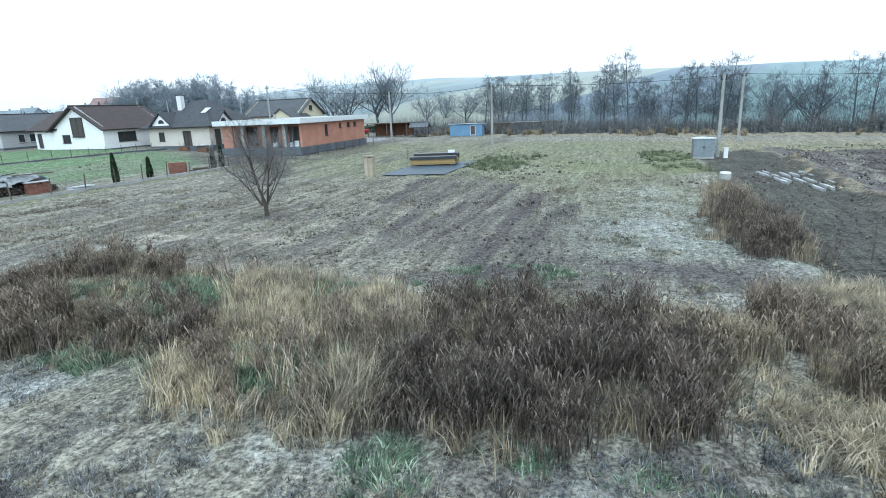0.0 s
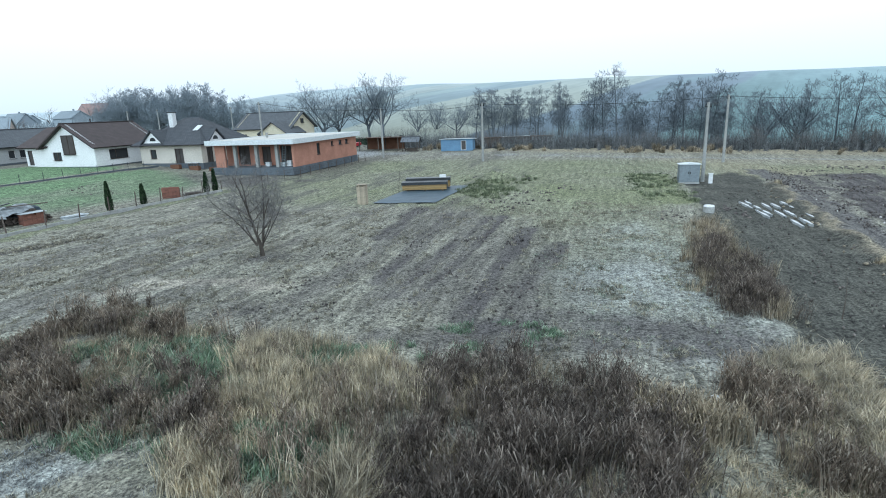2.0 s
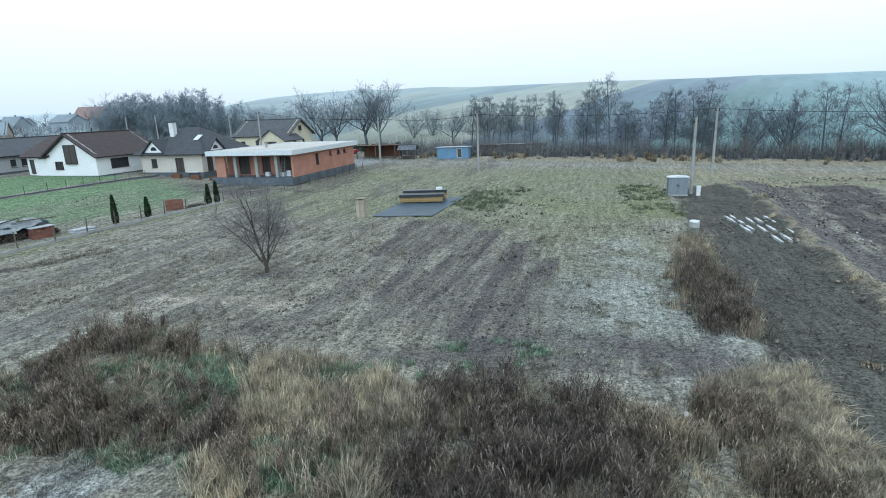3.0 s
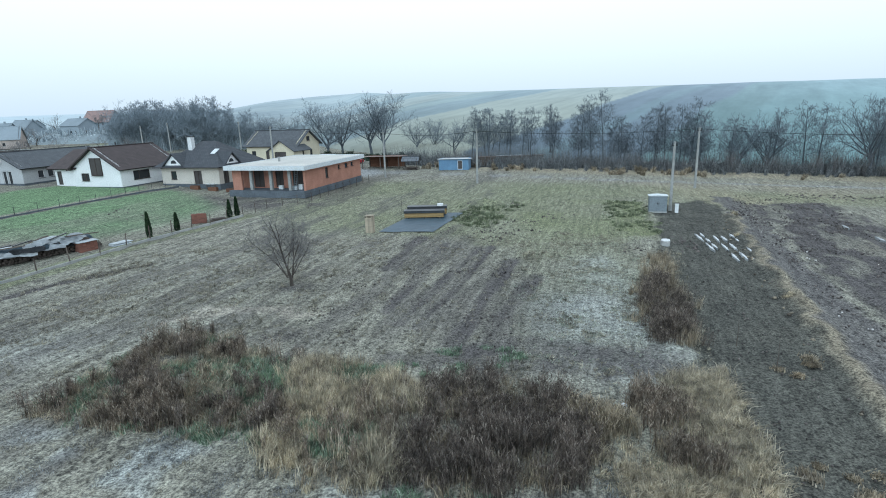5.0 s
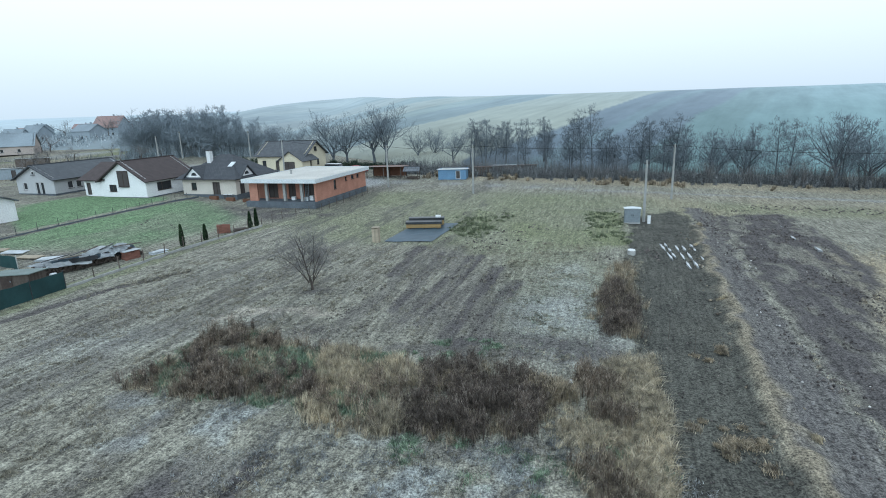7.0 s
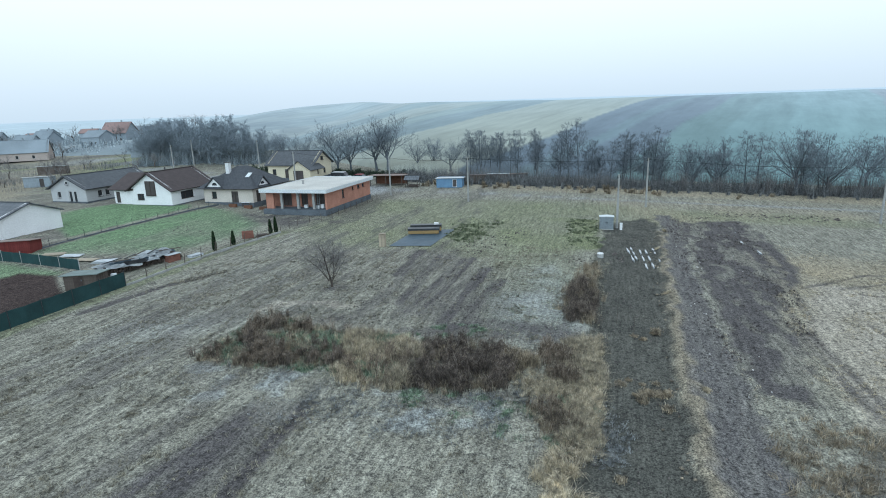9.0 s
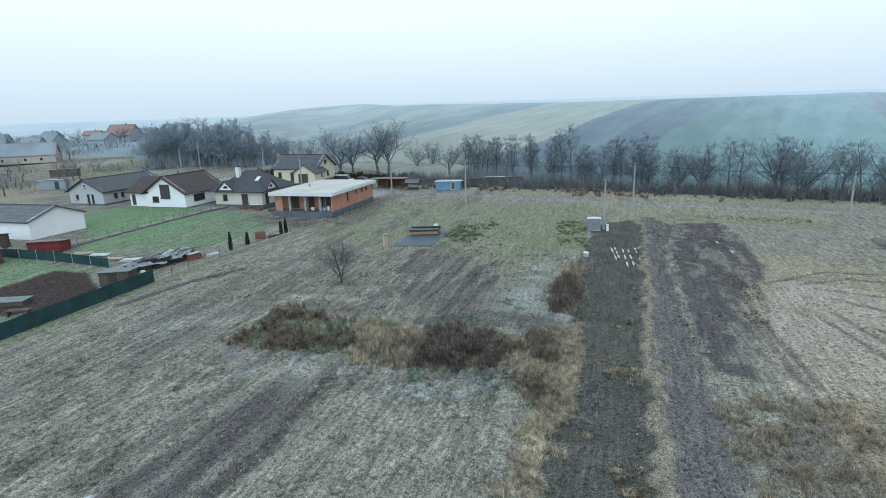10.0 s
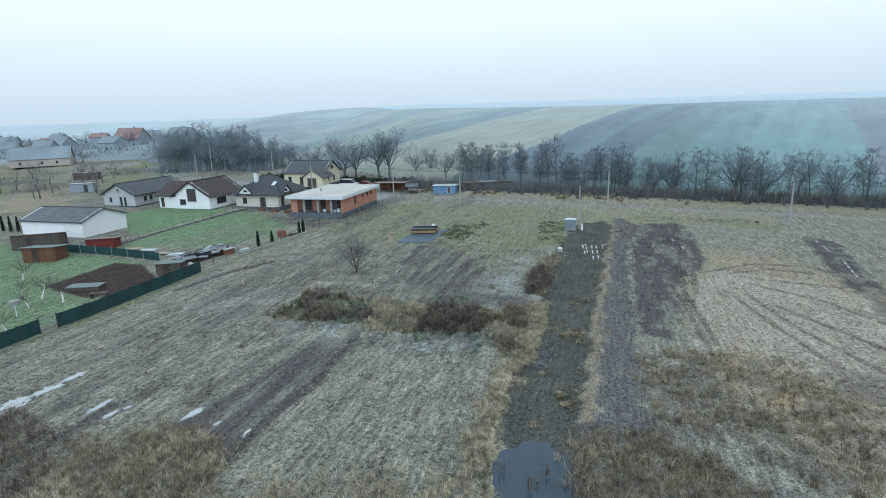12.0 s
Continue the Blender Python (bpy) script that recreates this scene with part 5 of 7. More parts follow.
def blades(x, y, h, width, lean, seed, twigs=0, wind=(0.25, 0.1), short=False, sway=None):
    """Bent stalks, or single-point tufts where short; twigs: small side shoots near the top. All triangles."""
    rng = np.random.RandomState(seed)
    n = len(x)
    z = lie(x, y) - 0.04
    az = rng.uniform(0, 6.283, n)
    ln = np.abs(rng.normal(0, lean, n))
    dx, dy = np.cos(az) * ln + wind[0] * lean, np.sin(az) * ln + wind[1] * lean
    if sway is not None:
        dx, dy = dx * 0.6 + sway[0], dy * 0.6 + sway[1]
        ln = np.hypot(dx, dy)
    fa = rng.uniform(0, 6.283, n)
    w = np.stack([np.cos(fa) * width, np.sin(fa) * width, np.zeros(n)], -1)
    foot = np.stack([x, y, z], -1)
    mid = np.stack([x + dx * h * 0.3, y + dy * h * 0.3, z + h * (0.55 - 0.1 * np.minimum(ln, 1.2) ** 2)], -1)
    tip = np.stack([x + dx * h, y + dy * h, z + h * (1 - 0.35 * np.minimum(ln, 1.2) ** 2)], -1)
    if short:
        return np.stack([foot - w, foot + w, tip], 1).reshape(-1, 3), (np.arange(n) * 3)[:, None] + np.array([[0, 1, 2]])
    V = [np.stack([foot - w, foot + w, mid + w * 0.8, mid - w * 0.8, tip], 1).reshape(-1, 3)]
    base = (np.arange(n) * 5)[:, None]
    F = [base + np.array([[0, 1, 2]]), base + np.array([[0, 2, 3]]), base + np.array([[3, 2, 4]])]
    off = n * 5
    for t in range(twigs):
        f = rng.uniform(0.1, 0.9, n)[:, None]
        q = mid * (1 - f) + tip * f
        a, L = rng.uniform(0, 6.283, n), h * rng.uniform(0.12, 0.3, n)
        e = q + np.stack([np.cos(a) * L * 0.6, np.sin(a) * L * 0.6, L * 0.75], -1)
        k = np.stack([-np.sin(a), np.cos(a), np.zeros(n)], -1) * (width * 1.3)[:, None]
        V.append(np.stack([q, e + k, e - k], 1).reshape(-1, 3))
        F.append((np.arange(n) * 3)[:, None] + np.array([[0, 1, 2]]) + off)
        off += n * 3
    return np.concatenate(V), np.concatenate(F)


def weed_bed(name, poly, n, seed, hgt, width, lean, mat, label, twigs=0, keep=None, wind=(0.25, 0.1), short=False, soft=1.0):
    """One stand of grass or weeds as a single mesh of many blades."""
    rng = np.random.RandomState(seed + 1)
    x, y, i = tufts(poly, n, seed, keep, soft, 9 if short else 22, 0.07 if short else 0.13)
    k = i.max() + 1
    ang, far = rng.uniform(0, 6.283, k), lean * rng.uniform(0.2, 1.1, k)
    sway = ((np.cos(ang) * far)[i], (np.sin(ang) * far)[i])
    h = rng.uniform(hgt[0], hgt[1], len(x)) * (0.55 + 0.75 * fuzz(x, y, 1.3, seed % 17 + 1)) * rng.uniform(0.7, 1.2, k)[i]
    v, f = blades(x, y, h, rng.uniform(0.6, 1.4, len(x)) * width, lean, seed + 2, twigs, wind, short, sway)
    return tagged(new(name, mesh_np(name, v, f, mat)), label, "weeds" if "weed" in name else "grass", kind="stuff")


M_WEED_RED = islands("brown_dead_weeds", [(0, (0.100, 0.078, 0.062)), (0.5, (0.212, 0.176, 0.142)), (1, (0.37, 0.335, 0.285))], translucent=0.35)
M_WEED_DARK = islands("dark_dead_weeds", [(0, (0.070, 0.057, 0.050)), (0.6, (0.155, 0.132, 0.116)), (1, (0.31, 0.28, 0.25))], translucent=0.35)
M_STRAW = islands("pale_straw", [(0, (0.275, 0.238, 0.168)), (0.5, (0.455, 0.41, 0.312)), (1, (0.64, 0.595, 0.49))], translucent=0.35)
M_STRAWDARK = islands("brownish_straw", [(0, (0.150, 0.124, 0.090)), (0.5, (0.300, 0.258, 0.192)), (1, (0.470, 0.425, 0.345))], translucent=0.35)
M_GREENGRASS = islands("frosted_green_grass", [(0, (0.09, 0.16, 0.10)), (0.6, (0.20, 0.29, 0.205)), (1, (0.40, 0.48, 0.41))], translucent=0.35)
M_FROST = islands("frosted_grass", [(0, (0.12, 0.125, 0.125)), (0.5, (0.245, 0.262, 0.27)), (1, (0.43, 0.475, 0.50))], translucent=0.35)
M_FROSTGREEN = islands("frosted_green_turf", [(0, (0.15, 0.168, 0.135)), (0.5, (0.275, 0.31, 0.258)), (1, (0.42, 0.475, 0.42))], translucent=0.35)
M_TURF = islands("meadow_turf", [(0, (0.155, 0.145, 0.115)), (0.5, (0.27, 0.258, 0.208)), (1, (0.40, 0.392, 0.333))], translucent=0.35)


def patchy(seed, scale=1.5, lo=0.34, hi=0.6):
    return lambda x, y: sstep(lo, hi, fuzz(x, y, scale, seed) * 0.65 + fuzz(x, y, scale * 0.4, seed + 1) * 0.35)


W_LEFT = [(-16.2, 13.0), (-15.3, 14.7), (-14.7, 17.2), (-13.8, 19.4), (-12.0, 20.2), (-9.6, 18.7), (-8.0, 17.0), (-5.9, 16.2), (-5.0, 12.8), (-5.6, 10.6), (-7.2, 11.0), (-9.4, 11.2), (-11.6, 11.5), (-13.2, 12.1)]
W_MID = [(-7.6, 17.0), (-5.4, 16.6), (-2.4, 15.0), (-0.4, 13.6), (-0.5, 11.2), (-1.4, 9.6), (-1.4, 8.1), (-3.5, 8.0), (-4.6, 8.6), (-6.0, 9.8), (-6.0, 12)]
W_DARK = [(-0.2, 14.0), (3.1, 14.0), (4.4, 12.6), (5.6, 11.8), (5.4, 10.2), (4.7, 9.0), (4.2, 7.9), (3.1, 7.6), (1.6, 7.3), (-1.6, 8.2), (-1.4, 9.5), (-0.4, 11.2)]
W_RIGHT = [(6.0, 11.6), (8.5, 12.7), (10.5, 14.2), (11.6, 14.0), (10.0, 9.7), (8.4, 6.4), (8.0, 2), (6.6, 1.2), (5.4, 3.5), (5.6, 6.5), (4.6, 8.1), (4.6, 9.6), (4.8, 11.6)]
BRUSH = [(10.6, 17.8), (12.0, 17.2), (13.2, 20.5), (14.8, 26.0), (16.6, 31.8), (16.2, 32.4), (14.0, 28), (11.8, 22.5)]
weed_bed("dead_weeds", W_LEFT, 10000, 101, (0.35, 0.9), 0.010, 0.25, M_WEED_RED, "stand of dry reddish-brown dead weeds", 3, keep=lambda x, y: patchy(3, 1.4, 0.3, 0.5)(x, y) * (1 - 0.95 * patchy(9, 1.8, 0.38, 0.5)(x, y)), soft=0.5)
weed_bed("dry_grass", W_LEFT, 11000, 102, (0.25, 0.6), 0.010, 0.8, M_STRAWDARK, "brownish dry grass among the dead weeds", keep=patchy(5, 1.2, 0.38, 0.52), soft=0.5)
weed_bed("dry_grass", W_LEFT, 7000, 146, (0.25, 0.6), 0.010, 0.9, M_STRAW, "pale bent straw among the dead weeds", keep=patchy(61, 1.0, 0.45, 0.55), soft=0.5)
weed_bed("green_grass", W_LEFT, 17000, 122, (0.15, 0.45), 0.012, 0.8, M_GREENGRASS, "frosted green blades under dead weeds", keep=patchy(9, 1.8, 0.38, 0.5), soft=0.5)
weed_bed("dry_grass", W_MID, 18000, 103, (0.45, 1.05), 0.010, 0.40, M_STRAW, "tall pale straw-coloured dry grass", keep=lambda x, y: patchy(7, 1.5, 0.28, 0.55)(x, y) * (1 - 0.95 * patchy(15, 1.3, 0.38, 0.5)(x, y) * sstep(-1.6, -3.6, x)), soft=0.5)
weed_bed("dry_grass", W_MID, 3000, 123, (0.3, 0.8), 0.010, 0.6, M_STRAWDARK, "brownish matted grass among pale straw", keep=lambda x, y: patchy(11, 1.1)(x, y) * (1 - 0.8 * patchy(15, 1.3, 0.4, 0.6)(x, y) * sstep(-3.6, -5.2, x)), soft=0.5)
weed_bed("dead_weeds", W_MID, 1300, 104, (0.5, 1.1), 0.010, 0.2, M_WEED_RED, "scattered brown stalks in dry grass", 3, keep=patchy(13, 1.6), soft=0.5)
weed_bed("green_grass", [(-8.4, 10.5), (-8.8, 17), (-3.0, 15.5), (-2.2, 9.5)], 17000, 105, (0.2, 0.5), 0.012, 0.7, M_GREENGRASS, "low frosted green grass between dead weeds", keep=patchy(15, 1.3, 0.38, 0.5), soft=0.5)
weed_bed("green_grass", [(-3.0, 5.4), (0.5, 4.6), (4.0, 3.2), (7.4, 1.5), (9.0, 5.5), (7.0, 8.5), (4.4, 6.4), (0.4, 7.6), (-3.0, 8.4)], 7000, 141, (0.1, 0.3), 0.012, 0.9, M_GREENGRASS, "frosted green tufts at the foot of dead weeds", keep=patchy(53, 1.2, 0.45, 0.65), soft=0.5)
weed_bed("green_grass", [(-3.6, 15.6), (-0.6, 17.4), (3.4, 17.4), (4.4, 15.6), (0.0, 15.0)], 3500, 142, (0.1, 0.3), 0.012, 0.9, M_GREENGRASS, "green tufts along the far edge of dead weeds", keep=patchy(55, 1.0, 0.4, 0.6), soft=0.5)
weed_bed("dead_weeds", W_LEFT, 2000, 143, (0.5, 1.1), 0.010, 0.2, M_WEED_DARK, "dark dead stalks in a brown weed stand", 4, keep=patchy(57, 1.4, 0.45, 0.62), soft=0.5)
weed_bed("dead_weeds", W_DARK, 13000, 106, (0.4, 1.0), 0.010, 0.3, M_WEED_DARK, "dense thicket of dark brown dead weeds", 4, keep=patchy(17, 1.5, 0.2, 0.5), soft=0.5)
weed_bed("dry_grass", W_DARK, 9000, 107, (0.35, 0.85), 0.010, 0.6, M_STRAWDARK, "brownish dry grass in a dark weed thicket", keep=patchy(19, 1.0, 0.35, 0.6), soft=0.5)
weed_bed("dry_grass", W_RIGHT, 2500, 108, (0.3, 0.8), 0.010, 0.65, M_STRAWDARK, "matted tan dry grass by the trodden strip", keep=patchy(21, 1.3, 0.28, 0.55), soft=0.5)
weed_bed("dry_grass", W_RIGHT, 17000, 109, (0.25, 0.6), 0.011, 1.0, M_STRAW, "pale dry grass by the trodden strip", keep=patchy(23, 1.2), soft=0.5)
weed_bed("dead_weeds", [(7.0, 12.4), (9.0, 12.6), (9.2, 11.0), (7.4, 10.6)], 1700, 110, (0.5, 1.05), 0.010, 0.2, M_WEED_RED, "clump of brown dead stalks", 3, soft=0.5)
weed_bed("dead_weeds", [(5.2, 11.6), (6.4, 11.6), (6.6, 10.4), (5.2, 10.0)], 1800, 124, (0.4, 0.9), 0.010, 0.3, M_STRAWDARK, "clump of tan dead stalks", 2, soft=0.5)
weed_bed("dead_weeds", BRUSH[:4] + [(14.2, 26.4), (12.6, 25)] + BRUSH[-1:], 5200, 111, (0.5, 1.2), 0.008, 0.3, M_WEED_DARK, "dark brush strip of dead weeds beside the track", 4, soft=0.9, keep=patchy(29, 1.2, 0.2, 0.5))
weed_bed("dry_grass", BRUSH, 6000, 112, (0.35, 1.0), 0.009, 0.5, M_STRAWDARK, "tan grass along the brush strip", soft=1.0)
weed_bed("dead_weeds", [(7.3, 9.6), (8.5, 9.4), (8.5, 8.0), (7.4, 8.0)], 900, 127, (0.45, 1.0), 0.010, 0.25, M_WEED_RED, "clump of brown stalks in matted straw", 3, soft=0.5)
weed_bed("dead_weeds", [(5.4, 5.6), (6.8, 5.8), (7.2, 3.6), (5.8, 3.2)], 1000, 128, (0.4, 0.95), 0.010, 0.3, M_WEED_RED, "brown stalks beside the trodden strip", 3, soft=0.5)
weed_bed("dry_grass", [(9.0, 14.0), (11.8, 14.6), (10.4, 9.0), (8.8, 4.6), (7.6, 1.0), (6.6, 1.0), (7.6, 6.0), (8.6, 10)], 15000, 129, (0.4, 0.75), 0.012, 1.1, M_STRAW, "matted pale straw lying along the trodden strip", soft=0.4)
M_WEEDGREEN = islands("dark_green_weeds", [(0, (0.095, 0.12, 0.075)), (0.6, (0.175, 0.21, 0.135)), (1, (0.29, 0.32, 0.235))], translucent=0.3)
weed_bed("green_weeds", [(1.6, 46.5), (2.6, 55.5), (8.6, 57.5), (9.6, 54.5), (6.8, 47.0), (4.0, 44)], 9000, 147, (0.15, 0.4), 0.022, 0.8, M_WEEDGREEN, "low dark green weeds beside the timber", keep=patchy(63, 1.2, 0.3, 0.7), soft=1.2)
weed_bed("green_weeds", [(20.0, 56.0), (23.6, 55.6), (19.2, 38.5), (15.8, 38.2)], 7000, 148, (0.12, 0.35), 0.022, 0.8, M_WEEDGREEN, "rank green weeds beside the metal cabinet", keep=patchy(65, 1.2, 0.3, 0.7), soft=1.2)
weed_bed("green_weeds", [(6.4, -7), (8.8, -7), (13.2, 5), (16.8, 16), (14.6, 16), (10.6, 5)], 6000, 149, (0.08, 0.25), 0.02, 0.9, M_STRAWDARK, "thin brownish weeds on the trodden strip", keep=patchy(67, 1.8, 0.5, 0.66), soft=0.8)
# edges of the track and the rough corner passed last
weed_bed("dry_grass", [(0.2, -18), (1.6, -10), (4.2, -2), (6.6, 4), (7.0, 3.0), (5.2, -3.0), (3.4, -8.6), (2.2, -13), (2.0, -18)], 12000, 113, (0.3, 0.7), 0.012, 1.1, M_STRAW, "pale matted grass along the trodden strip", keep=lambda x, y: 0.3 + 0.7 * sstep(0.35, 0.6, fuzz(x, y, 1.1, 44)))
weed_bed("dry_grass", [(-10.5, -17), (-9.8, -11.5), (-6, -12.5), (-1, -12), (2.8, -14), (2.4, -19)], 11000, 114, (0.35, 0.7), 0.012, 1.0, M_STRAW, "pale tall grass beside the old wheel rut")
weed_bed("dry_grass", [(-21, -18), (-22.5, -7.5), (-17, -6.2), (-13.4, -7.6), (-11.6, -10), (-12.5, -18)], 9000, 115, (0.4, 0.9), 0.012, 0.8, M_STRAWDARK, "tan tall grass on the rough corner")
weed_bed("dry_grass", [(-20, -18), (-22, -8), (-17, -6.8), (-13.6, -8), (-12, -10), (-12.8, -18)], 14000, 125, (0.4, 0.8), 0.012, 0.9, M_STRAW, "golden tall grass on the rough corner", keep=patchy(33, 1.6))
weed_bed("dead_weeds", [(-34, -16), (-33, -4.5), (-27, -4), (-22, -8.5), (-21, -18)], 7440, 116, (0.5, 1.0), 0.010, 0.3, M_WEED_RED, "brown dead weeds on the rough corner", 3)
weed_bed("dry_grass", [(7.2, -19), (7.6, -11), (9.6, -8.6), (13.2, -9), (16, -12), (17, -19)], 15000, 117, (0.4, 0.85), 0.012, 0.9, M_STRAWDARK, "tan tall grass where the muddy strip ends")
weed_bed("dry_grass", [(13.6, -8), (15.0, -1), (17.5, 4), (28, 0), (36, -8), (34, -18), (16, -18)], 24000, 118, (0.25, 0.6), 0.012, 1.1, M_STRAWDARK, "flattened pale grass beyond the muddy strip", keep=lambda x, y: sstep(0.3, 0.6, fuzz(x, y, 2.4, 45)))
weed_bed("dead_weeds", [(7.6, -19), (8, -11), (12, -9), (17, -2), (24, -4), (34, -12), (33, -19)], 5000, 126, (0.4, 0.9), 0.010, 0.4, M_WEED_RED, "brown dead weeds among flattened grass", 3, keep=patchy(35, 1.8, 0.4, 0.62))
weed_bed("dry_grass", [(9.2, -8), (12.0, -0.6), (15.6, 10), (18.2, 17), (23.5, 31.8), (29.4, 46.8), (30.0, 46), (24.2, 31.6), (18.9, 16.8), (16.3, 9.6), (12.8, -0.8), (10.2, -8)], 7000, 119, (0.2, 0.5), 0.010, 0.8, M_STRAW, "tan grass ridge between the two strips", keep=lambda x, y: sstep(0.4, 0.65, fuzz(x, y, 1.2, 46)))
weed_bed("dry_grass", [(-4, 97), (30, 80), (60, 67), (100, 47), (102, 52), (60, 73), (30, 88), (0, 103)], 14000, 120, (0.4, 1.1), 0.025, 0.8, M_STRAWDARK, "tan dry grass on the brook bank", keep=lambda x, y: sstep(0.35, 0.65, fuzz(x, y, 5, 47)) * sstep(70, 35, x))
weed_bed("dead_weeds", [(-10, 103), (30, 84), (60, 70), (108, 47), (112, 54), (64, 78), (34, 94), (-6, 112)], 11000, 121, (0.5, 1.8), 0.024, 0.5, M_THICKET, "dense dark undergrowth on the brook bank", 3)


def off_soil(x, y):
    w = sstep(2.3, 2.9, line_dist(x, y, PLOT_TRACK)) * sstep(1.7, 2.2, line_dist(x, y, PLOT_ROAD))
    u, v = x * UX + y * UY, x * VX + y * VY
    streak = fuzz(u, v / 6, 0.55, 33) * 0.6 + fuzz(u, v / 2, 1.6, 34) * 0.4
    bare = area(x, y, [(-11, 19), (-4, 34), (-1.5, 44), (4.5, 42), (6, 30), (7, 18)], 4.0) * sstep(0.35, 0.7, fuzz(u, v / 4, 1.3, 9))
    for line, wide in RUTS:
        bare = np.maximum(bare, sstep(wide * 1.1, wide * 0.5, line_dist(x, y, line)))
    bare = np.maximum(bare, area(x, y, [(-13.5, -11), (-9.2, -0.6), (-6.4, 7.5), (-7.8, 9.0), (-10.5, 6.0), (-14.3, -2.5), (-19, -9)], 1.6) * 0.9)
    return w * sstep(0.22, 0.58, streak) * (1 - 0.85 * area(x, y, WEEDS, 0.4)) * (1 - 0.9 * bare)


weed_bed("meadow_turf", [(-30, 10), (-38, -8), (-24, -12), (3, -14), (8, 2), (19, 34), (14, 41), (-8, 41), (-24, 38)], 210000, 130, (0.08, 0.2), 0.02, 1.0, M_TURF, "short tufted winter meadow grass", keep=off_soil, short=True)
weed_bed("frosted_turf", [(-15, 8), (-16, 12), (-8, 11), (-2, 7.8), (3.4, 7), (5.4, 8), (5.6, 3), (1, 3), (-5, 4), (-9, 6)], 34000, 131, (0.06, 0.18), 0.015, 1.0, M_FROST, "flattened grass white with frost", keep=lambda x, y: sstep(0.35, 0.6, fuzz(x, y, 1.0, 48) * 0.6 + fuzz(x, y, 2.6, 49) * 0.4), short=True)
weed_bed("frosted_turf", [(3, 16), (5, 27), (12, 37), (17, 36), (12, 20), (9.6, 15)], 30000, 132, (0.05, 0.14), 0.016, 1.0, M_FROSTGREEN, "pale green frosted meadow grass", keep=off_soil, short=True)
weed_bed("frosted_turf", [(5.2, 8), (8.6, 8.2), (9.4, 2.5), (8.4, 0.8), (5.6, 1.4)], 14000, 145, (0.08, 0.22), 0.013, 1.0, M_FROST, "frosted flattened grass beside the dead weeds", keep=patchy(59, 1.1, 0.35, 0.6), short=True)
weed_bed("meadow_turf", [(16, 6), (34, 40), (60, 30), (48, -8), (30, -10)], 60000, 133, (0.08, 0.2), 0.018, 1.0, M_STRAW, "bleached meadow grass beyond the churned soil", keep=lambda x, y: sstep(0.3, 0.5, fuzz(x, y, 2, 50)) * (1 - area(x, y, CHURNED, 0.5)) * (1 - area(x, y, STRIP_MUDDY, 0.4)) * (1 - area(x, y, CHURNED_EAST, 0.5)), short=True)


# ---------- garden fences ----------
def fence_post(parent, x, y, h, mat=M_DARKSTEEL, r=0.035):
    bm = bmesh.new()
    z = ground_z(x, y)
    tube(bm, (x, y, z - 0.1), (x, y, z + h), r, r, 6)
    part("post", bm, mat, parent)


def mesh_fence(pts, h, label, posts=M_DARKSTEEL, step=2.5):
    """Dark mesh panels between posts, one after another along a line."""
    f = thing("garden_fence", pose(0, 0, 0), label, "fence", "garden fences")
    for (ax, ay), (bx, by) in zip(pts[:-1], pts[1:]):
        n = max(1, round(math.hypot(bx - ax, by - ay) / step))
        for i in range(n):
            x0, y0, x1, y1 = ax + (bx - ax) * i / n, ay + (by - ay) * i / n, ax + (bx - ax) * (i + 1) / n, ay + (by - ay) * (i + 1) / n
            fence_post(f, x0, y0, h + 0.12, posts, 0.045)
            bm = bmesh.new()
            za, zb = ground_z(x0, y0), ground_z(x1, y1)
            k = 6
            nx, ny = (y1 - y0), -(x1 - x0)
            ln = math.hypot(nx, ny)
            rows = []
            for j in range(k + 1):
                t = j / k
                bow = 0.05 * math.sin(t * math.pi) * random.uniform(-1, 1)
                top = h - 0.06 * math.sin(t * math.pi) * random.uniform(0.2, 1)
                x, y, z = x0 + (x1 - x0) * t + nx / ln * bow, y0 + (y1 - y0) * t + ny / ln * bow, za + (zb - za) * t
                rows.append([bm.verts.new((x + nx / ln * o, y + ny / ln * o, z + q)) for q, o in ((0.04, 0), (top, 0), (top, 0.02), (0.04, 0.02))])
            for a, b in zip(rows[:-1], rows[1:]):
                for q in range(4):
                    bm.faces.new((a[q], a[(q + 1) % 4], b[(q + 1) % 4], b[q]))
            bm.faces.new(rows[0])
            bm.faces.new(rows[-1][::-1])
            part("mesh_panel", bm, M_MESH, f)
    fence_post(f, *pts[-1], h + 0.12, posts, 0.045)
    return f


mesh_fence([(-44.3, -11.0), (-42.0, -4.6), (-38.0, 6.7), (-36.6, 10.2)], 1.45, "dark green mesh garden fence beside the meadow")
mesh_fence([(-35.9, 11.6), (-34.7, 14.2), (-29.5, 29.4)], 1.45, "dark green mesh garden fence beside the dug bed")
mesh_fence([(-53.0, 39.6), (-45, 37.2), (-37.1, 34.6)], 1.2, "green mesh fence with pale posts between gardens", M_CONC)

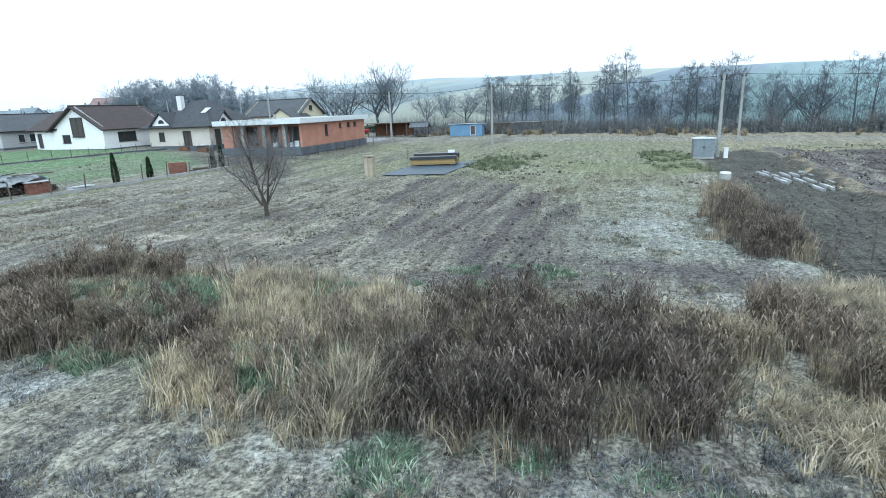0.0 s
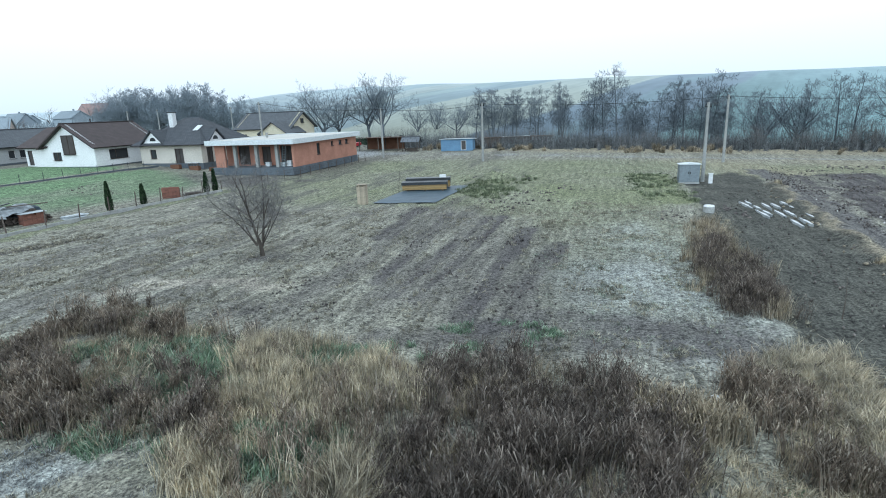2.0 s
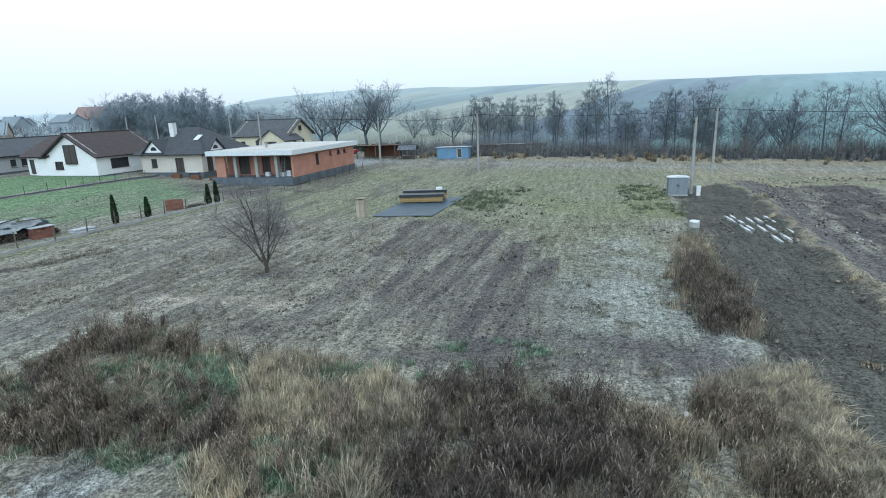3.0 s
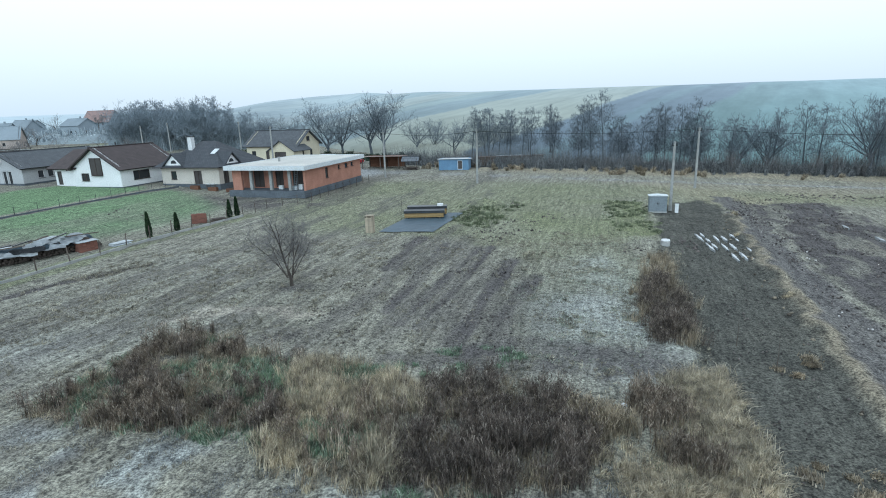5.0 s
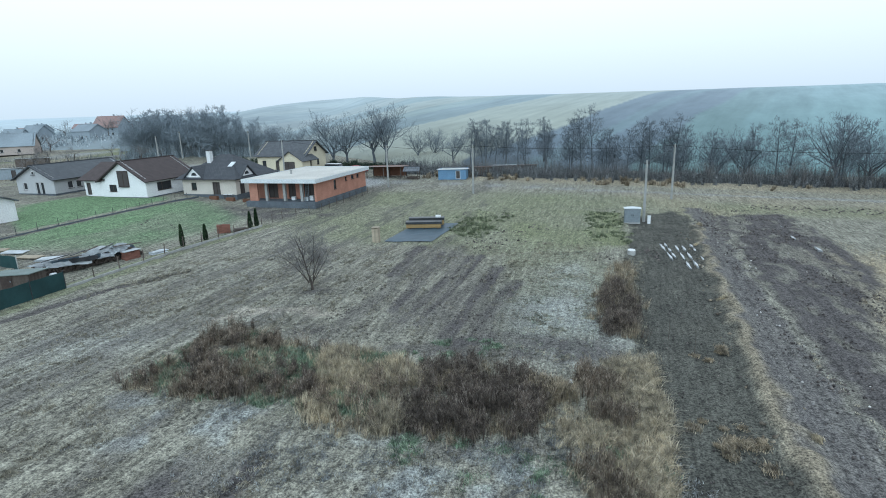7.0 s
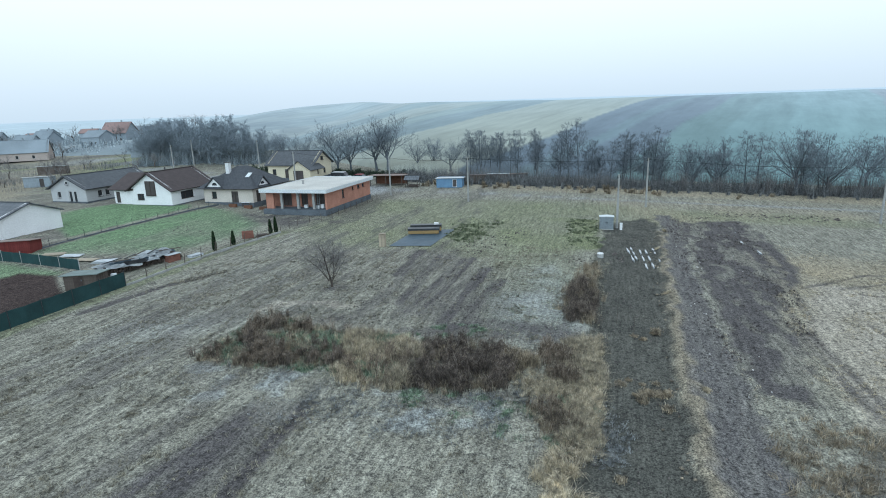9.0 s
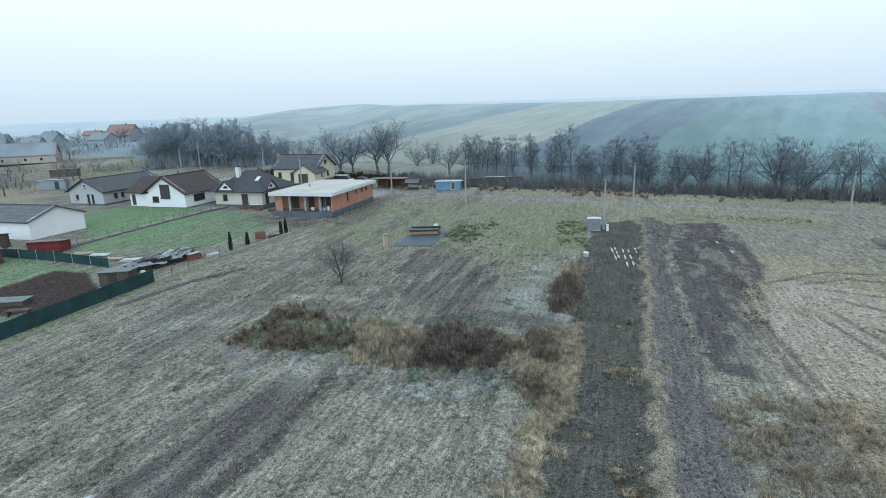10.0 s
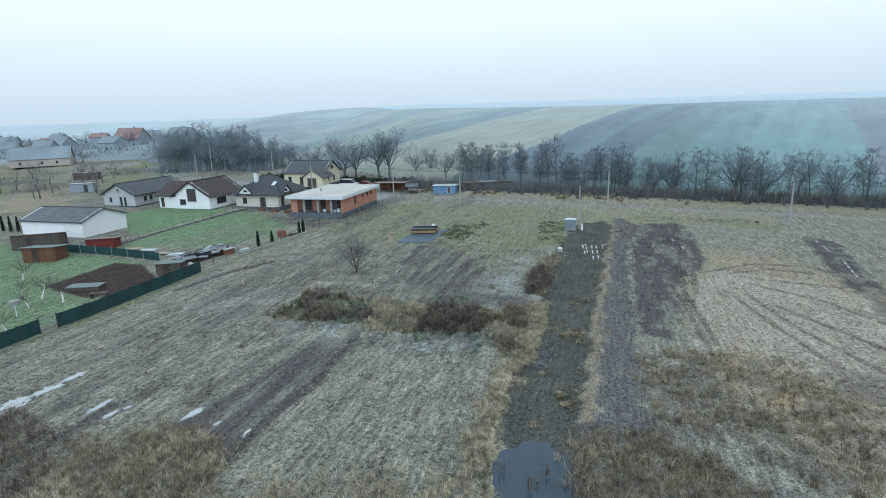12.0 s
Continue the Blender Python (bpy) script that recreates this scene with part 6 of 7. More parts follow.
kerb = thing("garden_edging", pose(0, 0, 0), "low concrete edging with wire between two lawns", "edging")
for (ax, ay), (bx, by) in zip(GARDEN_KERB[:-1], GARDEN_KERB[1:]):
    n = round(math.hypot(bx - ax, by - ay) / 2.5)
    for i in range(n):
        x0, y0, x1, y1 = ax + (bx - ax) * i / n, ay + (by - ay) * i / n, ax + (bx - ax) * (i + 1) / n, ay + (by - ay) * (i + 1) / n
        bm = bmesh.new()
        box(bm, 0, math.hypot(x1 - x0, y1 - y0) - 0.03, -0.05, 0.05, -0.1, 0.14)
        part("kerb", bm, M_PLINTH, kerb, m=pose(x0, y0, ground_z(x0, y0), 0, 0, math.degrees(math.atan2(y1 - y0, x1 - x0))))
        fence_post(kerb, x0, y0, 1.0, M_DARKSTEEL, 0.03)

gate = thing("garden_gate", pose(-36.6, 10.2, ground_z(-36.3, 10.9), 0, 0, 64), "small pale green wire gate in the garden fence", "gate")
bm = bmesh.new()
for a in ((0, 0.04, 0, 1.4), (1.46, 1.5, 0, 1.4)):
    box(bm, a[0], a[1], -0.02, 0.02, a[2] - 0.05, a[3])
box(bm, 0.04, 1.46, -0.02, 0.02, 1.36, 1.4)
box(bm, 0.04, 1.46, -0.02, 0.02, 0.05, 0.09)
part("gate_frame", bm, M_STEEL, gate)
bm = bmesh.new()
for i in range(9):
    box(bm, 0.15 + i * 0.15, 0.165 + i * 0.15, -0.008, 0.008, 0.09, 1.36)
part("bars", bm, M_STEEL, gate)

low = thing("garden_fence", pose(0, 0, 0), "low concrete kerb with weathered wooden posts and wire", "fence", "garden fences")
pts = [(-29.5, 29.4), (-25.6, 41.8), (-20.8, 52.2)]
for (ax, ay), (bx, by) in zip(pts[:-1], pts[1:]):
    n = round(math.hypot(bx - ax, by - ay) / 2.4)
    for i in range(n):
        t0, t1 = i / n, (i + 1) / n
        x0, y0, x1, y1 = ax + (bx - ax) * t0, ay + (by - ay) * t0, ax + (bx - ax) * t1, ay + (by - ay) * t1
        z = ground_z(x0, y0)
        bm = bmesh.new()
        tube(bm, (x0, y0, z - 0.1), (x0 + random.uniform(-0.12, 0.12), y0, z + random.uniform(1.0, 1.5)), 0.05, 0.04, 6)
        part("post", bm, M_OLDWOOD, low)
        bm = bmesh.new()
        ang = math.degrees(math.atan2(y1 - y0, x1 - x0))
        box(bm, 0, math.hypot(x1 - x0, y1 - y0) - 0.02, -0.06, 0.06, -0.1, 0.22)
        part("kerb", bm, M_CONC, low, m=pose(x0, y0, z, 0, 0, ang))
        for q in (0.45, 0.8):
            bm = bmesh.new()
            tube(bm, (x0, y0, z + q), (x1, y1, z + q), 0.006, 0.006, 4)
            part("wire", bm, M_WIRE, low)


# ---------- sheds ----------
def boards(parent, w, d, h, mat, step=0.22, gap=0.012, lean=0.0):
    """Upright boards round a w by d shed; the roof falls by lean to the back."""
    for a, b, m in ((w, 0, pose(0, 0, 0)), (d, 0, pose(w, 0, 0, 0, 0, 90)), (w, 0, pose(w, d, 0, 0, 0, 180)), (d, 0, pose(0, d, 0, 0, 0, -90))):
        n = int(a / step)
        bm = bmesh.new()
        box(bm, 0, a / n - gap, 0, 0.03, 0, 1)
        me = mesh_of("board", bm, mat)
        for i in range(n):
            o = new("board", me)
            o.parent = parent
            pos = m @ pose(a / n * i, 0, -0.05)
            frac = pos.translation.y / d
            o.matrix_basis = pos @ Matrix.Diagonal((1, 1, h - lean * frac + 0.03, 1))
    bm = bmesh.new()
    box(bm, 0.04, w - 0.04, 0.04, d - 0.04, 0, h - lean - 0.05)
    part("lining", bm, M_TRIM, parent)


def lean_roof(parent, w, d, h, lean, mat, over=0.25, label=""):
    roof_slab("roof", [(-over, -over, h + 0.1), (w + over, -over, h + 0.1), (w + over, d + over, h + 0.1 - lean * (d + 2 * over) / d), (-over, d + over, h + 0.1 - lean * (d + 2 * over) / d)], 0.07, mat, parent, label)


def shed(x, y, turn, w, d, h, mat, roofmat, label, lean=0.35, door=True):
    s = thing("garden_shed", plot(x, y, turn), label, "shed")
    boards(s, w, d, h, mat, lean=lean)
    lean_roof(s, w, d, h, lean, roofmat)
    if door:
        bm = bmesh.new()
        box(bm, w * 0.3, w * 0.3 + 0.8, -0.04, -0.005, 0.02, min(1.8, h - 0.2))
        dr = part("door", bm, M_FRAME_DARK, s)
        bm = bmesh.new()
        box(bm, w * 0.3 + 0.68, w * 0.3 + 0.74, -0.09, -0.04, 0.9, 1.0)
        part("handle", bm, M_STEEL, dr)
    return s


M_ROOFGREEN = mottled("grey_green_roof_felt", (0.20, 0.25, 0.24), 0.85, 1.12, 7, 0.8, 0.8)
M_ROOFRUST = mottled("rusty_sheet_roof", (0.26, 0.20, 0.18), 0.8, 1.15, 8, 0.8, 0.7)
shed(-50.6, 40.6, 8, 3.9, 2.4, 1.5, M_REDWOOD, M_ROOFRUST, "low red painted board shed", 0.3, False)
shed(-55.6, 34.8, 0, 4.4, 2.6, 2.0, M_BROWNWOOD, M_ROOFGREEN, "brown board shed with a felt roof", 0.3)
shed(-61.6, 41.0, 14, 6.2, 3.0, 2.2, M_OLDWOOD, M_ROOFRUST, "long weathered shed with a reddish sheet roof", 0.5)
shed(-34.5, 28.2, 6, 2.9, 2.2, 1.45, M_OLDWOOD, M_ROOFGREEN, "small dark shed with a grey-green roof by the fence", 0.2)

# raised cold frame and its sheets in the dug bed
frame_ob = thing("cold_frame", plot(-42.4, 22.9, 4), "flat grey-green cold frame lid on the dug bed", "cold frame")
bm = bmesh.new()
box(bm, 0, 3.6, 0, 1.5, -0.15, 0.28)
part("frame", bm, M_OLDWOOD, frame_ob)
bm = bmesh.new()
box(bm, -0.1, 3.7, -0.1, 1.6, 0.285, 0.34)
part("lid", bm, M_ROOFGREEN, frame_ob)
bench = thing("garden_bench", plot(-38.0, 19.9, 8), "low weathered bench by the fence", "bench")
bm = bmesh.new()
box(bm, 0, 1.9, 0, 0.7, 0.5, 0.57)
part("seat", bm, M_OLDWOOD, bench)
for x in (0.1, 1.7):
    bm = bmesh.new()
    box(bm, x, x + 0.1, 0.05, 0.65, -0.1, 0.5)
    part("leg", bm, M_OLDWOOD, bench)


def slab_stack(x, y, turn, w, d, n, mat, label, name="plank_pile", category="pile", jitter=0.15, th=0.06):
    s = thing(name, plot(x, y, turn), label, category)
    bm = bmesh.new()
    box(bm, 0, w, 0, d, 0, th)
    me = mesh_of("sheet", bm, mat)
    for i in range(n):
        o = new("sheet", me)
        o.parent = s
        o.matrix_basis = pose(random.uniform(-jitter, jitter), random.uniform(-jitter, jitter), 0.0 + i * (th + 0.01), random.uniform(-2, 2) if i else 0, random.uniform(-2, 2) if i else 0, random.uniform(-8, 8))
    return s


# boards and sheets laid behind the inner fence
for i, (x, y) in enumerate(((-44.6, 39.6), (-42.2, 39.2), (-39.8, 37.8), (-37.4, 37.0), (-35.6, 36.0))):
    slab_stack(x, y, 10 - i * 4, 2.2, 1.1, 2, M_PALETARP if i % 2 else M_PALEWOOD, "pale boards lying on the grass", jitter=0.1)

# the woodpile under plastic sheets along the fence
pile = thing("wood_pile", plot(-33.4, 32.2, 59), "long woodpile under loose silvery, blue and black sheets", "woodpile")
log = bmesh.new()
tube(log, (0, 0, 0), (0, 1.5, 0), 0.1, 0.085, 7)
me = mesh_of("log", log, M_OLDWOOD)
for row in range(5):
    for i in range(40 - row):
        o = new("log", me)
        o.parent = pile
        o.matrix_basis = pose(0.1 + i * 0.225 + (row % 2) * 0.1, random.uniform(-0.12, 0.12), 0.1 + row * 0.18)
for i in range(13):
    bm = bmesh.new()
    wide, deep = random.uniform(1.6, 2.6), random.uniform(1.3, 1.9)
    rows = [[bm.verts.new((a * wide / 6, b * deep / 4, 0.05 * math.sin(a * 1.7 + b * 2.3 + i) - (0.38 if b == 0 else 0.12 if b == 4 else 0))) for b in range(5)] for a in range(7)]
    for p, q in zip(rows[:-1], rows[1:]):
        for k in range(4):
            bm.faces.new((p[k], q[k], q[k + 1], p[k + 1]))
    bmesh.ops.solidify(bm, geom=bm.faces, thickness=0.02)
    part("plastic_sheet", bm, (M_PALETARP, M_PALETARP, M_TARP, M_FASCIA, M_BLACKFILM)[i % 5], pile, m=pose(i * 0.6 - 0.2, random.uniform(-0.5, 0.0), 1.03 + 0.05 * (i % 3) + random.uniform(0, 0.1), random.uniform(-14, 8), random.uniform(-7, 7), random.uniform(-25, 25)))
for i in range(6):
    bm = bmesh.new()
    box(bm, 0, random.uniform(1.6, 2.6), -0.06, 0.06, 0, 0.07)
    part("weight_board", bm, M_OLDWOOD if i % 2 else M_BLACKFILM, pile, m=pose(0.4 + i * 1.2, random.uniform(0, 0.8), 1.24, 0, random.uniform(-4, 4), random.uniform(-50, 40)))


def brick_pile(x, y, turn, nx, ny, nz, label, cover=False):
    s = thing("brick_pile", plot(x, y, turn), label, "brick pile", "brick piles")
    bm = bmesh.new()
    box(bm, 0, 0.28, 0, 0.14, 0, 0.13)
    bmesh.ops.bevel(bm, geom=bm.edges, offset=0.008, segments=1)
    me = mesh_of("brick", bm, M_BLOCK)
    for k in range(nz):
        for i in range(nx):
            for j in range(ny):
                if k == nz - 1 and random.random() < 0.3:
                    continue
                o = new("brick", me)
                o.parent = s
                o.matrix_basis = pose(i * 0.29, j * 0.15, k * 0.135 - 0.02, 0, 0, random.uniform(-4, 4))
    if cover:
        bm = bmesh.new()
        box(bm, -0.1, nx * 0.29 + 0.1, -0.1, ny * 0.15 + 0.1, nz * 0.135 + 0.0, nz * 0.135 + 0.04)
        part("cover_board", bm, M_PALETARP, s)


brick_pile(-29.2, 37.6, 60, 5, 5, 6, "covered pile of old red bricks by the kerb", True)
brick_pile(-24.9, 48.8, 20, 5, 5, 7, "pile of orange bricks beside the thujas")
slab_stack(-27.6, 39.6, 60, 1.6, 0.8, 3, M_PALETARP, "grey sheets lying beside the kerb")
slab_stack(-22.9, 49.2, 30, 1.3, 0.8, 5, M_OLDWOOD, "rough boards piled beside the orange bricks")
barrel = thing("barrel", plot(-31.4, 30.9, 0), "pale blue plastic barrel by the small shed", "barrel")
bm = bmesh.new()
for a, b, r0, r1 in ((0, 0.12, 0.27, 0.3), (0.12, 0.7, 0.3, 0.3), (0.7, 0.85, 0.3, 0.25)):
    tube(bm, (0, 0, a), (0, 0, b), r0, r1, 14)
part("drum", bm, M_FASCIA, barrel)


# ---------- thujas and orchard ----------
def thuja(x, y, h, seed):
    rng = np.random.RandomState(seed)
    t = thing("thuja", plot(x, y, seed * 40), "slim dark green columnar thuja", "shrub", "columnar thujas")
    bm = bmesh.new()
    tube(bm, (0, 0, -0.1), (0, 0, h * 0.8), 0.04, 0.01, 6)
    part("trunk", bm, M_BARK, t)
    n = 1500
    f = rng.rand(n) ** 0.8
    z = f * h
    r = 0.30 * np.sqrt(np.clip(1 - f, 0.0, 1)) * (0.35 + 0.65 * np.sqrt(rng.rand(n))) * (0.7 + 0.3 * np.minimum(1, f * 6))
    a = rng.rand(n) * 6.283
    p = np.stack([np.cos(a) * r, np.sin(a) * r, z], -1)
    d = np.stack([np.cos(a) * 0.05, np.sin(a) * 0.05, 0.17 + 0 * a], -1) * rng.uniform(0.7, 1.3, n)[:, None]
    b = rng.rand(n) * 6.283
    w = np.stack([np.cos(b), np.sin(b), 0 * b], -1) * 0.03
    V = np.stack([p - w, p + w, p + d], 1).reshape(-1, 3)
    ob = new("foliage", mesh_np("foliage", V, (np.arange(n) * 3)[:, None] + np.array([[0, 1, 2]]), M_THUJA))
    ob.parent = t


for i, (x, y, h) in enumerate(((-26.2, 42.9, 2.3), (-24.9, 45.6, 1.7), (-22.0, 51.6, 1.9), (-21.5, 52.4, 2.1))):
    thuja(x, y, h, i + 1)
for i in range(5):
    thuja(-75.0 + i * 1.6, 55.5 - i * 0.4, 2.6, i + 9)

ORCH = dict(SHRUB, count=(7, 5, 4), angle=(55, 45, 45), ratio=(1.5, 0.6, 0.55), least=0.008, start=(0.6, 0.2, 0.15))
orchard = None
for i, (x, y) in enumerate(((-46.6, 21.7), (-43.4, 20.3), (-40.3, 19.1), (-42.8, 17.5), (-40.3, 11.0), (-50.5, 27.5), (-58.5, 30.0), (-49, 14), (-54, 20))):
    m = at(x, y, i * 70)
    if orchard is None:
        orchard = tree("orchard_tree", m, 150, ORCH, [(0, 0, 0.05, 0.05, 0.9, 0.075)], M_LIME, "small bare fruit tree with a limewashed trunk", "tree", "orchard trees", M_BARK, 2.6)
        t = orchard
    else:
        t = copy_thing(orchard, m)
    s = 1.15 if i % 3 else 0.85
    t.scale = (s, s, s)

tank = thing("water_tank", plot(-42.2, 14.9), "round grey water tub on a white post", "tub")
bm = bmesh.new()
tube(bm, (0, 0, -0.1), (0, 0, 1.3), 0.05, 0.05, 8)
part("post", bm, M_PLASTIC, tank)
bm = bmesh.new()
tube(bm, (0, 0, 1.3), (0, 0, 1.75), 0.42, 0.5, 18)
part("tub", bm, M_CONC, tank)

for x, y, h in ((-3.6, 51.0, 1.7), (14.0, 17.2, 1.5), (14.4, 14.8, 1.5)):
    st = tree("sapling" if x < 0 else "wooden_stake", at(x, y), int(h * 100 + x), dict(SHRUB, levels=2 if x < 0 else 1, count=(7,), ratio=(0.35,)), [(0, 0, 0.02, 0.02, h, 0.025)], M_BARK, "thin bare sapling on the meadow" if x < 0 else "thin weathered stake in the grass", "tree" if x < 0 else "stake")

# ---------- yard beyond the bungalow ----------
blue = thing("utility_shed", plot(1.0, 92.6, -10), "blue painted flat-roofed utility shed", "shed")
shell(blue, 5.4, 4.0, 1.9, M_BLUE, {"front": [(3.4, 4.3, 0.1, 1.7, "door")]}, M_FRAME_WHITE, 0.0)
lean_roof(blue, 5.4, 4.0, 1.95, 0.25, M_FASCIA)

port = thing("carport", plot(-13.6, 97.2, -12), "open timber carport with a dark flat roof", "carport")
for x in (0.1, 3.6, 7.2):
    for y in (0.1, 4.4):
        bm = bmesh.new()
        box(bm, x, x + 0.14, y, y + 0.14, -0.1, 2.3)
        part("post", bm, M_OLDWOOD, port)
bm = bmesh.new()
box(bm, 0.1, 7.3, 4.55, 4.62, 0, 2.2)
part("back_wall", bm, M_BROWNWOOD, port)
lean_roof(port, 7.4, 4.6, 2.3, 0.25, M_ROOFRUST, 0.4)
store = thing("wood_store", plot(-5.6, 94.2, -12), "open wood store with a sagging tin roof", "shed")
for x in (0.0, 2.6):
    for y in (0.0, 1.8):
        bm = bmesh.new()
        tube(bm, (x, y, -0.1), (x, y, 1.9), 0.06, 0.05, 6)
        part("post", bm, M_OLDWOOD, store)
gable_roof(store, 0, 2.7, 0, 1.9, 1.8, 2.4, 0.3, M_SHEET, "x", 0.06)
slab_stack(-5.0, 94.6, -12, 2.0, 1.0, 8, M_OLDWOOD, "stacked rough firewood boards")
for i, (x, y, w) in enumerate(((8.5, 99, 3.4), (12.6, 100.5, 4.6), (17.5, 100.0, 4.0))):
    shed(x, y, -14 + i * 6, w, 2.4, 1.7, M_OLDWOOD, M_ROOFRUST if i != 1 else M_FASCIA, "low ramshackle shed among scrap in the brook yard", 0.2, False)


def car(x, y, turn, paint, label, van=False):
    c = thing("car", plot(x, y, turn), label, "car", "parked cars")
    L, W, H = (4.9, 1.9, 1.9) if van else (4.2, 1.75, 1.45)
    bm = bmesh.new()
    prof = [(0, 0.35), (L, 0.35), (L, 0.85), (L * 0.93, 0.95), (L * 0.02, 0.95), (0, 0.8)]
    prism(bm, prof, 0, W)
    bmesh.ops.bevel(bm, geom=bm.edges, offset=0.08, segments=2)
    part("body", bm, paint, c)
    cab = [(L * 0.05, 0.93), (L * 0.76, 0.93), (L * 0.6, H), (L * 0.16, H)] if not van else [(L * 0.02, 0.93), (L * 0.84, 0.93), (L * 0.72, H), (L * 0.02, H)]
    bm = bmesh.new()
    prism(bm, cab, 0.12, W - 0.12)
    bmesh.ops.bevel(bm, geom=bm.edges, offset=0.05, segments=2)
    part("windows", bm, M_GLASS, c)
    bm = bmesh.new()
    prism(bm, [(cab[3][0] + 0.05, H), (cab[2][0] - 0.05, H), (cab[2][0] - 0.1, H + 0.06), (cab[3][0] + 0.1, H + 0.06)], 0.15, W - 0.15)
    part("roof", bm, paint, c)
    for wx in (L * 0.19, L * 0.8):
        for wy in (0.02, W - 0.2):
            bm = bmesh.new()
            tube(bm, (wx, wy, 0.31), (wx, wy + 0.18, 0.31), 0.31, 0.31, 14)
            wh = part("wheel", bm, M_BLACKFILM, c)
            bm = bmesh.new()
            tube(bm, (wx, wy - 0.01, 0.31), (wx, wy + 0.19, 0.31), 0.17, 0.17, 10)
            part("rim", bm, M_STEEL, wh)


M_REDPAINT = mottled("red_car_paint", (0.34, 0.03, 0.04), 0.9, 1.1, 5, 0.6, 0.3)
car(-19.0, 108.0, -24, M_REDPAINT, "dark red car parked by the lane")
car(-24.4, 109.6, -20, M_PLASTIC, "white van parked by the cream house", True)

# hedge behind the yard
hp = [(-50, 124), (-20, 117), (-4, 112), (-3, 113.2), (-19, 118.4), (-49.5, 125.4)]
weed_bed("clipped_hedge", hp, 16000, 140, (1.0, 1.7), 0.05, 0.3, islands("dark_hedge_leaves", [(0, (0.03, 0.05, 0.04)), (1, (0.09, 0.12, 0.09))]), "dark evergreen hedge behind the yard", 2)["category"] = "hedge"

# things on the terrace of the beige house
tt = thing("garden_table", plot(-33.2, 73.0, -18), "garden table with a pale cloth on the terrace", "table")
bm = bmesh.new()
box(bm, 0, 1.7, 0, 0.9, 0.7, 0.78)
part("tabletop", bm, M_PLASTIC, tt)
for x in (0.08, 1.54):
    for y in (0.08, 0.74):
        bm = bmesh.new()
        box(bm, x, x + 0.08, y, y + 0.08, -0.05, 0.7)
        part("leg", bm, M_OLDWOOD, tt)
for i in range(3):
    pl = thing("planter", plot(-35.2 + i * 2.9, 72.4 - i * 0.9, -18), "dark wooden planter with bare twigs on the terrace", "planter", "terrace planters")
    bm = bmesh.new()
    box(bm, 0, 1.4, 0, 0.5, -0.05, 0.5)
    bmesh.ops.bevel(bm, geom=bm.edges, offset=0.02, segments=1)
    part("box", bm, M_BROWNWOOD, pl)
    bm = bmesh.new()
    for k in range(14):
        x, y = random.uniform(0.1, 1.3), random.uniform(0.1, 0.4)
        tube(bm, (x, y, 0.45), (x + random.uniform(-0.2, 0.2), y + random.uniform(-0.1, 0.1), random.uniform(0.8, 1.2)), 0.012, 0.004, 4)
    part("twigs", bm, M_BARK, pl)

# ---------- small things on the meadow and the strips ----------
cover = thing("manhole_cover", plot(18.2, 35.2, 0, 0.35), "white round drain cover on a soil mound", "cover")
bm = bmesh.new()
tube(bm, (0, 0, -0.4), (0, 0, 0.14), 0.36, 0.36, 20)
part("collar", bm, M_CONC, cover)
bm = bmesh.new()
tube(bm, (0, 0, 0.14), (0, 0, 0.22), 0.34, 0.31, 20)
part("lid", bm, M_PLASTIC, cover)


def puddle(x, y, L, W, turn, seed, label="pale ice-filled rut holding meltwater"):
    n = 36
    rng = np.random.RandomState(seed)
    r = 0.38 + 0.62 * rng.rand(n)
    bm = bmesh.new()
    c, s = math.cos(math.radians(turn)), math.sin(math.radians(turn))
    top, low = [], []
    for i in range(n):
        a = 6.28319 * i / n
        px, py = math.cos(a) * L / 2 * r[i], math.sin(a) * W / 2 * r[(i * 3) % n]
        X, Y = x + px * c - py * s, y + px * s + py * c
        z = ground_z(X, Y) + 0.03
        top.append(bm.verts.new((X, Y, z + 0.02)))
        low.append(bm.verts.new((X, Y, z - 0.3)))
    bm.faces.new(top)
    for i in range(n):
        bm.faces.new((top[i], low[i], low[(i + 1) % n], top[(i + 1) % n]))
    ob = part("puddle", bm, M_ICE, None)
    tagged(ob, label, "puddle", "frozen puddles")


M_ICE, n_, l_, b_ = material("wet_ice", 0.12)
b_.inputs["Base Color"].default_value = (0.40, 0.43, 0.44, 1)
b_.inputs["Specular IOR Level"].default_value = 0.6
for i, (x, y, L, W, tn) in enumerate(((-29.7, -2.6, 2.9, 1.7, 60), (-28.7, -0.9, 3.2, 1.2, 63), (-27.9, 1.2, 2.9, 1.0, 66), (-29.0, -3.0, 1.2, 0.5, 60), (-23.3, -3.4, 2.8, 0.6, 68), (-21.9, -4.5, 1.6, 0.6, 65), (-21.2, -3.7, 0.7, 0.35, 60), (-16.3, -4.8, 2.3, 0.75, 60), (-14.2, -6.1, 0.8, 0.35, 60), (-11.9, -7.2, 1.1, 0.35, 75))):
    puddle(x, y, L, W, tn, i)
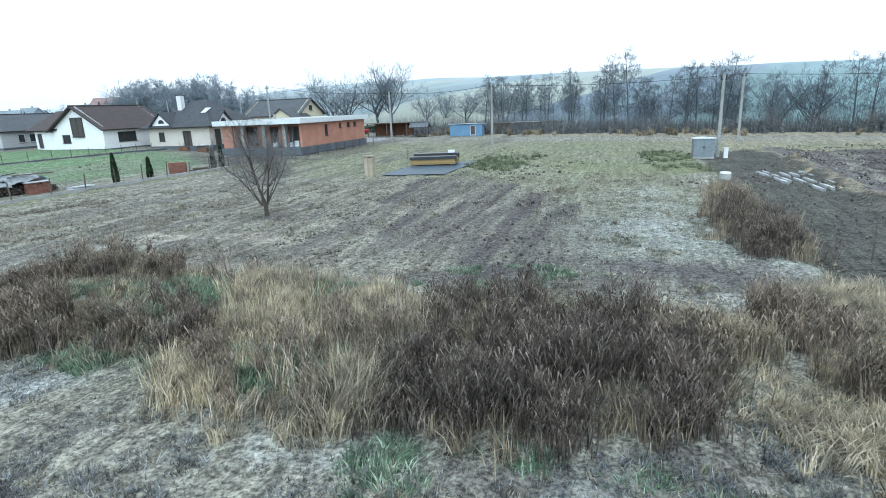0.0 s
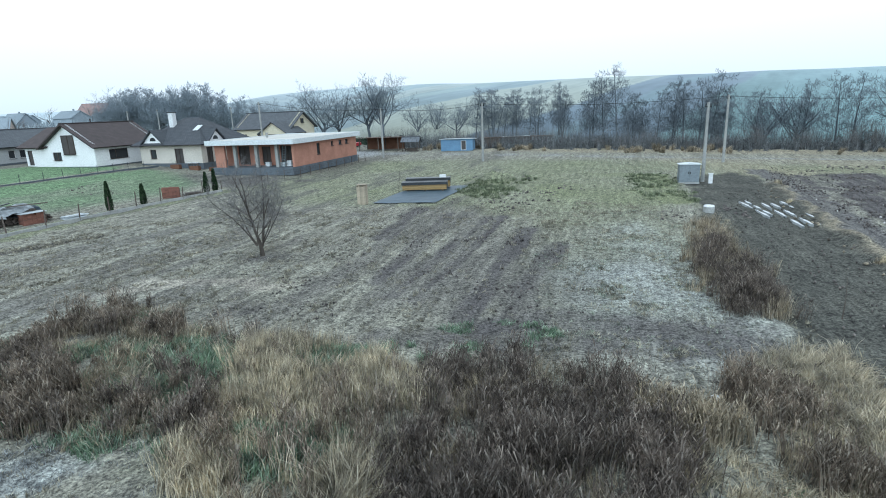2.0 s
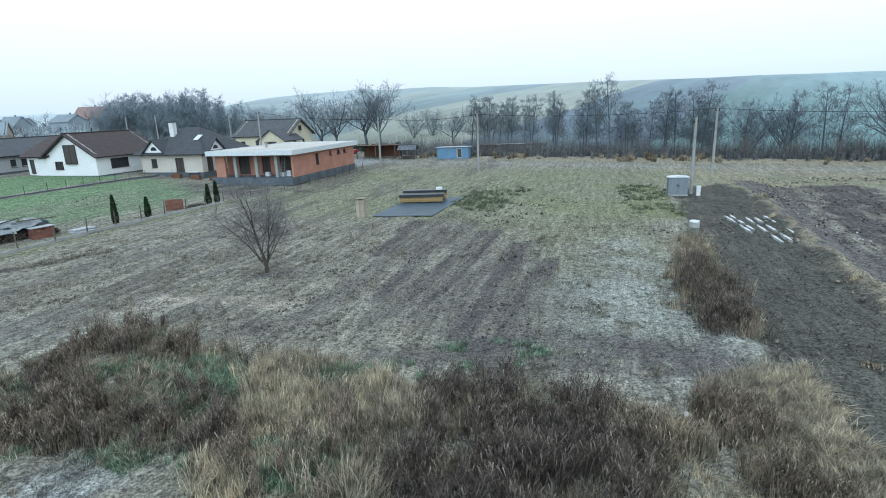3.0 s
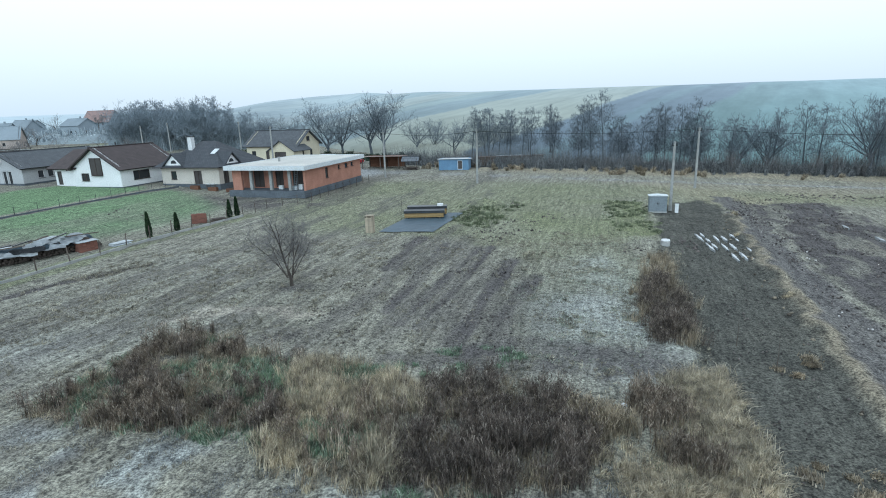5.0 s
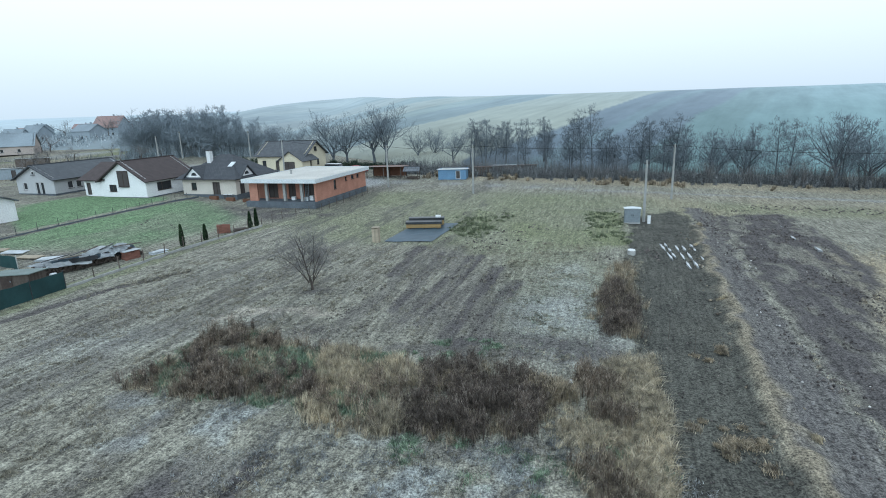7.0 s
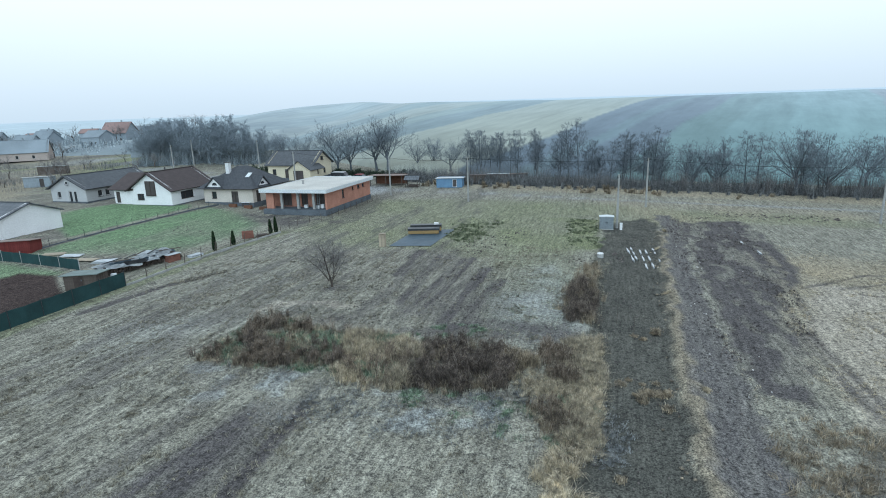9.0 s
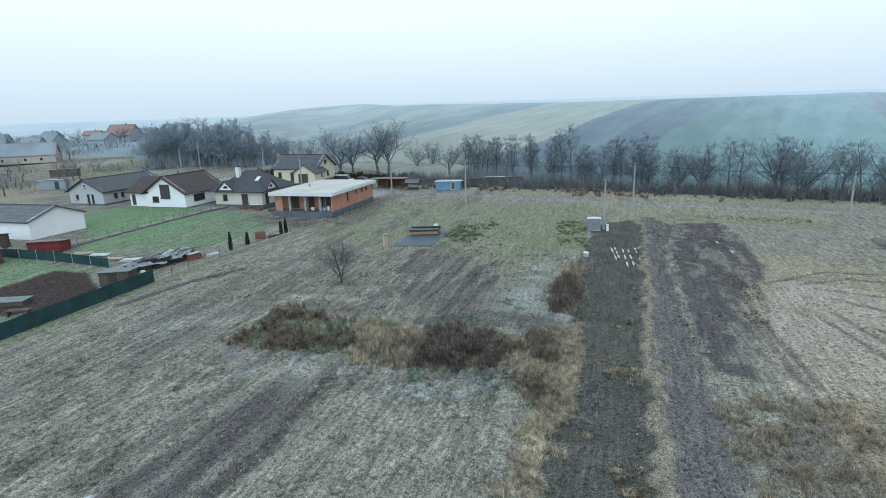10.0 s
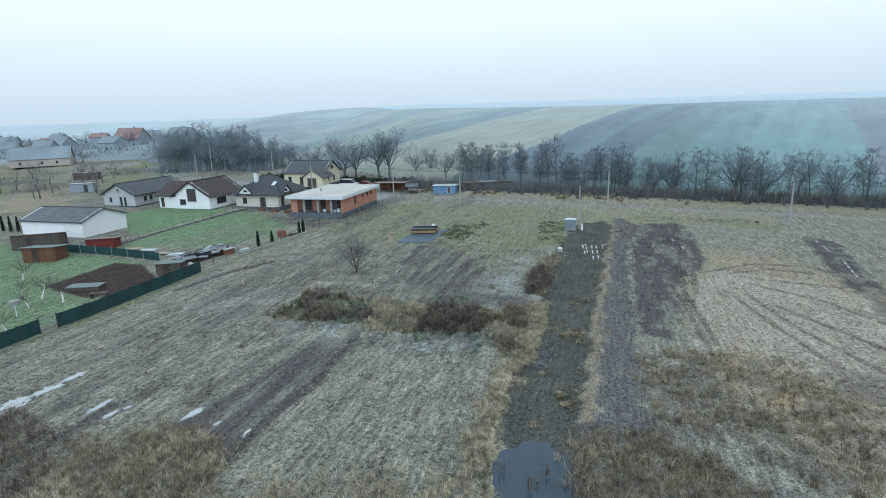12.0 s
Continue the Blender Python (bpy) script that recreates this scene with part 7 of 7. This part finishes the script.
# thin ice lying in the wheel ruts, each rut broken into a few lengths
k = 20
for (ax, ay), (bx, by), cut in (((22.5, 39.4), (21.2, 33.0), 2), ((23.0, 39.5), (21.8, 34.0), 3), ((23.7, 38.6), (21.5, 30.3), 3), ((24.3, 38.5), (22.3, 30.6), 3), ((25.3, 38.9), (24.5, 35.6), 2), ((25.8, 38.0), (25.0, 35.0), 2), ((24.2, 34.5), (23.6, 31.6), 1), ((23.0, 31.4), (22.7, 30.0), 1),
                              ((38.6, 45.8), (37.4, 43.0), 2), ((36.8, 41.2), (36.2, 39.4), 1), ((36.2, 36.8), (35.6, 34.6), 1), ((57.0, 38.6), (54.4, 32.0), 3), ((52.6, 27.0), (49.0, 20.0), 4)):
    for q in range(cut):
        f = (q + 0.5) / cut
        puddle(ax + (bx - ax) * f, ay + (by - ay) * f, math.hypot(bx - ax, by - ay) / cut * 0.95, 0.26, math.degrees(math.atan2(by - ay, bx - ax)), k, "thin ice in a wheel rut")
        k += 1

px, py = zip(*POND)
bm = bmesh.new()
shore = [Vector(POND[i]).lerp(Vector(POND[(i + 1) % len(POND)]), f) for i in range(len(POND)) for f in (0, 0.25, 0.5, 0.75)]
ring = [bm.verts.new((a + random.uniform(-0.25, 0.25), b + random.uniform(-0.25, 0.25), ground_z(a, b) - 0.14)) for a, b in shore]
mid = bm.verts.new((sum(px) / len(px), sum(py) / len(py), ground_z(5, -13) - 0.14))
for i in range(len(ring)):
    bm.faces.new((ring[i], ring[(i + 1) % len(ring)], mid))
bmesh.ops.subdivide_edges(bm, edges=bm.edges, cuts=2)
tagged(part("water", bm, M_WATER, None), "dark standing water on the trodden strip", "water", kind="structure")
weed_bed("water_reeds", [(3.6, -11.4), (5, -9.8), (6.6, -10.4), (6.6, -14), (4, -14)], 160, 141, (0.3, 0.9), 0.01, 0.12, M_WEED_DARK, "dark stalks standing in the water")

# clods, stones and molehills
def clods(name, poly, n, size, mat, seed, label, keep=None):
    """Uneven lumps, each a squashed six-sided pebble."""
    x, y = scatter(poly, n, seed, keep)
    rng = np.random.RandomState(seed)
    k = len(x)
    s = rng.uniform(size[0], size[1], k)
    V = np.zeros((k, 8, 3))
    for i in range(6):
        a = i * 1.0472 + rng.uniform(-0.3, 0.3, k)
        q = s * rng.uniform(0.7, 1.2, k)
        V[:, i] = np.stack([x + np.cos(a) * q, y + np.sin(a) * q, lie(x, y) - 0.02 + s * 0.15 * rng.rand(k)], -1)
    V[:, 6] = np.stack([x + rng.normal(0, 0.2, k) * s, y + rng.normal(0, 0.2, k) * s, lie(x, y) + s * rng.uniform(0.5, 0.9, k)], -1)
    V[:, 7] = np.stack([x, y, lie(x, y) - 0.1], -1)
    b = (np.arange(k) * 8)[:, None]
    F = np.concatenate([b + np.array([[i, (i + 1) % 6, 6]]) for i in range(6)] + [b + np.array([[(i + 1) % 6, i, 7]]) for i in range(6)])
    tagged(new(name, mesh_np(name, V.reshape(-1, 3), F, mat)), label, "clods", kind="stuff")


M_CLOD = islands("dark_soil_clods", [(0, (0.055, 0.05, 0.05)), (1, (0.15, 0.137, 0.133))])
M_RIDGE = islands("ridge_soil", [(0, (0.09, 0.08, 0.07)), (1, (0.27, 0.24, 0.19))])
M_STONE = islands("pale_field_stones", [(0, (0.3, 0.3, 0.3)), (1, (0.62, 0.62, 0.62))])
clods("soil_clods", [(19, 10), (31, 49), (36, 58), (44, 56), (39, 40), (30, 20), (25, 10)], 3600, (0.03, 0.11), M_CLOD, 160, "churned clods of dark soil", patchy(25, 2.0, 0.3, 0.6))
clods("soil_clods", [(10, -6), (17, 10), (28, 40), (30.5, 40), (20, 10), (13.4, -7)], 700, (0.02, 0.07), M_CLOD, 161, "loose clods on the muddy strip")
clods("soil_clods", [(4, -8), (10, 11), (24, 46), (28, 46), (15, 11), (9, -8)], 450, (0.02, 0.07), M_CLOD, 162, "crumbs of soil on the trodden strip")
clods("soil_clods", [(12, 50), (9, 44), (6, 40), (8, 40), (11, 44), (14, 49)], 45, (0.08, 0.2), M_CLOD, 163, "row of dark molehills in the grass")
clods("soil_clods", [(3.6, 54.2), (9.0, 54.6), (8.6, 57.0), (4.2, 57.2)], 260, (0.1, 0.28), M_CLOD, 164, "heap of dug soil on the meadow")
clods("soil_clods", [(-36, 52), (-30, 49), (-31, 54), (-37, 57)], 26, (0.08, 0.15), M_CLOD, 165, "molehills on the lawn")
clods("soil_clods", [(42, 58), (58, 52), (56, 50), (42, 55)], 140, (0.1, 0.25), M_CLOD, 166, "reddish molehills near the lane")
clods("field_stones", [(10, -6), (17, 10), (28, 40), (34, 40), (22, 10), (13.4, -7)], 70, (0.03, 0.09), M_STONE, 167, "pale stones scattered on the mud")
clods("soil_clods", [(-11, 19), (-4, 36), (0, 46), (5, 44), (7, 30), (8, 18)], 1500, (0.03, 0.08), M_CLOD, 168, "crumbled soil in the meadow ruts", patchy(27, 2.2, 0.4, 0.62))
clods("soil_clods", [(3, 42), (3.5, 36), (11, 47), (10, 50)], 200, (0.04, 0.13), M_CLOD, 169, "dark clods thrown up along a rut")
clods("soil_clods", [(15, 34), (17, 38), (21, 38), (20, 34)], 160, (0.06, 0.2), M_CLOD, 170, "soil mound round the drain cover")
clods("soil_clods", [(8.9, -6), (14.8, 10), (21, 27), (26.8, 43), (27.6, 42), (21.8, 25), (15.8, 9), (9.9, -6)], 1400, (0.05, 0.16), M_RIDGE, 171, "rough earthen ridge between the two strips", patchy(31, 1.2, 0.3, 0.55))
rock = tagged(new("white_rock"), "white stone lying in dry grass", "stone")
rock.matrix_basis = plot(6.9, 12.0, 20)
bm = bmesh.new()
bmesh.ops.create_icosphere(bm, subdivisions=2, radius=0.12)
for v in bm.verts:
    v.co *= 1 + 0.25 * noise.noise(v.co * 6)
    v.co.z = v.co.z * 0.8 + 0.12
part("stone", bm, M_PLASTIC, rock)

# ---------- far village, mist painted into its colours ---
# wall and roof colours drawn towards blue-grey to imitate mist
M_FARWALL = mottled("mist_tinted_render", (0.30, 0.355, 0.395), 0.85, 1.1, 3, 0.1, 0.9)
M_FARPEACH = mottled("mist_tinted_peach", (0.43, 0.375, 0.345), 0.9, 1.1, 3, 0.1, 0.9)
M_FARROOF = mottled("mist_tinted_grey_roof", (0.245, 0.295, 0.33), 0.85, 1.12, 3, 0.1, 0.9)
M_FARRED = mottled("mist_tinted_red_roof", (0.31, 0.215, 0.20), 0.85, 1.12, 3, 0.1, 0.9)


def village_house(x, y, turn, w, d, h, r, wall, roofm, label):
    z = max(ground_z(x, y), float(hill_z(np.array(x), np.array(y))) if y > float(hill_foot(np.array(x))) else -9)
    b = thing("village_house", pose(x, y, z - 0.1, 0, 0, turn), label, "house", "village houses")
    holes = {"front": [(w * 0.15, w * 0.15 + 1.1, 0.9, 2.2), (w * 0.5, w * 0.5 + 1.1, 0.9, 2.2), (w * 0.75, w * 0.75 + 1.1, 0.9, 2.2)], "right": [(d * 0.3, d * 0.3 + 1.0, 0.9, 2.2), (d * 0.65, d * 0.65 + 1.0, 0.9, 2.2)]}
    shell(b, w, d, h, wall, holes if y < 290 else {}, M_FRAME_WHITE, 0.0, ("right", "left"), r)
    gable_roof(b, 0, w, 0, d, h, r, 0.5, roofm, "x", 0.2)
    bm = bmesh.new()
    box(bm, w * 0.6, w * 0.6 + 0.6, d * 0.5, d * 0.5 + 0.6, r - 0.6, r + 0.9)
    part("chimney", bm, M_FARWALL, b)


village_house(-178.0, 279.0, -10, 15, 11, 5.2, 10.5, M_FARWALL, M_FARRED, "two-storey pale house, its red roof dulled by painted mist")
village_house(-178.0, 198.0, 24, 22, 11, 3.6, 8.2, M_FARPEACH, M_FARROOF, "long peach house, its dark roof paled by painted mist")
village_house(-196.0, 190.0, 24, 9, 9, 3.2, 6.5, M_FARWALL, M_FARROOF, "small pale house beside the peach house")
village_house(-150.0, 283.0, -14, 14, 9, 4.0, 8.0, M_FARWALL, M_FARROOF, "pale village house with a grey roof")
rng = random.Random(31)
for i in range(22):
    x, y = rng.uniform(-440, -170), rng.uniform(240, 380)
    village_house(x, y, rng.uniform(-30, 30), rng.uniform(9, 16), rng.uniform(8, 11), rng.uniform(3, 5), rng.uniform(6.5, 9), M_FARWALL, M_FARROOF if i % 5 else M_FARRED, "pale village house with mist painted into its colours")
for x, y, w, roofm, lab in ((-92.0, 102.5, 5.4, M_PLASTIC, "small white garden hut with a flat roof"), (-111.0, 134.0, 7.0, M_FASCIA, "dark garden shed with a pale roof"), (-121, 201, 7.0, M_FARROOF, "pale concrete kiosk beside the road")):
    s = thing("garden_hut", pose(x, y, ground_z(x, y), 0, 0, 12), lab, "shed")
    shell(s, w, 3.0, 2.2, M_OLDWOOD if "dark" in lab else M_FARWALL, {"front": [(w * 0.6, w * 0.6 + 0.9, 0.05, 1.9, "door")]}, M_FRAME_DARK, 0.0)
    lean_roof(s, w, 3.0, 2.3, 0.2, roofm)
rng = random.Random(33)
plain = tree("garden_tree", at(-95, 112), 151, ORCH, [(0, 0, 0.05, 0.05, 0.9, 0.075)], M_BARK, "small bare fruit tree in the far gardens", "tree", "far orchard trees", M_TWIG_BROWN, 2.6)
for i in range(46):
    x, y = rng.uniform(-150, -78), rng.uniform(84, 175)
    if x > -90 and y < 100:
        continue
    t = copy_thing(plain, at(x, y, i * 33.0))
    t["group"], t["label"] = "far orchard trees", "small bare fruit tree in the far gardens"
    k = rng.uniform(1.3, 2.2)
    t.scale = (k, k, k)
for i in range(34):
    x, y = rng.uniform(-330, -125), rng.uniform(215, 330)
    t = copy_thing(plain, pose(x, y, max(ground_z(x, y), float(hill_z(np.array(x), np.array(y)))) - 0.2 if y > float(hill_foot(np.array(x))) else ground_z(x, y), 0, 0, i * 41.0))
    t["group"], t["label"] = "village trees", "bare tree among village houses in mist"
    k = rng.uniform(3.0, 4.6)
    t.scale = (k, k, k)


# twig tones set near the hazy hill colour, mist painted in
M_FARBRUSH = islands("mist_painted_twigs", [(0, (0.26, 0.32, 0.36)), (1, (0.36, 0.42, 0.46))])
thicket("village_brush", [(-480, 236), (-130, 236), (-140, 330), (-300, 400), (-480, 400)], 650, 77, (2.0, 5.0), 0.5, M_FARBRUSH, "hedges and bare garden trees of the far village, mist painted in", 3.0, 22, True)
thicket("garden_hedges", [(-160, 120), (-84, 92), (-80, 118), (-110, 180), (-170, 190)], 160, 78, (1.0, 2.6), 0.06, M_THICKET, "bare hedges and bushes in the far gardens", 1.4, 22)


# ---------- building site beside the bungalow ----------
def wire_fence(pts, h, label, step=2.2):
    f = thing("wire_fence", pose(0, 0, 0), label, "fence", "garden fences")
    for (ax, ay), (bx, by) in zip(pts[:-1], pts[1:]):
        n = round(math.hypot(bx - ax, by - ay) / step)
        for i in range(n):
            x0, y0, x1, y1 = ax + (bx - ax) * i / n, ay + (by - ay) * i / n, ax + (bx - ax) * (i + 1) / n, ay + (by - ay) * (i + 1) / n
            fence_post(f, x0, y0, h, M_OLDWOOD, 0.04)
            for q in (0.4, 0.75, h - 0.1):
                bm = bmesh.new()
                tube(bm, (x0, y0, ground_z(x0, y0) + q), (x1, y1, ground_z(x1, y1) + q), 0.008, 0.008, 4)
                part("wire", bm, M_WIRE, f)
    fence_post(f, *pts[-1], h, M_OLDWOOD, 0.04)


wire_fence([(-20.8, 52.2), (-19.5, 56.5), (-15.4, 61.6), (-10.2, 79.0)], 1.1, "thin wire fence on wooden posts round the building plot")

ladder = thing("ladder", pose(-18.4, 64.9, 1.8, -14, 0, -17.4), "aluminium ladder leaning in the open porch", "ladder")
for x in (0.0, 0.42):
    bm = bmesh.new()
    box(bm, x, x + 0.05, 0, 0.07, 0, 2.6)
    part("rail", bm, M_STEEL, ladder)
for k in range(8):
    bm = bmesh.new()
    box(bm, 0.05, 0.42, 0.02, 0.05, 0.25 + k * 0.3, 0.28 + k * 0.3)
    part("rung", bm, M_STEEL, ladder)
for i, (dx, dy) in enumerate(((8.9, 0.9), (9.6, 1.2), (6.6, 1.2))):
    bags = thing("cement_bags", pose(-27.0, 67.2, 1.8, 0, 0, -17.4) @ pose(dx, dy, 0), "stack of pale cement bags in the porch", "bags", "cement bags")
    for k in range(3 + i % 2):
        bm = bmesh.new()
        box(bm, -0.3, 0.3, -0.22, 0.22, k * 0.17, k * 0.17 + 0.16)
        bmesh.ops.bevel(bm, geom=bm.edges, offset=0.05, segments=2)
        part("bag", bm, M_PLASTIC if (k + i) % 2 else M_FASCIA, bags)
